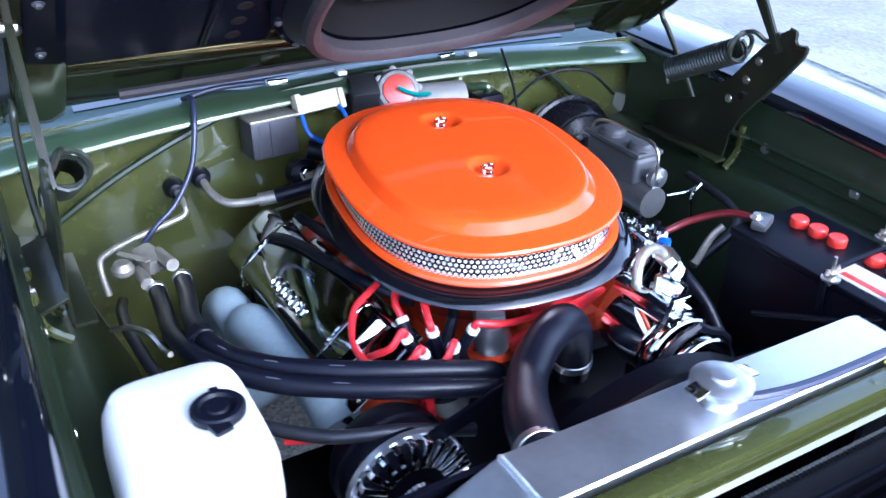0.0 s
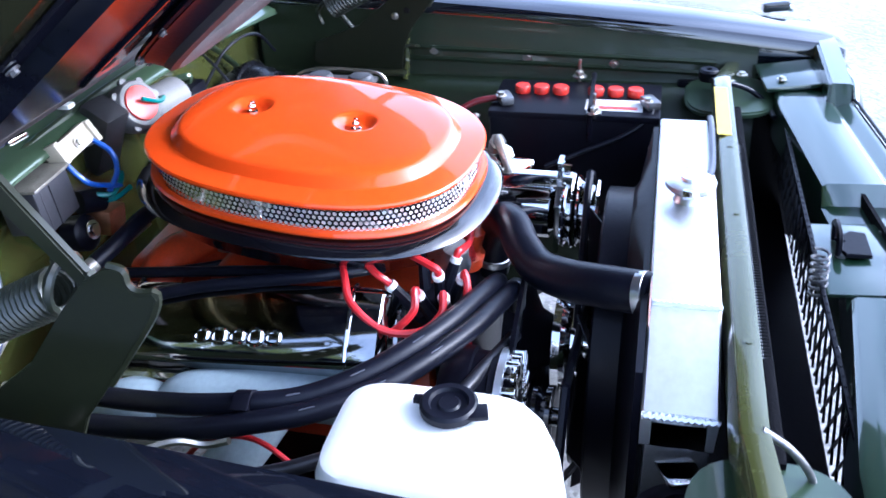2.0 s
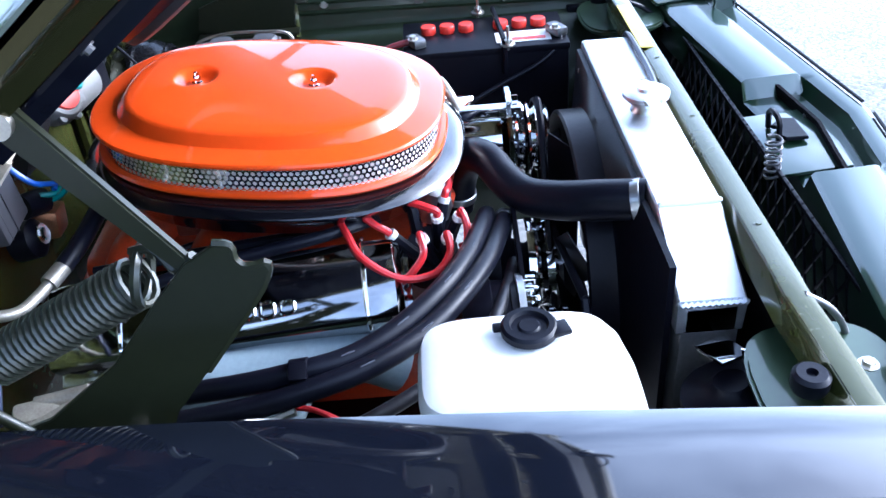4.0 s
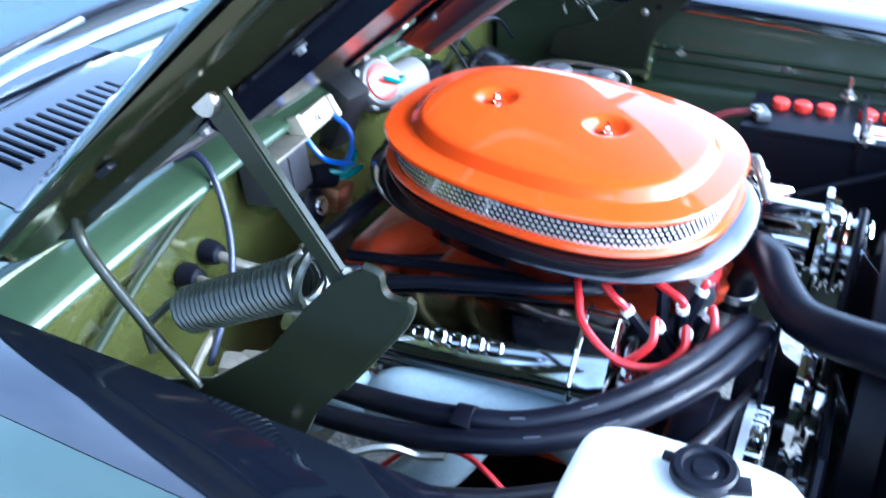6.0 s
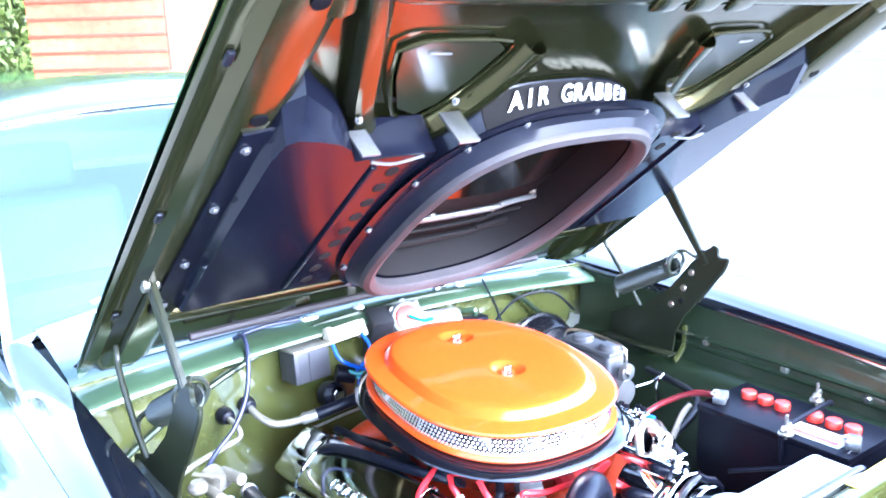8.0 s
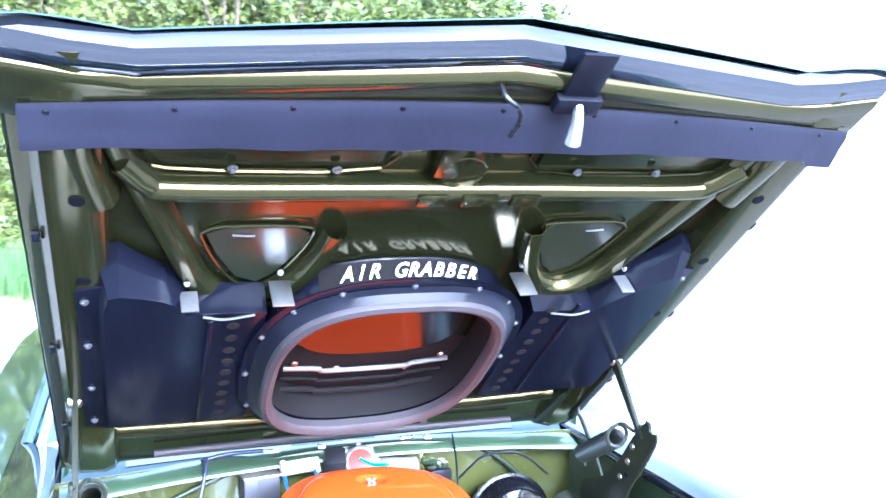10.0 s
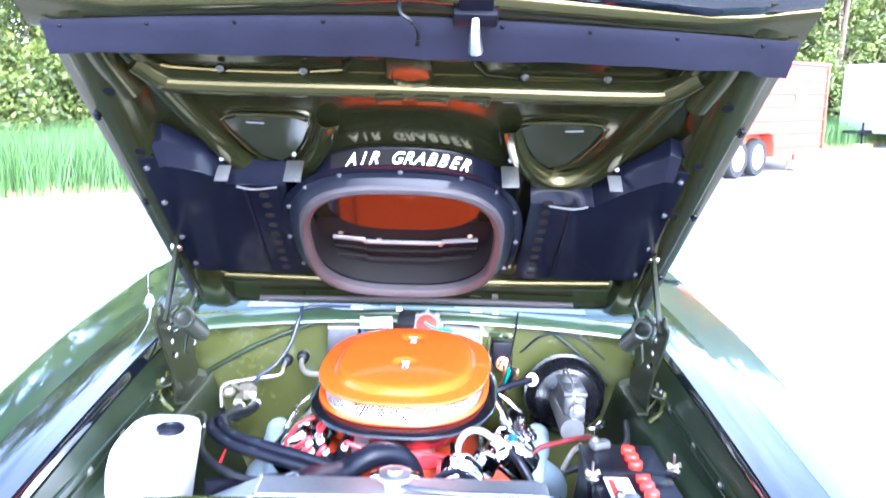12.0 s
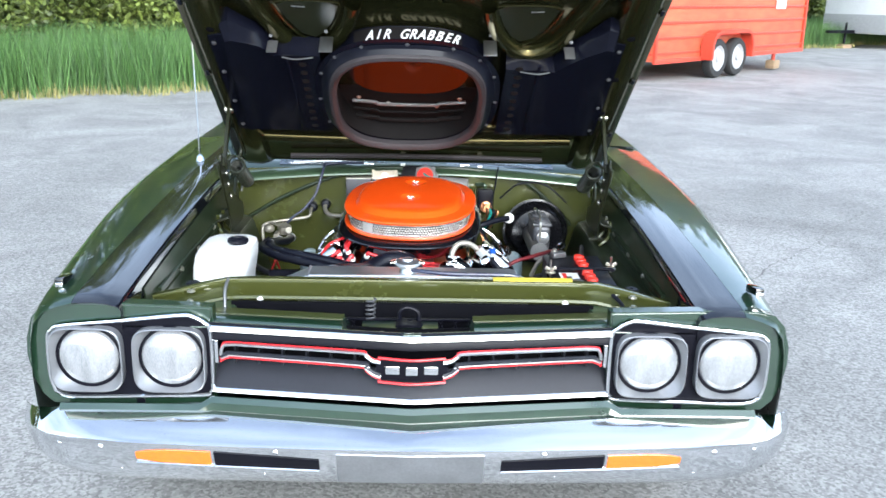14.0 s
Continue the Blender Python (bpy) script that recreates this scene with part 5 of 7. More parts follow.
part("carburettor", box(B(), (-0.012, 0.75, 0.72), (0.14, 0.12, 0.08), None, 0.01), ZINC, eng)
for s in (-1, 1):
    R = spin(-4.5) @ spin(0, s * 38, 0)
    c = Vector((-0.012 + s * 0.246, 0.875, 0.683))
    M = Matrix.Translation(c) @ R.to_4x4()
    part("cylinder_head", box(B(), c + R @ Vector((0, 0, -0.080)), (0.125, 0.46, 0.09), R, 0.012), ENGINE, eng, "orange cylinder head")
    vc = B()
    secs = []
    for y, k in ((-0.235, 0.80), (-0.228, 0.93), (-0.20, 1.0), (-0.1, 1.0), (0.0, 1.0), (0.1, 1.0), (0.20, 1.0), (0.228, 0.93), (0.235, 0.80)):
        secs.append([M @ Vector((x * (0.6 + 0.4 * k), y, -0.03 + (z + 0.03) * k)) for x, z in ((-0.060, -0.025), (-0.059, 0.022), (-0.055, 0.036), (-0.046, 0.0425), (0, 0.045), (0.046, 0.0425), (0.055, 0.036), (0.059, 0.022), (0.060, -0.025))])
    rings(vc, secs, True)
    cover = part("valve_cover", vc, COVER, eng, "polished chrome valve cover with dark reflections in its colour")
    part("cover_flange", box(B(), c + R @ Vector((0, 0, -0.028)), (0.140, 0.485, 0.009), R, 0.004), COVER, cover)
    for y in (-0.19, 0.13):
        part("cover_rib", tube(B(), [M @ Vector((x, y, z)) for x, z in ((-0.059, 0.016), (-0.054, 0.037), (0, 0.0455), (0.054, 0.037), (0.059, 0.016))], 0.0034, 6, 4), CHROME, cover)
    # raised mark of plain bars
    for i in range(5):
        w, h = 0.0085 + 0.002 * (i % 2), 0.0095
        loop = [M @ Vector((s * 0.020 + x, 0.015 - 0.026 * i + y, 0.0452)) for x, y in oval(w, h, 3.0, 20)]
        part("cast_mark", tube(B(), loop + loop[:1], 0.0026, 6, 0), CHROME, cover)
    for y in (-0.20, -0.07, 0.07, 0.20):
        part("cover_bolt", bolt(B(), M @ Vector((s * 0.072, y, -0.022)), R @ Vector((0, 0, 1)), 0.005), CHROME, cover)
    part("gasket_lip", tube(B(), [M @ Vector((s * (0.080 + 0.007 * math.sin(q * 1.57) ** 2), -0.24 + 0.03 * q, -0.036)) for q in range(17)], 0.006, 6, 3), BLACK, cover)
    # exhaust manifold runners below the head
    ex = part("exhaust_manifold", tube(B(), [(-0.012 + s * x, y, z) for x, y, z in ((0.290, 0.655, 0.600), (0.296, 0.70, 0.628), (0.305, 0.765, 0.634), (0.322, 0.85, 0.634), (0.333, 0.905, 0.630), (0.336, 0.93, 0.600))], lambda t: 0.036, 16), HEADER, eng, "blue-grey coated exhaust manifold")
    part("exhaust_runner", tube(B(), [(-0.012 + s * x, y, z) for x, y, z in ((0.345, 1.045, 0.560), (0.347, 1.015, 0.605), (0.344, 0.975, 0.625), (0.336, 0.93, 0.600))], 0.033, 14), HEADER, ex)
    part("exhaust_runner", tube(B(), [(-0.012 + s * x, y, z) for x, y, z in ((0.315, 0.79, 0.62), (0.365, 0.83, 0.57), (0.385, 0.90, 0.50), (0.37, 1.0, 0.40))], 0.034, 14), HEADER, ex)
part("front_cover", box(B(), (-0.01, 0.595, 0.52), (0.30, 0.05, 0.27), None, 0.03), BLACK, eng, "black front cover and water pump")
part("water_pump", lathe(B(), (-0.01, 0.53, 0.53), (0, -1, 0), [(0.09, 0), (0.09, 0.03), (0.05, 0.05), (0.03, 0.09), (0.001, 0.09)], 24), BLACK, eng)
part("thermostat_housing", lathe(B(), (-0.03, 0.60, 0.680), (0, -0.25, 1), [(0.034, 0), (0.034, 0.02), (0.026, 0.03), (0.026, 0.06)], 18), ENGINE, eng, "orange thermostat housing")
part("crank_pulley", lathe(B(), (-0.01, 0.50, 0.38), (0, -1, 0), [(0.05, 0), (0.085, 0.0), (0.085, 0.012), (0.07, 0.02), (0.085, 0.028), (0.085, 0.05), (0.04, 0.05)], 28), BLACK, eng)
part("fan_pulley", lathe(B(), (-0.01, 0.455, 0.53), (0, -1, 0), [(0.03, 0), (0.08, 0.0), (0.08, 0.012), (0.068, 0.02), (0.08, 0.028), (0.08, 0.04), (0.03, 0.045), (0.03, 0.06), (0.001, 0.06)], 28), CHROME, eng, "chrome fan pulley")
fan = part("fan_hub", lathe(B(), (-0.01, 0.40, 0.53), (0, -1, 0), [(0.06, 0), (0.06, 0.02), (0.03, 0.03), (0.001, 0.03)], 20), BLACK, eng, "black cooling fan")
for i in range(7):
    a = 2 * math.pi * i / 7
    m = Matrix.Translation((-0.01, 0.39, 0.53)) @ Matrix.Rotation(a, 4, "Y")
    part("fan_blade", sheet(B(), [[m @ Vector((x - 0.035, (x) * 0.5 - 0.012, z)) for x in (0, 0.035, 0.07)] for z in (0.05, 0.12, 0.225)], 0.002, (0, 1, 0)), BLACK, fan)


def belt(points, r=0.006):
    return tube(B(), points + points[:1], r, 6, 4)


part("drive_belt", belt([(-0.30, 0.41, 0.685), (-0.365, 0.41, 0.62), (-0.33, 0.41, 0.56), (-0.02, 0.41, 0.30), (0.07, 0.41, 0.36), (0.06, 0.41, 0.58), (-0.05, 0.41, 0.61)]), RUBBER, eng, "black rubber drive belt")
part("drive_belt", belt([(0.10, 0.42, 0.775), (0.045, 0.42, 0.74), (-0.09, 0.42, 0.52), (-0.09, 0.42, 0.36), (0.0, 0.42, 0.30), (0.08, 0.42, 0.38), (0.165, 0.42, 0.70)]), RUBBER, eng)
# orange rocker hoses and crossing dark lines under the air cleaner
part("vacuum_hose", tube(B(), [(-0.20, 1.06, 0.720), (-0.19, 0.94, 0.728), (-0.18, 0.82, 0.735), (-0.17, 0.72, 0.735)], 0.008, 8), RUBBER, eng)
part("vacuum_hose", tube(B(), [(-0.20, 1.05, 0.72), (-0.16, 0.98, 0.71), (-0.10, 0.90, 0.70)], 0.006, 8), RUBBER, eng)
part("vacuum_hose", tube(B(), [(-0.10, 0.62, 0.76), (-0.05, 0.66, 0.765), (0.02, 0.66, 0.76)], 0.006, 8), RUBBER, eng)
part("breather_cap", lathe(B(), (0.195, 0.66, 0.70), (0.5, 0, 0.8), [(0.03, 0), (0.034, 0.02), (0.034, 0.045), (0.025, 0.055), (0.001, 0.057)], 20), CHROME, eng)

# ---- distributor and ignition leads ----
dist = thing("distributor", "black distributor with red ignition leads", "distributor")
DC = Vector((-0.168, 0.608, 0.665))
ax = Vector((-0.35, -0.15, 0.92)).normalized()
part("distributor_body", lathe(B(), DC - ax * 0.10, ax, [(0.022, 0), (0.022, 0.05), (0.040, 0.06), (0.042, 0.10)], 20), GREY, dist)
part("distributor_cap", lathe(B(), DC, ax, [(0.043, 0), (0.043, 0.018), (0.036, 0.030), (0.036, 0.042), (0.001, 0.044)], 24), BLACK, dist, "black distributor cap")
ox, oy, oz = frame_of(ax)
LEADS = [
    ((-0.020, 0.014), (-0.207, 0.653, 0.746), [(-0.208, 0.672, 0.764), (-0.19, 0.70, 0.778), (-0.15, 0.74, 0.78)]),
    ((0.004, -0.010), (-0.195, 0.591, 0.760), [(-0.196, 0.604, 0.778), (-0.182, 0.640, 0.786), (-0.15, 0.68, 0.785)]),
    ((-0.022, -0.004), (-0.222, 0.612, 0.745), [(-0.245, 0.612, 0.738), (-0.262, 0.628, 0.722), (-0.262, 0.650, 0.700), (-0.245, 0.66, 0.66)]),
    ((-0.012, -0.020), (-0.214, 0.580, 0.738), [(-0.240, 0.578, 0.732), (-0.268, 0.600, 0.722), (-0.280, 0.645, 0.728), (-0.262, 0.690, 0.752), (-0.225, 0.71, 0.768), (-0.18, 0.73, 0.775)]),
    ((0.010, -0.022), (-0.180, 0.562, 0.748), [(-0.196, 0.552, 0.742), (-0.215, 0.556, 0.715), (-0.220, 0.57, 0.66)]),
    ((0.022, -0.006), (-0.140, 0.580, 0.752), [(-0.125, 0.574, 0.760), (-0.085, 0.572, 0.750), (0.0, 0.59, 0.735), (0.09, 0.62, 0.715)]),
    ((0.018, 0.016), (-0.142, 0.626, 0.752), [(-0.125, 0.64, 0.765), (-0.09, 0.66, 0.765), (0.0, 0.68, 0.74)]),
]
for (du, dv), ring_p, way in LEADS:
    p = DC + ax * 0.036 + Vector((du, dv, 0))
    tip = Vector(ring_p)
    d = (tip - p).normalized()
    part("lead_boot", tube(B(), [p, p + (tip - p) * 0.5, tip], lambda t: 0.0098 - 0.0022 * t, 8), RUBBER, dist, "black rubber lead boot")
    part("boot_ring", cyl(B(), tip - d * 0.004, tip + d * 0.004, 0.0085, seg=10), WHITE, dist, "white ring on the boot")
    part("ignition_lead", tube(B(), [tip, tip + d * 0.012] + way, 0.0052, 8), RED, dist, "red ignition lead")
can = part("vacuum_canister", lathe(B(), (-0.098, 0.598, 0.705), (-0.2, -0.2, 1), [(0.025, 0), (0.027, 0.02), (0.022, 0.03), (0.020, 0.05), (0.001, 0.052)], 18), ALU, dist, "bright metal canister")
coil_ = thing("ignition_leads", "bundle of red ignition leads under the air cleaner", "wires")
for i in range(4):
    part("ignition_lead", tube(B(), [(-0.085 + 0.012 * i, 0.575, 0.715 - 0.006 * i), (-0.02 + 0.01 * i, 0.585, 0.722 - 0.006 * i), (0.05, 0.61, 0.722 - 0.008 * i), (0.12, 0.63, 0.71)], 0.0052, 8), RED, coil_)

# ---- radiator, shroud, hoses ----
rad = thing("radiator", "polished aluminium radiator with a chrome cap", "radiator")
TX0, TX1 = -0.268, 0.268
tank = [(-0.395, 0.742, 0.0), (-0.392, 0.748, 1), (-0.272, 0.798, 1), (0.268, 0.798, 1), (0.270, 0.742, 0)]
tb = B()
sec = []
for x, z in ((-0.395, 0.738), (-0.392, 0.746), (-0.278, 0.797), (-0.262, 0.802), (0.0, 0.803), (0.25, 0.802), (0.266, 0.798), (0.270, 0.790)):
    sec.append([(x, 0.242, 0.700), (x, 0.240, z - 0.0025), (x, 0.2425, z), (x, 0.318, z), (x, 0.3205, z - 0.0025), (x, 0.3205, 0.700)])
rings(tb, sec, True)
part("top_tank", tb, ALU, rad, "welded polished aluminium top tank")
part("weld_bead", tube(B(), [(-0.270, 0.240 + 0.0035 * q + 0.001 * (q % 2), 0.801 + 0.0015 * (q % 2)) for q in range(23)], 0.0035, 6, 0), ALU, rad)
part("weld_bead", tube(B(), [(-0.396 + 0.001 * (q % 2), 0.240 + 0.0035 * q, 0.741 + 0.002 * (q % 2)) for q in range(23)], 0.004, 6, 0), ALU, rad)
part("side_column", box(B(), (-0.36, 0.28, 0.56), (0.07, 0.070, 0.36), None, 0.006), GREY, rad)
part("side_column", box(B(), (0.25, 0.28, 0.56), (0.05, 0.070, 0.36), None, 0.006), GREY, rad)
part("core", box(B(), (-0.05, 0.28, 0.54), (0.56, 0.055, 0.33), None, 0.004), CORE, rad, "dark finned core")
cap = part("filler_neck", lathe(B(), (-0.017, 0.276, 0.800), (0, 0, 1), [(0.024, 0), (0.020, 0.006), (0.019, 0.018), (0.028, 0.019), (0.028, 0.024)], 24), SATIN, rad)
part("radiator_cap", lathe(B(), (-0.017, 0.276, 0.823), (0, 0, 1), [(0.030, 0), (0.034, 0.002), (0.034, 0.008), (0.026, 0.011), (0.014, 0.012), (0.013, 0.016), (0.001, 0.017)], 28), ALU, cap, "round chrome radiator cap")
for s in (-1, 1):
    part("cap_ear", box(B(), (-0.017 + s * 0.036, 0.276, 0.829), (0.018, 0.022, 0.005), spin(0, s * 12, 0), 0.002), CHROME, cap)
part("overflow_tube", tube(B(), [(-0.005, 0.262, 0.812), (0.03, 0.250, 0.812), (0.10, 0.243, 0.809), (0.25, 0.242, 0.807), (0.275, 0.245, 0.79)], 0.0052, 8), NAVY, rad, "thin overflow hose")
part("tank_sight_pin", lathe(B(), (-0.40, 0.27, 0.66), (-1, 0, 0), [(0.006, 0), (0.006, 0.01), (0.001, 0.012)], 10), CHROME, rad)

shr = thing("fan_shroud", "black plastic radiator fan shroud", "shroud")
SC = Vector((-0.005, 0.0, 0.525))
so = lambda r, y, dz=0: [(SC.x + r * math.cos(2 * math.pi * i / 64), y, SC.z + dz + r * math.sin(2 * math.pi * i / 64)) for i in range(64)]
part("shroud_ring", rings(B(), [so(0.255, 0.345), so(0.252, 0.355), so(0.252, 0.388), so(0.247, 0.391), so(0.244, 0.385), so(0.244, 0.345)], True, False, False), BLACK, shr, "round black throat of the shroud")
fr_ = [(SC.x + max(-0.375, min(0.262, 0.60 * math.cos(2 * math.pi * i / 64))), 0.322, SC.z + max(-0.18, min(0.262, 0.60 * math.sin(2 * math.pi * i / 64)))) for i in range(64)]
part("shroud_face", rings(B(), [fr_, [(x, 0.330, z) for x, _, z in fr_], so(0.262, 0.345), so(0.252, 0.352)], True, False, False), BLACK, shr, "black face plate of the shroud")
for x in (-0.22, 0.2):
    part("shroud_bolt", bolt(B(), (x, 0.331, 0.77), (0, 1, 0)), ZINC, shr)

rh = thing("radiator_hose", "black rubber upper radiator hose with steel clamps", "hose")
part("hose", tube(B(), [(0.014, 0.560, 0.640), (0.010, 0.555, 0.690), (-0.004, 0.545, 0.728), (-0.030, 0.530, 0.756), (-0.066, 0.511, 0.765), (-0.100, 0.493, 0.755), (-0.132, 0.466, 0.744), (-0.162, 0.425, 0.750), (-0.192, 0.372, 0.764), (-0.216, 0.315, 0.776)], lambda t: 0.0265 + 0.0015 * math.sin(t * 9), 20), RUBBER, rh)
for p, d in (((-0.212, 0.327, 0.771), (-0.3, -1, 0.25)), ((0.012, 0.558, 0.665), (0.08, 0.1, -1))):
    part("hose_clamp", lathe(B(), Vector(p) - Vector(d).normalized() * 0.007, d, [(0.0282, 0), (0.0302, 0.001), (0.0302, 0.012), (0.0282, 0.013)], 24, False), SATIN, rh, "steel hose clamp")

# ---- heater hoses along the passenger side ----


def hose(name, pts, r, label, mat=RUBBER, clamps=()):
    h = solo(name, tube(B(), pts, r, 12), mat, label, "hose")
    if name == "heater_hose":
        line = curve(pts, 8)
        for k in range(3, len(line) - 6, 9):
            p, q = line[k], line[k + 2]
            up = Vector((-0.35, -0.25, 0.9)).normalized()
            part("print_mark", tube(B(), [p + up * (r - 0.0016), (p + q) / 2 + up * (r - 0.0014), q + up * (r - 0.0016)], 0.0020, 4, 2), LABELG, h, "row of pale print on the hose")
    for p, d in clamps:
        part("hose_clamp", lathe(B(), p, d, [(r * 1.02, 0), (r * 1.13, 0.001), (r * 1.13, 0.012), (r * 1.02, 0.013)], 16, False), SATIN, h)
    return h


hose("heater_hose", [(-0.420, 1.00, 0.690), (-0.428, 0.93, 0.697), (-0.447, 0.83, 0.722), (-0.450, 0.755, 0.738), (-0.432, 0.695, 0.740), (-0.392, 0.640, 0.744), (-0.335, 0.590, 0.750), (-0.270, 0.556, 0.748), (-0.200, 0.535, 0.738), (-0.141, 0.522, 0.722), (-0.12, 0.525, 0.69)], 0.0132, "thick black heater hose curving across the engine", clamps=(((-0.420, 1.00, 0.690), (-0.1, -1, 0.1)),))
hose("heater_hose", [(-0.460, 1.00, 0.680), (-0.468, 0.91, 0.692), (-0.478, 0.81, 0.716), (-0.472, 0.735, 0.733), (-0.448, 0.672, 0.738), (-0.400, 0.613, 0.739), (-0.340, 0.567, 0.741), (-0.270, 0.531, 0.738), (-0.200, 0.511, 0.727), (-0.142, 0.498, 0.712), (-0.12, 0.50, 0.67)], 0.0132, "thick black heater hose curving across the engine", clamps=(((-0.460, 1.00, 0.680), (-0.1, -1, 0.1)), ((-0.145, 0.499, 0.713), (1, -0.2, -0.25))))
hose("wiring_hose", [(-0.50, 1.12, 0.60), (-0.515, 1.02, 0.64), (-0.52, 0.90, 0.67), (-0.505, 0.76, 0.675), (-0.455, 0.65, 0.682), (-0.37, 0.55, 0.690), (-0.28, 0.51, 0.692), (-0.19, 0.49, 0.672)], 0.009, "taped black wiring loom", TAPE)
hose("crankcase_hose", [(-0.272, 1.008, 0.700), (-0.266, 0.985, 0.728), (-0.252, 0.92, 0.744), (-0.240, 0.83, 0.756), (-0.225, 0.74, 0.765), (-0.18, 0.67, 0.757)], 0.0085, "thin black breather hose over the valve cover")
clipb = thing("hose_clip", "bent steel clip that holds the heater hoses", "clip")
part("clip_strap", lathe(B(), (-0.4500, 0.764, 0.7368), (-0.02, -1, 0.12), [(0.0134, 0), (0.0160, 0.001), (0.0160, 0.021), (0.0134, 0.022)], 18, False), BLACK, clipb, "black band round the hose")
part("clip_tail", box(B(), (-0.462, 0.753, 0.751), (0.020, 0.020, 0.004), spin(0, -30, 0), 0.001), BLACK, clipb)
part("clip_foot", tube(B(), [(-0.548, 0.868, 0.712), (-0.528, 0.846, 0.722), (-0.508, 0.815, 0.724), (-0.497, 0.785, 0.714), (-0.494, 0.757, 0.722)], 0.0045, 6), ZINC, clipb, "bent bright steel foot")
wl = thing("starter_wire", "red wire under the hoses", "wire")
part("wire", tube(B(), [(-0.40, 0.60, 0.655), (-0.34, 0.56, 0.665), (-0.30, 0.53, 0.655), (-0.26, 0.54, 0.63)], 0.0045, 8), RED, wl)
part("wire", tube(B(), [(-0.44, 0.88, 0.60), (-0.445, 0.82, 0.665), (-0.44, 0.76, 0.672), (-0.45, 0.70, 0.64)], 0.0035, 8), RED, wl)
part("wire", tube(B(), [(-0.20, 0.56, 0.72), (-0.22, 0.55, 0.69), (-0.215, 0.55, 0.65)], 0.006, 8), RED, wl)

# ---- alternator ----
alt = thing("alternator", "aluminium alternator with a finned case and pulley", "alternator")
AC = Vector((-0.285, 0.548, 0.622))
part("case", lathe(B(), AC, (0, -1, 0), [(0.03, -0.03), (0.070, -0.02), (0.080, 0.0), (0.080, 0.018), (0.075, 0.02), (0.075, 0.042), (0.078, 0.044), (0.076, 0.06), (0.058, 0.072), (0.02, 0.078)], 36), BLACK, alt)
for i in range(24):
    a = 2 * math.pi * i / 24
    part("case_fin", box(B(), AC + Vector((0.061 * math.cos(a), -0.069, 0.061 * math.sin(a))), (0.038, 0.022, 0.009), Matrix.Rotation(-a, 3, "Y"), 0.002), CHROME, alt)
part("case_ring", lathe(B(), AC + Vector((0, -0.052, 0)), (0, -1, 0), [(0.074, 0), (0.082, 0.001), (0.082, 0.010), (0.074, 0.011)], 36, False), ALU, alt)
part("pulley", lathe(B(), AC + Vector((0, -0.095, 0)), (0, -1, 0), [(0.02, 0), (0.036, 0), (0.036, 0.006), (0.028, 0.012), (0.036, 0.018), (0.036, 0.024), (0.012, 0.026), (0.012, 0.034), (0.001, 0.034)], 26), GLOSS, alt)
part("bracket", plate(B(), [(-0.02, -0.012), (0.17, 0.05), (0.175, 0.07), (0.155, 0.072), (-0.02, 0.012)], Matrix.Translation(AC + Vector((0.02, -0.06, 0.055))) @ Matrix.Rotation(radians(90), 4, "X"), 0.006, 0.001), BLACK, alt)

# ---- belt-driven pump on the driver's side ----
pump = thing("steering_pump", "chrome belt-driven pump with bright brackets", "pump")
PC = Vector((0.105, 0.50, 0.705))
part("housing", lathe(B(), PC + Vector((0, 0.07, 0)), (0, -1, 0), [(0.03, 0), (0.045, 0.01), (0.048, 0.05), (0.048, 0.09), (0.03, 0.10)], 26), CHROME, pump)
for dy, r in ((-0.042, 0.060), (-0.062, 0.058), (-0.080, 0.052)):
    part("pulley", lathe(B(), PC + Vector((0, dy, 0)), (0, -1, 0), [(0.02, 0), (r, 0.0), (r + 0.002, 0.003), (r - 0.010, 0.008), (r + 0.002, 0.013), (r, 0.016), (0.02, 0.017)], 30), CHROME, pump, "chrome grooved pulley")
for z in (0.055, -0.01):
    part("bracket_bar", box(B(), PC + Vector((-0.005, 0.01, z)), (0.022, 0.13, 0.020), None, 0.004), CHROME, pump, "chrome bracket bar")
part("bracket_plate", plate(B(), [(-0.055, -0.05), (0.04, -0.06), (0.06, 0.0), (0.05, 0.06), (0.02, 0.085), (-0.01, 0.085), (-0.02, 0.05), (-0.05, 0.03)], Matrix.Translation(PC + Vector((0, -0.030, 0))) @ Matrix.Rotation(radians(90), 4, "X"), 0.008, 0.001), CHROME, pump)
for x, z in ((-0.035, -0.03), (0.035, 0.0), (0.005, 0.068), (-0.03, 0.02)):
    part("bracket_bolt", bolt(B(), PC + Vector((x, -0.038, z)), (0, -1, 0), 0.009, 0.012), CHROME, pump)
part("valve_body", box(B(), (0.165, 0.545, 0.735), (0.045, 0.05, 0.05), spin(10, 20, 30), 0.012), CHROME, pump, "chrome valve body")
part("valve_body", lathe(B(), (0.195, 0.565, 0.725), (0.4, 0.4, 0.8), [(0.014, 0), (0.02, 0.01), (0.02, 0.03), (0.012, 0.04), (0.001, 0.042)], 14), CHROME, pump)
part("metal_line", tube(B(), [(0.105, 0.540, 0.745), (0.110, 0.552, 0.780), (0.130, 0.566, 0.799), (0.160, 0.575, 0.796), (0.190, 0.582, 0.774)], 0.0078, 10), PIPEM, pump, "bent bright pipe")
part("pipe_fitting", cyl(B(), (0.184, 0.580, 0.780), (0.214, 0.588, 0.750), 0.0145, seg=6), ZINC, pump)
part("blue_cap", lathe(B(), (0.232, 0.628, 0.755), (0, 0, 1), [(0.010, 0), (0.010, 0.012), (0.001, 0.014)], 12), BLUE, pump, "small blue cap")
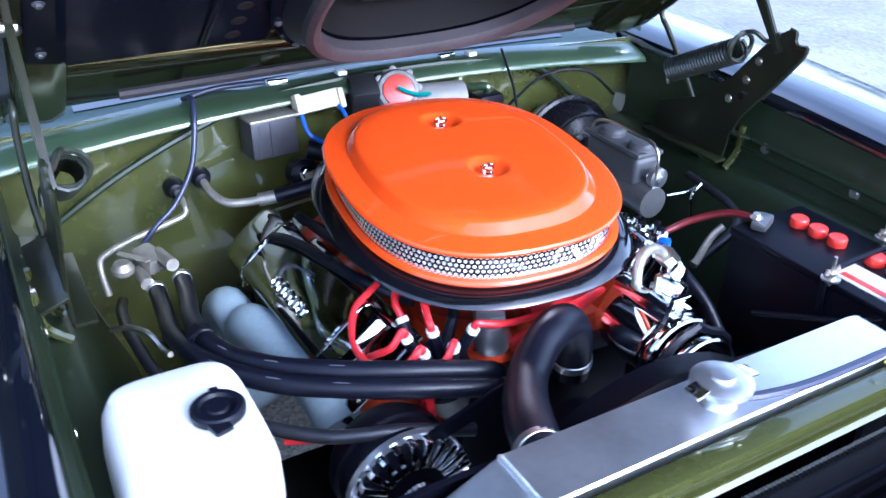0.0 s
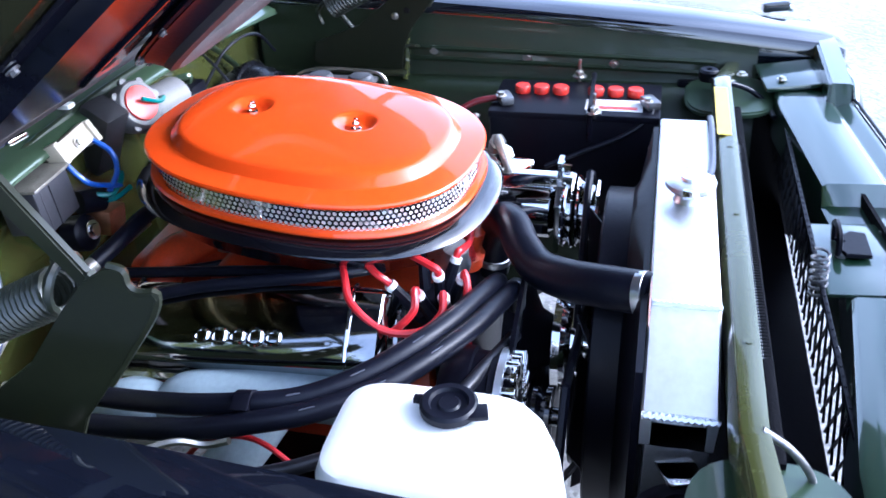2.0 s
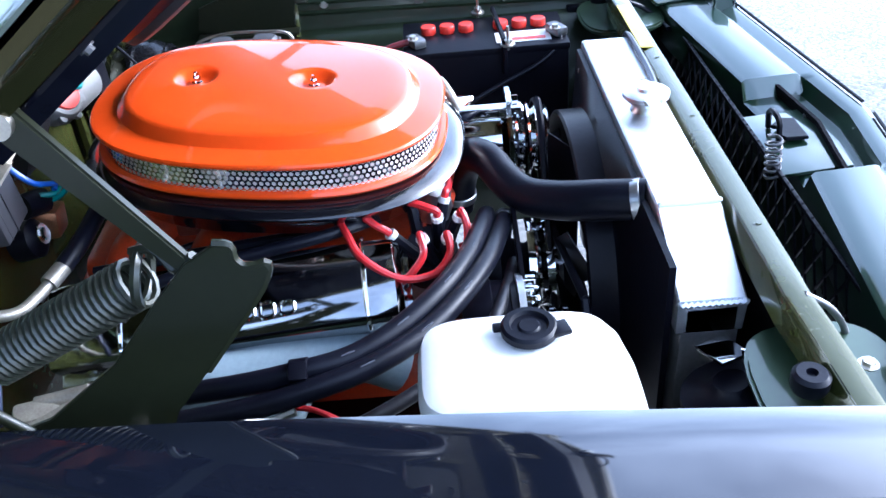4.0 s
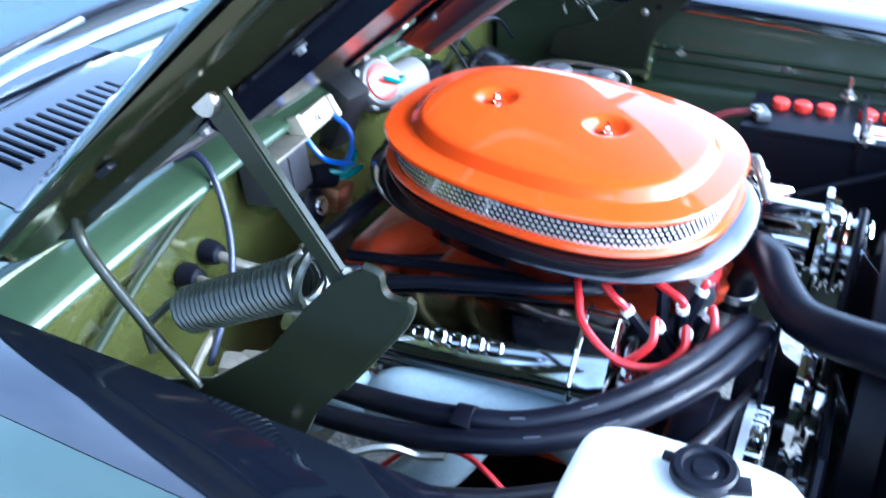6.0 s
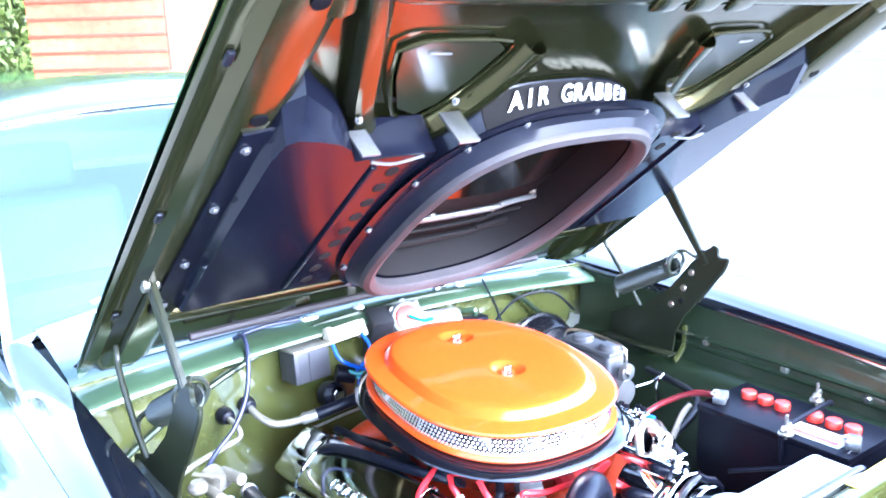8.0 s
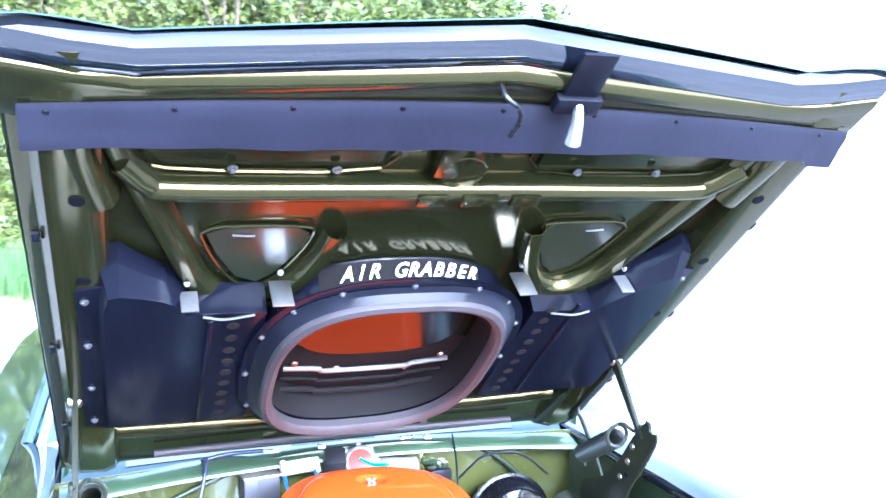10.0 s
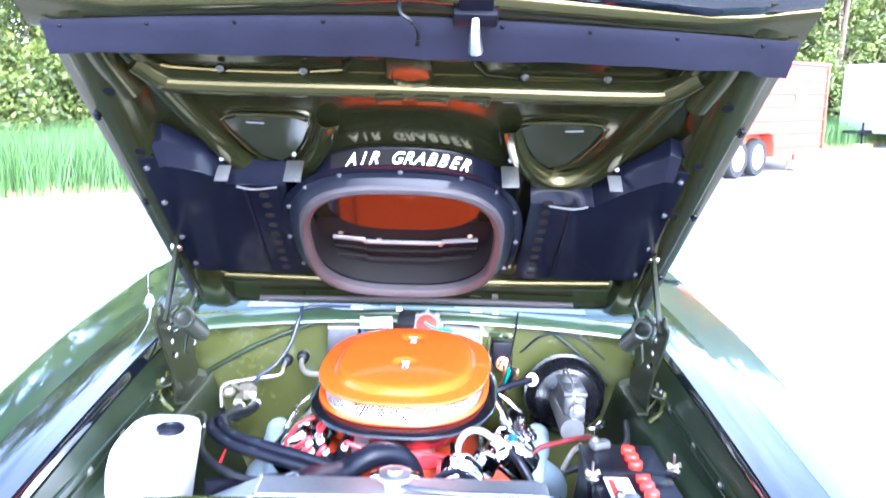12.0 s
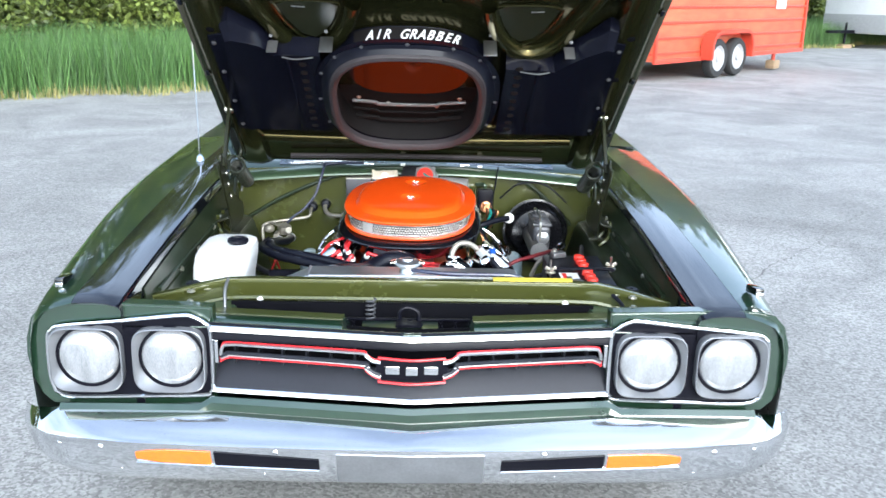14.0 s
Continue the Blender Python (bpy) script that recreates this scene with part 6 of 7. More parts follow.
part("return_hose", tube(B(), [(0.210, 0.587, 0.754), (0.245, 0.590, 0.72), (0.275, 0.56, 0.67), (0.28, 0.50, 0.60)], 0.010, 10), RUBBER, pump)
for i in range(5):
    part("bright_nut", lathe(B(), (0.275 + 0.012 * (i % 2), 0.68 + 0.022 * i, 0.735 - 0.004 * i), (-0.3, -0.2, 0.9), [(0.011, 0), (0.012, 0.008), (0.007, 0.012), (0.007, 0.022), (0.001, 0.023)], 10), CHROME, pump)

# ---- washer bottle ----
wbot = thing("washer_bottle", "white plastic washer bottle with a black cap", "bottle")


def wr(z, ax_, ay_, cx, cy, n=4.5):
    return [(cx + x, cy + y, z) for x, y in oval(ax_, ay_, n, 44)]


part("bottle", rings(B(), [wr(0.600, 0.060, 0.107, -0.540, 0.491), wr(0.608, 0.066, 0.114, -0.540, 0.491), wr(0.70, 0.074, 0.114, -0.535, 0.498), wr(0.755, 0.078, 0.112, -0.531, 0.506), wr(0.785, 0.077, 0.106, -0.528, 0.514), wr(0.800, 0.071, 0.097, -0.526, 0.518), wr(0.8065, 0.060, 0.084, -0.524, 0.520, 4), wr(0.8080, 0.02, 0.032, -0.524, 0.520, 3)], True), WHITE, wbot, "milky white plastic bottle")
cp_ = part("cap", lathe(B(), (-0.496, 0.504, 0.806), (0, 0, 1), [(0.024, 0), (0.025, 0.004), (0.029, 0.006), (0.029, 0.013), (0.026, 0.016), (0.020, 0.016), (0.018, 0.012), (0.012, 0.012), (0.010, 0.014), (0.001, 0.014)], 28), RUBBER, wbot, "black filler cap")
part("cap_tab", box(B(), (-0.502, 0.474, 0.817), (0.020, 0.020, 0.006), spin(0, 0, 15), 0.002), RUBBER, cp_)
part("cap_tab", box(B(), (-0.491, 0.535, 0.815), (0.010, 0.012, 0.006), None, 0.002), RUBBER, cp_)
part("pump_fitting", lathe(B(), (-0.545, 0.355, 0.70), (0, -1, 0.2), [(0.02, 0), (0.02, 0.02), (0.008, 0.03), (0.008, 0.05)], 14), BLACK, wbot)
hrn = thing("horn", "black round horn beside the radiator", "horn")
part("horn_body", lathe(B(), (-0.47, 0.27, 0.66), (0.1, 0.2, 1), [(0.055, 0), (0.060, 0.006), (0.058, 0.014), (0.03, 0.02), (0.02, 0.03), (0.001, 0.03)], 24), BLACK, hrn)
part("horn_bracket", box(B(), (-0.43, 0.275, 0.70), (0.05, 0.04, 0.005), spin(0, 15, 20), 0.001), CHROME, hrn)

# ---- battery ----
bat = thing("battery", "black car battery with six red caps", "battery")
part("case", box(B(), (0.465, 0.478, 0.645), (0.162, 0.312, 0.200), None, 0.006), BLACK, bat, "black battery case")
part("case_top", box(B(), (0.465, 0.478, 0.742), (0.166, 0.316, 0.014), None, 0.004), BLACK, bat)
for y in (0.585, 0.548, 0.511, 0.443, 0.406, 0.369):
    part("vent_cap", lathe(B(), (0.483, y, 0.748), (0, 0, 1), [(0.0145, 0), (0.0150, 0.003), (0.0150, 0.013), (0.0135, 0.0155), (0.001, 0.016)], 20), REDCAP, bat, "round red vent cap")
part("label", box(B(), (0.430, 0.405, 0.7492), (0.052, 0.105, 0.0016), None), LABEL, bat, "white and red printed label")
part("label_stripe", box(B(), (0.417, 0.405, 0.7502), (0.012, 0.085, 0.0012), None), REDCAP, bat)
part("hold_down", tube(B(), [(0.378, 0.445, 0.70), (0.376, 0.445, 0.757), (0.40, 0.446, 0.764), (0.54, 0.452, 0.764), (0.556, 0.452, 0.757)], 0.005, 8, 4), BLACK, bat, "black hold-down bar")
for x, y in ((0.378, 0.438), (0.556, 0.482)):
    nb = B()
    cyl(nb, (x, y, 0.745), (x, y, 0.792), 0.0028, seg=8)
    lathe(nb, (x, y, 0.755), (0, 0, 1), [(0.014, 0), (0.014, 0.003), (0.008, 0.004), (0.008, 0.012), (0.001, 0.013)], 12)
    for s in (-1, 1):
        box(nb, (x + s * 0.010, y, 0.769), (0.011, 0.0035, 0.010), spin(0, s * -25, 0), 0.001)
    part("hold_down_nut", nb, ZINC, bat, "zinc wing nut on a threaded rod")
for y, mat_, nm in ((0.615, RED, "positive"), (0.345, BLACK, "negative")):
    tp = part("terminal", box(B(), (0.425 if y > 0.5 else 0.43, y - 0.005, 0.758), (0.045, 0.026, 0.018), spin(0, 0, 25), 0.006), GREY, bat, "grey lead battery terminal")
    part("terminal_bolt", bolt(B(), (0.415, y, 0.766), (0, 0, 1), 0.007, 0.008), ZINC, tp)
part("positive_cable", tube(B(), [(0.425, 0.625, 0.758), (0.415, 0.665, 0.752), (0.395, 0.70, 0.735), (0.36, 0.725, 0.715), (0.30, 0.73, 0.69), (0.27, 0.70, 0.64)], 0.0062, 10), CABLE, bat, "dark red battery cable")
part("negative_cable", tube(B(), [(0.425, 0.335, 0.757), (0.395, 0.340, 0.742), (0.37, 0.385, 0.715), (0.355, 0.45, 0.690), (0.33, 0.52, 0.665)], 0.0045, 10), RUBBER, bat, "thin black battery cable")
part("loom_sleeve", tube(B(), [(0.395, 0.66, 0.735), (0.375, 0.665, 0.715), (0.355, 0.67, 0.67)], 0.0065, 8), PIPEM, bat)
part("tray", box(B(), (0.465, 0.478, 0.535), (0.19, 0.34, 0.02), None, 0.004), BLACK, bat)

# ---- brake booster and master cylinder ----
bb = thing("brake_booster", "glossy black round brake booster on the firewall", "booster")
part("shell", lathe(B(), (0.425, 1.175, 0.690), (0, -1, 0.06), [(0.055, -0.02), (0.098, 0.0), (0.108, 0.02), (0.110, 0.035), (0.115, 0.037), (0.115, 0.045), (0.108, 0.047), (0.102, 0.075), (0.088, 0.095), (0.055, 0.102), (0.046, 0.110), (0.001, 0.112)], 44), BOOSTER, bb, "two-part black shell")
part("shell_rib", tube(B(), [(0.425 + 0.088 * math.cos(a * math.pi / 12), 1.085, 0.697 + 0.088 * math.sin(a * math.pi / 12)) for a in range(1, 12)], 0.005, 6, 0), BOOSTER, bb)
part("check_valve", lathe(B(), (0.325, 1.075, 0.752), (-0.2, -1, 0.2), [(0.016, 0), (0.018, 0.012), (0.012, 0.018), (0.001, 0.02)], 16), WHITE, bb, "round white check valve")
part("vacuum_hose", tube(B(), [(0.32, 1.06, 0.755), (0.27, 1.03, 0.752), (0.22, 1.0, 0.742), (0.16, 0.98, 0.72)], 0.010, 8), RUBBER, bb)
mc = thing("master_cylinder", "grey cast-iron brake master cylinder with a wire clip", "cylinder")
part("reservoir", box(B(), (0.412, 0.945, 0.735), (0.056, 0.150, 0.084), None, 0.014, 3), CAST, mc, "grey cast reservoir")
part("bore", cyl(B(), (0.402, 1.07, 0.700), (0.402, 0.835, 0.700), 0.030, seg=20), GREY, mc)
part("reservoir_lid", box(B(), (0.412, 0.945, 0.781), (0.061, 0.157, 0.010), None, 0.005), CAST, mc, "pressed steel lid")
for y in (0.975, 0.893):
    part("lid_dome", lathe(B(), (0.412, y, 0.788), (0, 0, 1), [(0.026, -0.006), (0.025, 0.005), (0.020, 0.010), (0.001, 0.012)], 22), CAST, mc)
part("wire_clip", tube(B(), [(0.402, 0.838, 0.735), (0.402, 0.842, 0.800), (0.402, 0.90, 0.812), (0.402, 0.97, 0.812), (0.402, 1.02, 0.795), (0.402, 1.025, 0.745)], 0.003, 6), ZINC, mc)
part("end_boss", lathe(B(), (0.412, 0.850, 0.745), (0, -1, 0), [(0.020, 0), (0.020, 0.012), (0.008, 0.014), (0.008, 0.022), (0.001, 0.022)], 16), SATIN, mc)
part("brake_line", tube(B(), [(0.44, 0.84, 0.705), (0.47, 0.82, 0.715), (0.478, 0.80, 0.735), (0.462, 0.785, 0.745), (0.45, 0.79, 0.72), (0.47, 0.80, 0.66)], 0.0032, 8), CHROME, mc, "looped bright brake line")

# ---- firewall equipment ----
wm = thing("wiper_motor", "grey wiper motor with a round red face", "motor")
wd = Vector((-0.22, -0.86, 0.46)).normalized()
part("gearbox", box(B(), (-0.022, 1.176, 0.850), (0.052, 0.055, 0.115), spin(28, 0, -10), 0.008), CRINKLE, wm, "black gearbox")
part("motor_face", lathe(B(), (0.033, 1.140, 0.878), wd, [(0.040, -0.02), (0.040, 0.012), (0.036, 0.018), (0.031, 0.019), (0.028, 0.017)], 30), DULL, wm, "scalloped grey plate")
part("red_disc", lathe(B(), Vector((0.033, 1.140, 0.878)) + wd * 0.020, wd, [(0.029, -0.002), (0.028, 0.002), (0.02, 0.003), (0.001, 0.003)], 28), REDCAP, wm, "round red insulator disc")
for i in range(8):
    a = 2 * math.pi * i / 8
    fx_, fy_, _ = frame_of(wd)
    part("scallop", lathe(B(), Vector((0.033, 1.140, 0.878)) + wd * 0.004 + 0.040 * (math.cos(a) * fx_ + math.sin(a) * fy_), wd, [(0.0065, 0), (0.0065, 0.008), (0.001, 0.009)], 10), DULL, wm)
part("motor_can", cyl(B(), (0.080, 1.168, 0.842), (0.180, 1.155, 0.838), 0.034, seg=26), DULL, wm, "bright cylindrical motor can")
part("green_wire", tube(B(), [(0.024, 1.117, 0.896), (0.036, 1.110, 0.889), (0.058, 1.109, 0.879), (0.085, 1.118, 0.874), (0.10, 1.135, 0.866)], 0.0038, 6), TEAL, wm)
wmod = thing("control_module", "dull metal ignition control module on the firewall", "box")
part("module_case", box(B(), (-0.206, 1.163, 0.833), (0.084, 0.060, 0.066), spin(-4, 0, 4), 0.004), CASE, wmod, "dark grey metal case")
for i in range(2):
    part("case_rib", box(B(), (-0.232 + 0.021 * i, 1.1325, 0.833), (0.0022, 0.004, 0.060), spin(-4, 0, 4), 0), CASE, wmod)
# pale lid colour stands in for light falling on the module's top
part("module_lit_lid", box(B(), (-0.204, 1.163, 0.868), (0.090, 0.064, 0.005), spin(-4, 0, 4), 0.002), PIPEM, wmod)
part("plug", cyl(B(), (-0.140, 1.155, 0.795), (-0.105, 1.14, 0.785), 0.018, seg=14), BLACK, wmod)
bal = thing("ballast_resistor", "cream ceramic ballast resistor with blue leads", "resistor")
part("ceramic_block", box(B(), (-0.112, 1.160, 0.878), (0.082, 0.024, 0.032), spin(-25, -3, 3), 0.004), CERAMIC, bal, "cream ceramic block")
for dx in (-0.040, 0.040):
    part("end_cap", box(B(), (-0.112 + dx, 1.158, 0.878), (0.011, 0.029, 0.036), spin(-25, -3, 3), 0.003), CERAMIC, bal)
part("fixing_screw", bolt(B(), (-0.112, 1.147, 0.882), (0, -1, 0.4), 0.006), ZINC, bal)
for pts, m_ in (([(-0.150, 1.150, 0.868), (-0.145, 1.125, 0.835), (-0.115, 1.115, 0.815), (-0.085, 1.115, 0.800)], BLUE), ([(-0.078, 1.150, 0.872), (-0.074, 1.125, 0.850), (-0.085, 1.115, 0.825), (-0.115, 1.115, 0.805)], BLUE), ([(-0.120, 1.135, 0.800), (-0.105, 1.12, 0.795), (-0.085, 1.115, 0.805), (-0.07, 1.12, 0.815)], TEAL), ([(-0.125, 1.14, 0.79), (-0.10, 1.12, 0.785), (-0.07, 1.11, 0.79)], TEAL)):
    part("lead", tube(B(), pts, 0.0042, 8), m_, bal)
sol = thing("relay_cluster", "copper and black relay cluster on the firewall", "relay")
part("relay_body", box(B(), (-0.095, 1.155, 0.745), (0.055, 0.05, 0.040), spin(5, 10, 8), 0.006), COPPER, sol)
part("relay_base", lathe(B(), (-0.150, 1.175, 0.745), (0, -1, 0.2), [(0.028, 0), (0.028, 0.03), (0.015, 0.04), (0.001, 0.04)], 18), BLACK, sol)
part("relay_bolt", bolt(B(), (-0.150, 1.135, 0.757), (0, -1, 0.2), 0.010), CHROME, sol)
part("pressure_line", tube(B(), [(-0.23, 1.13, 0.70), (-0.16, 1.10, 0.725), (-0.10, 1.07, 0.745)], 0.003, 6), ZINC, sol)
sol2 = thing("brake_switch", "brass and black switch block on the firewall", "switch")
part("switch_base", box(B(), (0.245, 1.165, 0.80), (0.055, 0.04, 0.07), None, 0.006), BLACK, sol2)
part("switch_core", lathe(B(), (0.245, 1.145, 0.775), (0.1, -1, 0.1), [(0.02, 0), (0.02, 0.02), (0.013, 0.022), (0.013, 0.04), (0.001, 0.04)], 14), COPPER, sol2)
for i, m_ in enumerate((COPPER, TEAL, BLACK, COPPER)):
    part("switch_wire", tube(B(), [(0.235 + 0.01 * i, 1.13, 0.79 - 0.01 * i), (0.25 + 0.012 * i, 1.10, 0.765), (0.235 + 0.008 * i, 1.12, 0.70)], 0.0045, 6), m_, sol2)
# heater connections and pipes
hv = thing("heater_pipes", "bright heater pipes through rubber grommets", "pipe")
for x, z in ((-0.372, 0.752), (-0.325, 0.762)):
    part("grommet", lathe(B(), (x, 1.205, z), (0, -1, 0), [(0.018, 0), (0.018, 0.010), (0.013, 0.024), (0.008, 0.026)], 18), RUBBER, hv, "black rubber grommet")
part("pipe", tube(B(), [(-0.372, 1.19, 0.752), (-0.372, 1.14, 0.748), (-0.375, 1.125, 0.735), (-0.40, 1.12, 0.728), (-0.47, 1.10, 0.722), (-0.52, 1.075, 0.716), (-0.528, 1.06, 0.700), (-0.525, 1.05, 0.66)], 0.0056, 10), PIPEM, hv, "white-silver bent pipe")
part("pipe", tube(B(), [(-0.325, 1.19, 0.762), (-0.322, 1.15, 0.752), (-0.305, 1.12, 0.742), (-0.275, 1.105, 0.742), (-0.245, 1.092, 0.748)], 0.0075, 10), PIPEM, hv)
part("crimp", cyl(B(), (-0.255, 1.096, 0.746), (-0.225, 1.083, 0.752), 0.0118, seg=14), PIPEM, hv, "ribbed crimp sleeve")
part("hose", tube(B(), [(-0.228, 1.084, 0.752), (-0.19, 1.07, 0.762), (-0.13, 1.06, 0.772), (-0.06, 1.06, 0.765)], 0.0125, 12), RUBBER, hv)
val = thing("heater_valve", "zinc heater valve with bent fittings", "valve")
part("valve_body", box(B(), (-0.455, 1.055, 0.705), (0.036, 0.050, 0.030), spin(10, 0, 25), 0.008), PIPEM, val)
part("valve_arm", plate(B(), [(-0.030, -0.004), (0.025, -0.006), (0.03, 0.0), (0.025, 0.007), (-0.030, 0.004)], Matrix.Translation((-0.48, 1.03, 0.726)) @ Matrix.Rotation(radians(-50), 4, "Z"), 0.003), PIPEM, val)
part("valve_spigot", cyl(B(), (-0.440, 1.06, 0.710), (-0.430, 1.00, 0.715), 0.0105, seg=12), PIPEM, val)
part("valve_spigot", cyl(B(), (-0.475, 1.05, 0.690), (-0.472, 1.0, 0.692), 0.0105, seg=12), PIPEM, val)
part("valve_ball", lathe(B(), (-0.50, 1.03, 0.70), (0, 0, 1), [(0.01, 0), (0.017, 0.006), (0.018, 0.014), (0.012, 0.023), (0.001, 0.025)], 16), PIPEM, val)
hose("washer_hose", [(-0.332, 1.215, 0.902), (-0.325, 1.185, 0.910), (-0.332, 1.155, 0.880), (-0.352, 1.13, 0.815), (-0.39, 1.11, 0.765), (-0.43, 1.10, 0.735), (-0.46, 1.10, 0.70)], 0.0046, "thin dark blue washer hose", NAVY)
hose("washer_hose", [(-0.332, 1.215, 0.902), (-0.27, 1.222, 0.909), (-0.19, 1.205, 0.913)], 0.005, "thin dark blue washer hose on the cowl", NAVY)
hose("cowl_cable", [(0.29, 1.19, 0.91), (0.275, 1.12, 0.855), (0.255, 1.06, 0.79)], 0.0026, "thin black cable at the cowl")
hose("brake_pipe", [(0.30, 1.17, 0.80), (0.36, 1.14, 0.86), (0.45, 1.12, 0.862), (0.53, 1.12, 0.80)], 0.003, "thin dark brake pipe over the booster", RUBBER)
hose("blower_loom", [(0.55, 0.90, 0.70), (0.52, 0.76, 0.70), (0.47, 0.70, 0.69), (0.36, 0.68, 0.66)], 0.008, "black wiring loom beside the battery", TAPE)
hose("front_loom", [(0.47, 0.235, 0.79), (0.50, 0.20, 0.775), (0.52, 0.16, 0.755), (0.51, 0.13, 0.735), (0.44, 0.12, 0.735)], 0.005, "thin black wire at the radiator support", RUBBER)
hose("front_loom", [(-0.46, 0.21, 0.80), (-0.463, 0.18, 0.78), (-0.46, 0.155, 0.74), (-0.465, 0.15, 0.69)], 0.004, "thin grey wire at the radiator support", GREY)
solo("crossmember", box(B(), (0, 0.78, 0.25), (1.0, 0.34, 0.12), None, 0.03), BLACK, "black front crossmember under the engine", "crossmember")
rv = thing("steering_box", "black steering box and shaft", "steering box")
part("box_case", box(B(), (0.33, 0.92, 0.48), (0.12, 0.18, 0.14), None, 0.03), BLACK, rv)
part("shaft", cyl(B(), (0.33, 0.95, 0.52), (0.38, 1.21, 0.62), 0.02, seg=12), BLACK, rv)


# ---- surroundings ----
# red cargo trailer on tandem wheels
TRM = pose(3.96, 13.2, ground_z(13.2), 0, -0.9, 43.9)


def cargo_trailer():
    t = thing("red_trailer", "red corrugated livestock trailer on tandem wheels", "trailer")
    L, W, Z0, Z1 = 6.0, 2.3, 0.36, 2.12
    part("body", box(B(), (0, 0, 0), (1, 1, 1)), TRAILERB, t, "faded red side sheet").matrix_basis = TRM @ Matrix.Translation((L / 2, W / 2, (Z0 + Z1) / 2)) @ Matrix.Diagonal((L, W, Z1 - Z0, 1))
    for i in range(7):
        z = Z0 + 0.13 + (Z1 - Z0 - 0.2) * i / 6
        part("side_rib", box(B(), TRM @ Vector((L / 2, -0.012, z)), (L, 0.03, 0.045), TRM.to_3x3(), 0.01), TRAILER, t, "pressed horizontal rib")
        part("end_rib", box(B(), TRM @ Vector((-0.012, W / 2, z)), (0.03, W, 0.045), TRM.to_3x3(), 0.01), TRAILER, t)
    for x in (0.04, L - 0.04):
        part("corner_post", box(B(), TRM @ Vector((x, -0.02, (Z0 + Z1) / 2)), (0.08, 0.05, Z1 - Z0 + 0.04), TRM.to_3x3(), 0.012), TRAILER, t)
    part("top_rail", box(B(), TRM @ Vector((L / 2, -0.02, Z1)), (L, 0.06, 0.07), TRM.to_3x3(), 0.015), TRAILER, t)
    part("bottom_rail", box(B(), TRM @ Vector((L / 2, -0.02, Z0)), (L, 0.06, 0.08), TRM.to_3x3(), 0.015), TRAILER, t)
    part("sign", box(B(), TRM @ Vector((L - 1.3, -0.034, 1.45)), (0.42, 0.01, 0.46), TRM.to_3x3()), LABEL, t, "white paper sign")
    for k in range(3):
        part("sign_bar", box(B(), TRM @ Vector((L - 1.3, -0.041, 1.60 - 0.08 * k)), (0.28, 0.004, 0.03), TRM.to_3x3()), GREY, t)
    fl = [(-0.92, 0.0), (-0.92, 0.28), (-0.80, 0.46), (-0.62, 0.52), (0.62, 0.52), (0.80, 0.46), (0.92, 0.28), (0.92, 0.0), (0.84, 0.0), (0.84, 0.25), (0.76, 0.40), (0.6, 0.45), (-0.6, 0.45), (-0.76, 0.40), (-0.84, 0.25), (-0.84, 0.0)]
    m = TRM @ Matrix.Translation((2.41, -0.02, 0.34)) @ Matrix.Diagonal((0.90, 1, 1, 1)) @ Matrix.Rotation(radians(90), 4, "X")
    part("wheel_arch", plate(B(), fl, m, 0.24, 0.01), TRAILER, t, "red wheel arch over both wheels")
    for x in (2.03, 2.79):
        c = TRM @ Vector((x, 0.02, 0.35))
        d = TRM.to_3x3() @ Vector((0, -1, 0))
        w = part("wheel", lathe(B(), c, d, [(0.05, 0.0), (0.20, 0.06), (0.235, 0.17), (0.22, 0.18), (0.19, 0.13), (0.07, 0.15), (0.06, 0.19), (0.001, 0.2)], 30), WHEELW, t, "white steel wheel")
        part("tyre", lathe(B(), c, d, [(0.22, 0.0), (0.34, 0.02), (0.352, 0.05), (0.352, 0.15), (0.33, 0.18), (0.235, 0.18)], 36, False), TYRE, w, "black tyre")
    part("drawbar", box(B(), TRM @ Vector((L + 0.5, W / 2, 0.42)), (1.2, 0.12, 0.1), TRM.to_3x3(), 0.02), TRAILER, t)
    part("prop_block", box(B(), TRM @ Vector((L - 1.1, 0.1, 0.09)), (0.26, 0.2, 0.18), TRM.to_3x3(), 0.02), WOOD, t, "wooden block under the frame")
    part("prop_jack", cyl(B(), TRM @ Vector((L - 1.1, 0.1, 0.15)), TRM @ Vector((L - 1.1, 0.1, 0.4)), 0.04, seg=10), TRAILER, t)
    return t


cargo_trailer()


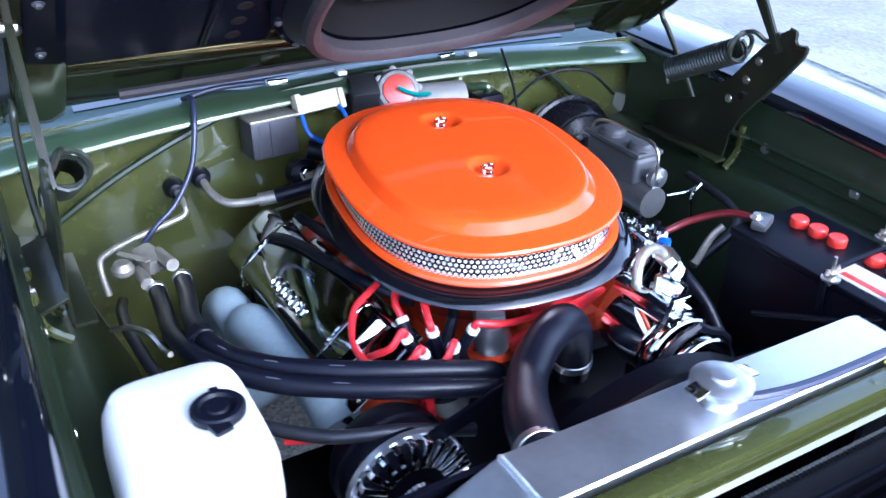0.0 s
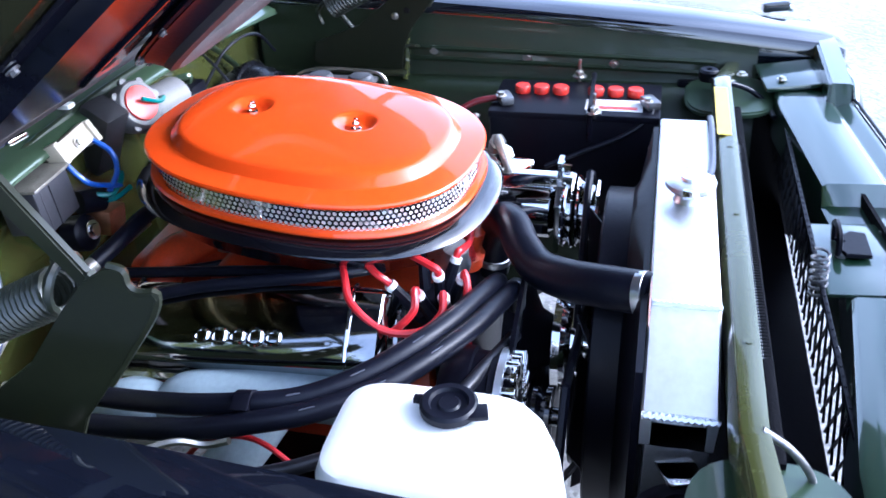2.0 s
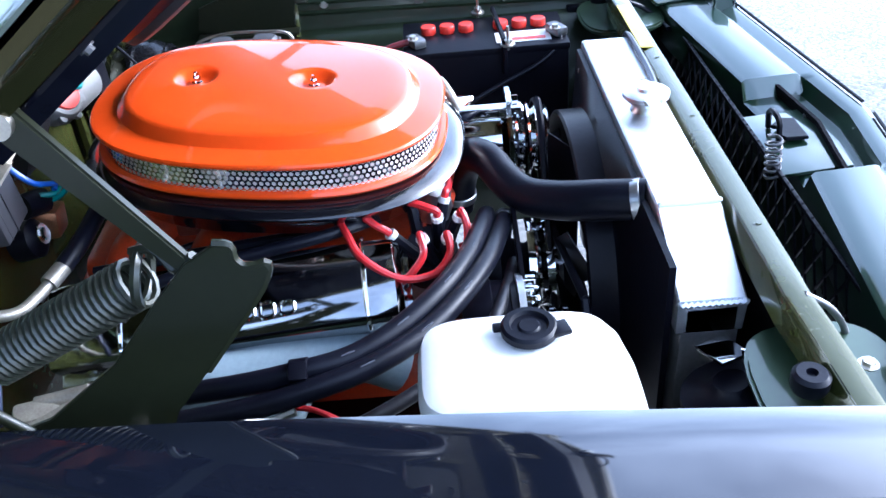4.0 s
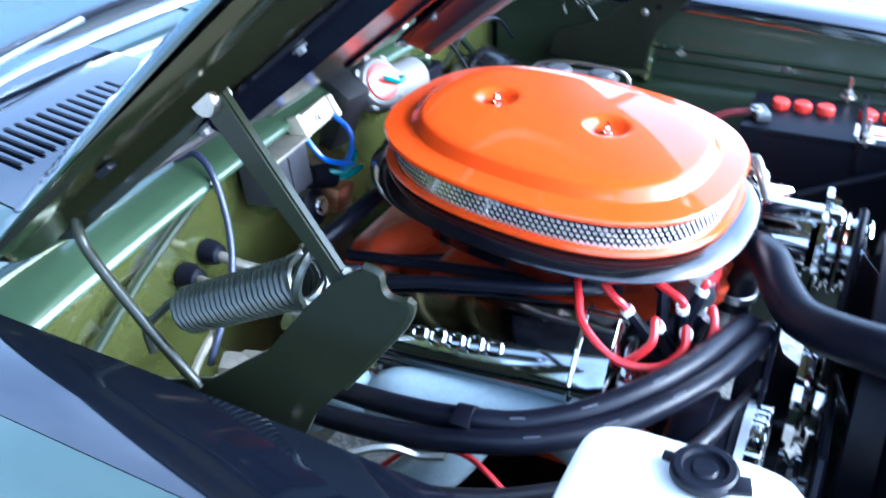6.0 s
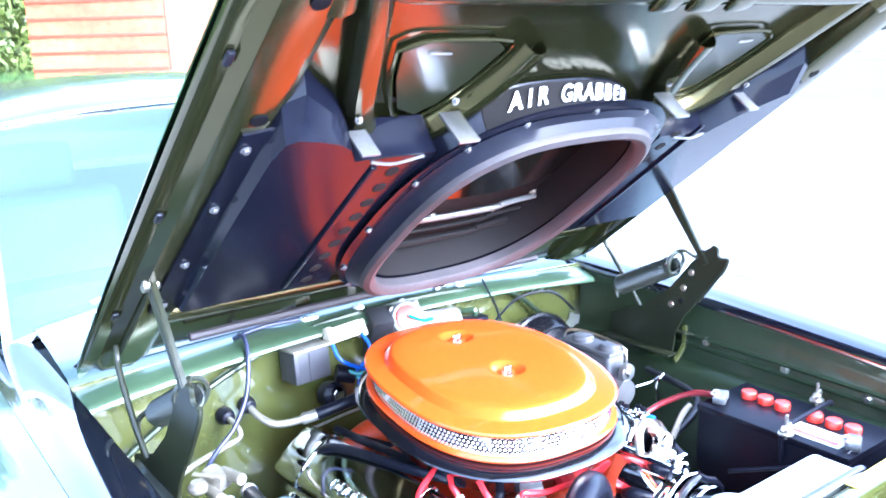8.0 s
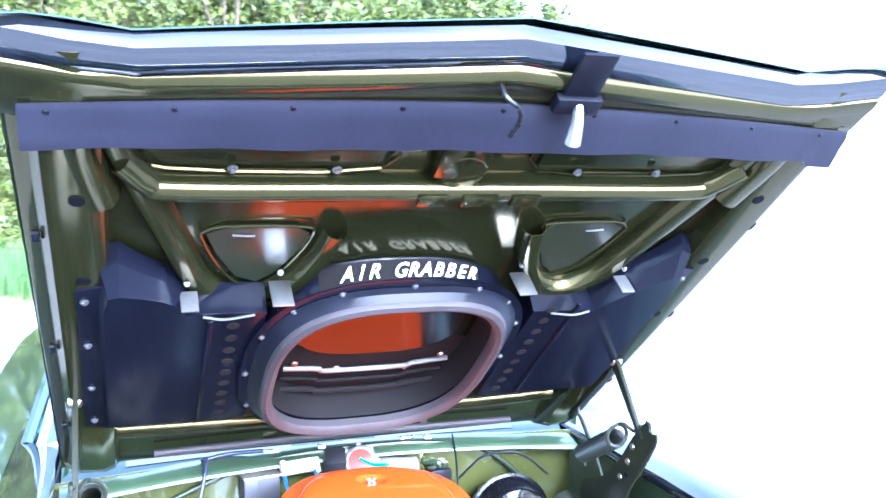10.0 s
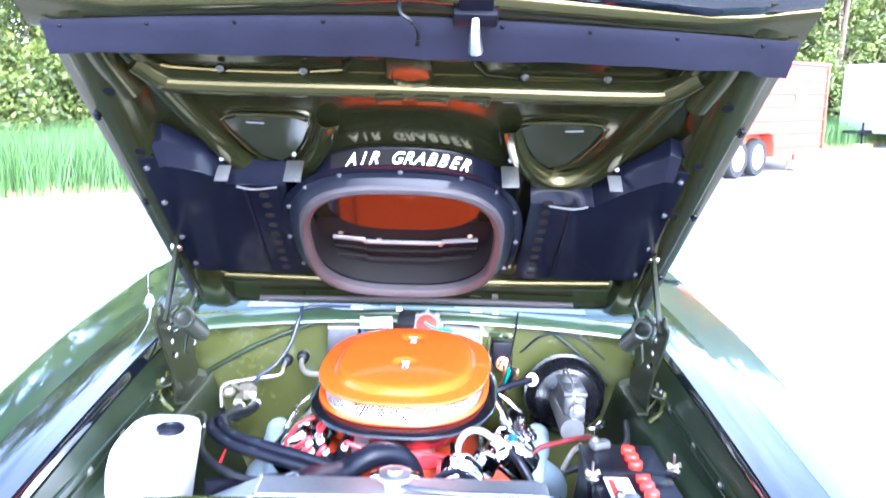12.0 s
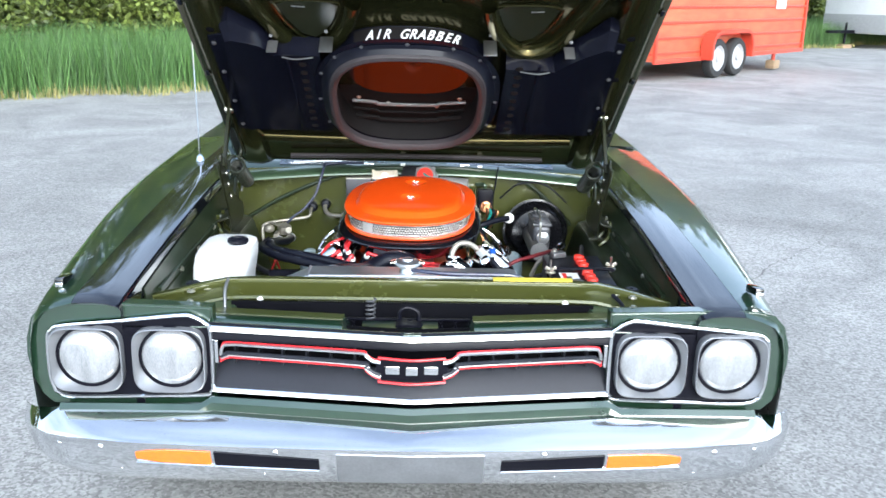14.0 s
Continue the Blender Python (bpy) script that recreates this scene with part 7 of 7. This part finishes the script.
def white_trailer(x, y, turn):
    t = thing("white_trailer", "white boxy enclosed trailer on a jack", "trailer")
    m = Matrix.Translation((x, y, ground_z(y))) @ Matrix.Rotation(radians(turn), 4, "Z")
    part("body", box(B(), m @ Vector((3, 1.2, 1.5)), (6, 2.4, 2.1), m.to_3x3(), 0.05), TRAILERW, t)
    for i in range(6):
        part("seam", box(B(), m @ Vector((0.5 + i, -0.004, 1.5)), (0.03, 0.012, 2.0), m.to_3x3()), SIDING, t)
    part("front_band", box(B(), m @ Vector((-0.012, 1.2, 0.75)), (0.03, 2.36, 0.56), m.to_3x3(), 0.01), WHEELW, t, "pale grey stone guard")
    part("lower_trim", box(B(), m @ Vector((3, -0.01, 0.50)), (6, 0.05, 0.12), m.to_3x3(), 0.01), SATIN, t)
    part("coupler", box(B(), m @ Vector((-0.55, 1.2, 0.5)), (1.2, 0.14, 0.1), m.to_3x3(), 0.02), BLACK, t)
    part("jack", cyl(B(), m @ Vector((-0.35, 1.2, 0.0)), m @ Vector((-0.35, 1.2, 0.78)), 0.035, seg=10), BLACK, t)
    part("jack_block", box(B(), m @ Vector((-0.35, 1.2, 0.06)), (0.4, 0.3, 0.12), m.to_3x3(), 0.02), WOOD, t)
    for x_ in (3.0, 3.85):
        w = part("wheel", lathe(B(), m @ Vector((x_, 0.0, 0.34)), m.to_3x3() @ Vector((0, -1, 0)), [(0.05, -0.1), (0.2, -0.05), (0.22, 0.02), (0.1, 0.03), (0.001, 0.04)], 24), WHEELW, t)
        part("tyre", lathe(B(), m @ Vector((x_, 0.2, 0.34)), m.to_3x3() @ Vector((0, -1, 0)), [(0.2, 0.0), (0.34, 0.02), (0.34, 0.2), (0.21, 0.22)], 28, False), TYRE, w)
    return t


white_trailer(13.95, 24.6, 25)

# white building with a long canopy, beyond a strip of darker road
road = B()
sheet(road, [[(x, y, ground_z(y) + 0.006) for x, y in ((13.6 + 1.2 * k, 11.4 - 1.75 * k), (34.0 + 1.2 * k, 22.0 - 1.75 * k))] for k in range(0, 40, 4)])
solo("road", road, ROADM, "strip of dark asphalt across the lot", "road", kind="structure")


def building():
    b = thing("white_building", "white commercial building with a flat canopy", "building")
    m = Matrix.Translation((40.0, 26.0, ground_z(26))) @ Matrix.Rotation(radians(-55), 4, "Z")
    part("wall", box(B(), m @ Vector((10, 5, 2.2)), (20, 8, 4.4), m.to_3x3()), SIDING, b, "pale wall")
    part("canopy", box(B(), m @ Vector((9.5, 0.0, 3.2)), (21, 4.0, 0.5), m.to_3x3(), 0.05), TRAILERW, b, "white flat canopy")
    for k in range(6):
        part("canopy_post", box(B(), m @ Vector((0.5 + 3.8 * k, -1.6, 1.5)), (0.22, 0.22, 3.0), m.to_3x3(), 0.02), TRAILERW, b)
        w = part("window", box(B(), m @ Vector((2.0 + 3.3 * k, 0.98, 1.6)), (1.8, 0.06, 1.3), m.to_3x3()), GLOSS, b, "dark window")
        part("window_frame", box(B(), m @ Vector((2.0 + 3.3 * k, 0.94, 0.92)), (1.9, 0.08, 0.08), m.to_3x3()), TRAILERW, w)
    return b


building()

# ---- vegetation ----
EDGE0, EDGE1 = Vector((-30.0, -13.6)), Vector((34.0, 45.0))
ED = (EDGE1 - EDGE0).normalized()
EN = Vector((-ED.y, ED.x))


def grass(name, label, mat, count, near, far, low, high, width, seed):
    rng = np.random.default_rng(seed)
    v, f = [], []
    for _ in range(count):
        a = 14 + 66 * rng.uniform(0, 1) ** 1.25
        d = rng.uniform(near, far)
        p = EDGE0 + ED * a + EN * (d + 0.25 * math.sin(a * 1.7) + 0.12 * math.sin(a * 5.1))
        h = rng.uniform(low, high)
        t = rng.uniform(0, 6.283)
        lean = rng.uniform(-0.3, 0.3, 2) * h
        z = ground_z(p.y) - 0.02
        dx, dy = width * math.cos(t), width * math.sin(t)
        i = len(v)
        v += [(p.x - dx, p.y - dy, z), (p.x + dx, p.y + dy, z), (p.x + lean[0] * 0.4 + dx * 0.8, p.y + lean[1] * 0.4 + dy * 0.8, z + h * 0.6), (p.x + lean[0] * 0.4 - dx * 0.8, p.y + lean[1] * 0.4 - dy * 0.8, z + h * 0.6), (p.x + lean[0], p.y + lean[1], z + h)]
        f += [(i, i + 1, i + 2, i + 3), (i + 3, i + 2, i + 4)]
    me = bpy.data.meshes.new(name)
    me.from_pydata(v, [], f)
    me.materials.append(mat)
    tagged(new(name, me), label, "grass", kind="stuff")


grass("tall_grass", "tall green reeds and grass along the lot", REED, 180000, 0.05, 4.0, 0.40, 0.95, 0.0048, 5)
grass("dry_grass", "short dry yellow grass at the asphalt edge", DRY, 16000, -0.16, 0.40, 0.05, 0.20, 0.006, 6)


def tree(x, y, height, spread, seed, leaves, leaf, name="tree", label="leafy green tree behind the grass"):
    """A trunk with limbs and a crown of small loose leaves in uneven clumps."""
    rng = np.random.default_rng(seed)
    t = thing(name, label, name, name + "s behind the lot")
    z0 = ground_z(y) - 0.1
    limbs = B()
    thick = 0.02 * height
    top = Vector((x + rng.uniform(-0.2, 0.2) * spread, y, z0 + height * 0.8))
    tube(limbs, [(x, y, z0), (x + 0.05 * spread, y, z0 + height * 0.35), top], lambda q: thick * (1 - 0.8 * q), 8, 5)
    centres = []
    for k in range(17):
        a, h = rng.uniform(0, 6.283), (0.02 + 0.85 * ((k + rng.uniform(0, 1)) / 17) ** 1.15) * height
        r = spread * rng.uniform(0.5, 1.0)
        e = Vector((x + r * math.cos(a), y + r * math.sin(a), z0 + h + rng.uniform(0.04, 0.13) * height))
        tube(limbs, [(x, y, z0 + h * 0.7), (x + 0.5 * r * math.cos(a), y + 0.5 * r * math.sin(a), z0 + h), e], lambda q: 0.3 * thick * (1 - 0.7 * q), 5, 3)
        centres.append(e)
    part("trunk", limbs, TRUNK, t, "grey-brown trunk and limbs")
    mid = np.array([c for c in centres for _ in range(6)] + [top] * 16)
    mid = mid + rng.normal(0, 1, mid.shape) * np.array([[0.2 * spread]] * (len(mid) - 16) + [[0.45 * spread]] * 16)
    size = rng.uniform(0.15, 0.36, len(mid)) * spread
    n = len(mid) * leaves
    out = rng.normal(0, 1, (n, 3))
    out /= np.linalg.norm(out, axis=1)[:, None]
    p = np.repeat(mid, leaves, 0) + out * (np.repeat(size, leaves) * rng.uniform(0.35, 1.0, n))[:, None]
    p = p[p[:, 2] > z0 + 0.15]
    a, b = rng.normal(0, 1, p.shape), rng.normal(0, 1, p.shape)
    a *= (leaf * rng.uniform(0.7, 1.3, len(p)) / np.linalg.norm(a, axis=1))[:, None]
    b *= (leaf * rng.uniform(0.4, 0.75, len(p)) / np.linalg.norm(b, axis=1))[:, None]
    v = np.stack([p - a, p - b, p + a, p + b], 1).reshape(-1, 3)
    me = bpy.data.meshes.new("crown")
    me.from_pydata(v.tolist(), [], np.arange(len(v)).reshape(-1, 4).tolist())
    me.materials.append(LEAF)
    c = tagged(new("crown", me), "uneven crown of small green leaves", kind="stuff")
    c.parent = t
    return t


def foliage(a):
    """Leaves to a clump and leaf size, by how near the stretch of trees lies to the car."""
    return (230, 0.062) if 31 < a < 45 else (90, 0.11) if 44 < a < 72 else (45, 0.15)


rng = np.random.default_rng(11)
for i in range(50):
    a = 15 + 1.55 * i + rng.uniform(-0.5, 0.5)
    p = EDGE0 + ED * a + EN * (rng.uniform(4.8, 6.2) + (1.5 if i % 2 else 0))
    tree(p.x, p.y, rng.uniform(8.0, 12.5), rng.uniform(1.8, 2.7), 100 + i, *foliage(a))
for i in range(27):
    a = 15 + 3.0 * i + rng.uniform(-0.8, 0.8)
    p = EDGE0 + ED * a + EN * rng.uniform(9.5, 11.5)
    tree(p.x, p.y, rng.uniform(9.5, 14.5), rng.uniform(2.4, 3.2), 300 + i, *foliage(a))
for i in range(34):
    a = 31 + 1.35 * i + rng.uniform(-0.4, 0.4)
    p = EDGE0 + ED * a + EN * rng.uniform(4.0, 4.9)
    n, leaf = foliage(a)
    tree(p.x, p.y, rng.uniform(1.7, 2.9), rng.uniform(0.9, 1.3), 500 + i, n // 2, leaf, "shrub", "low leafy shrub at the edge of the trees")
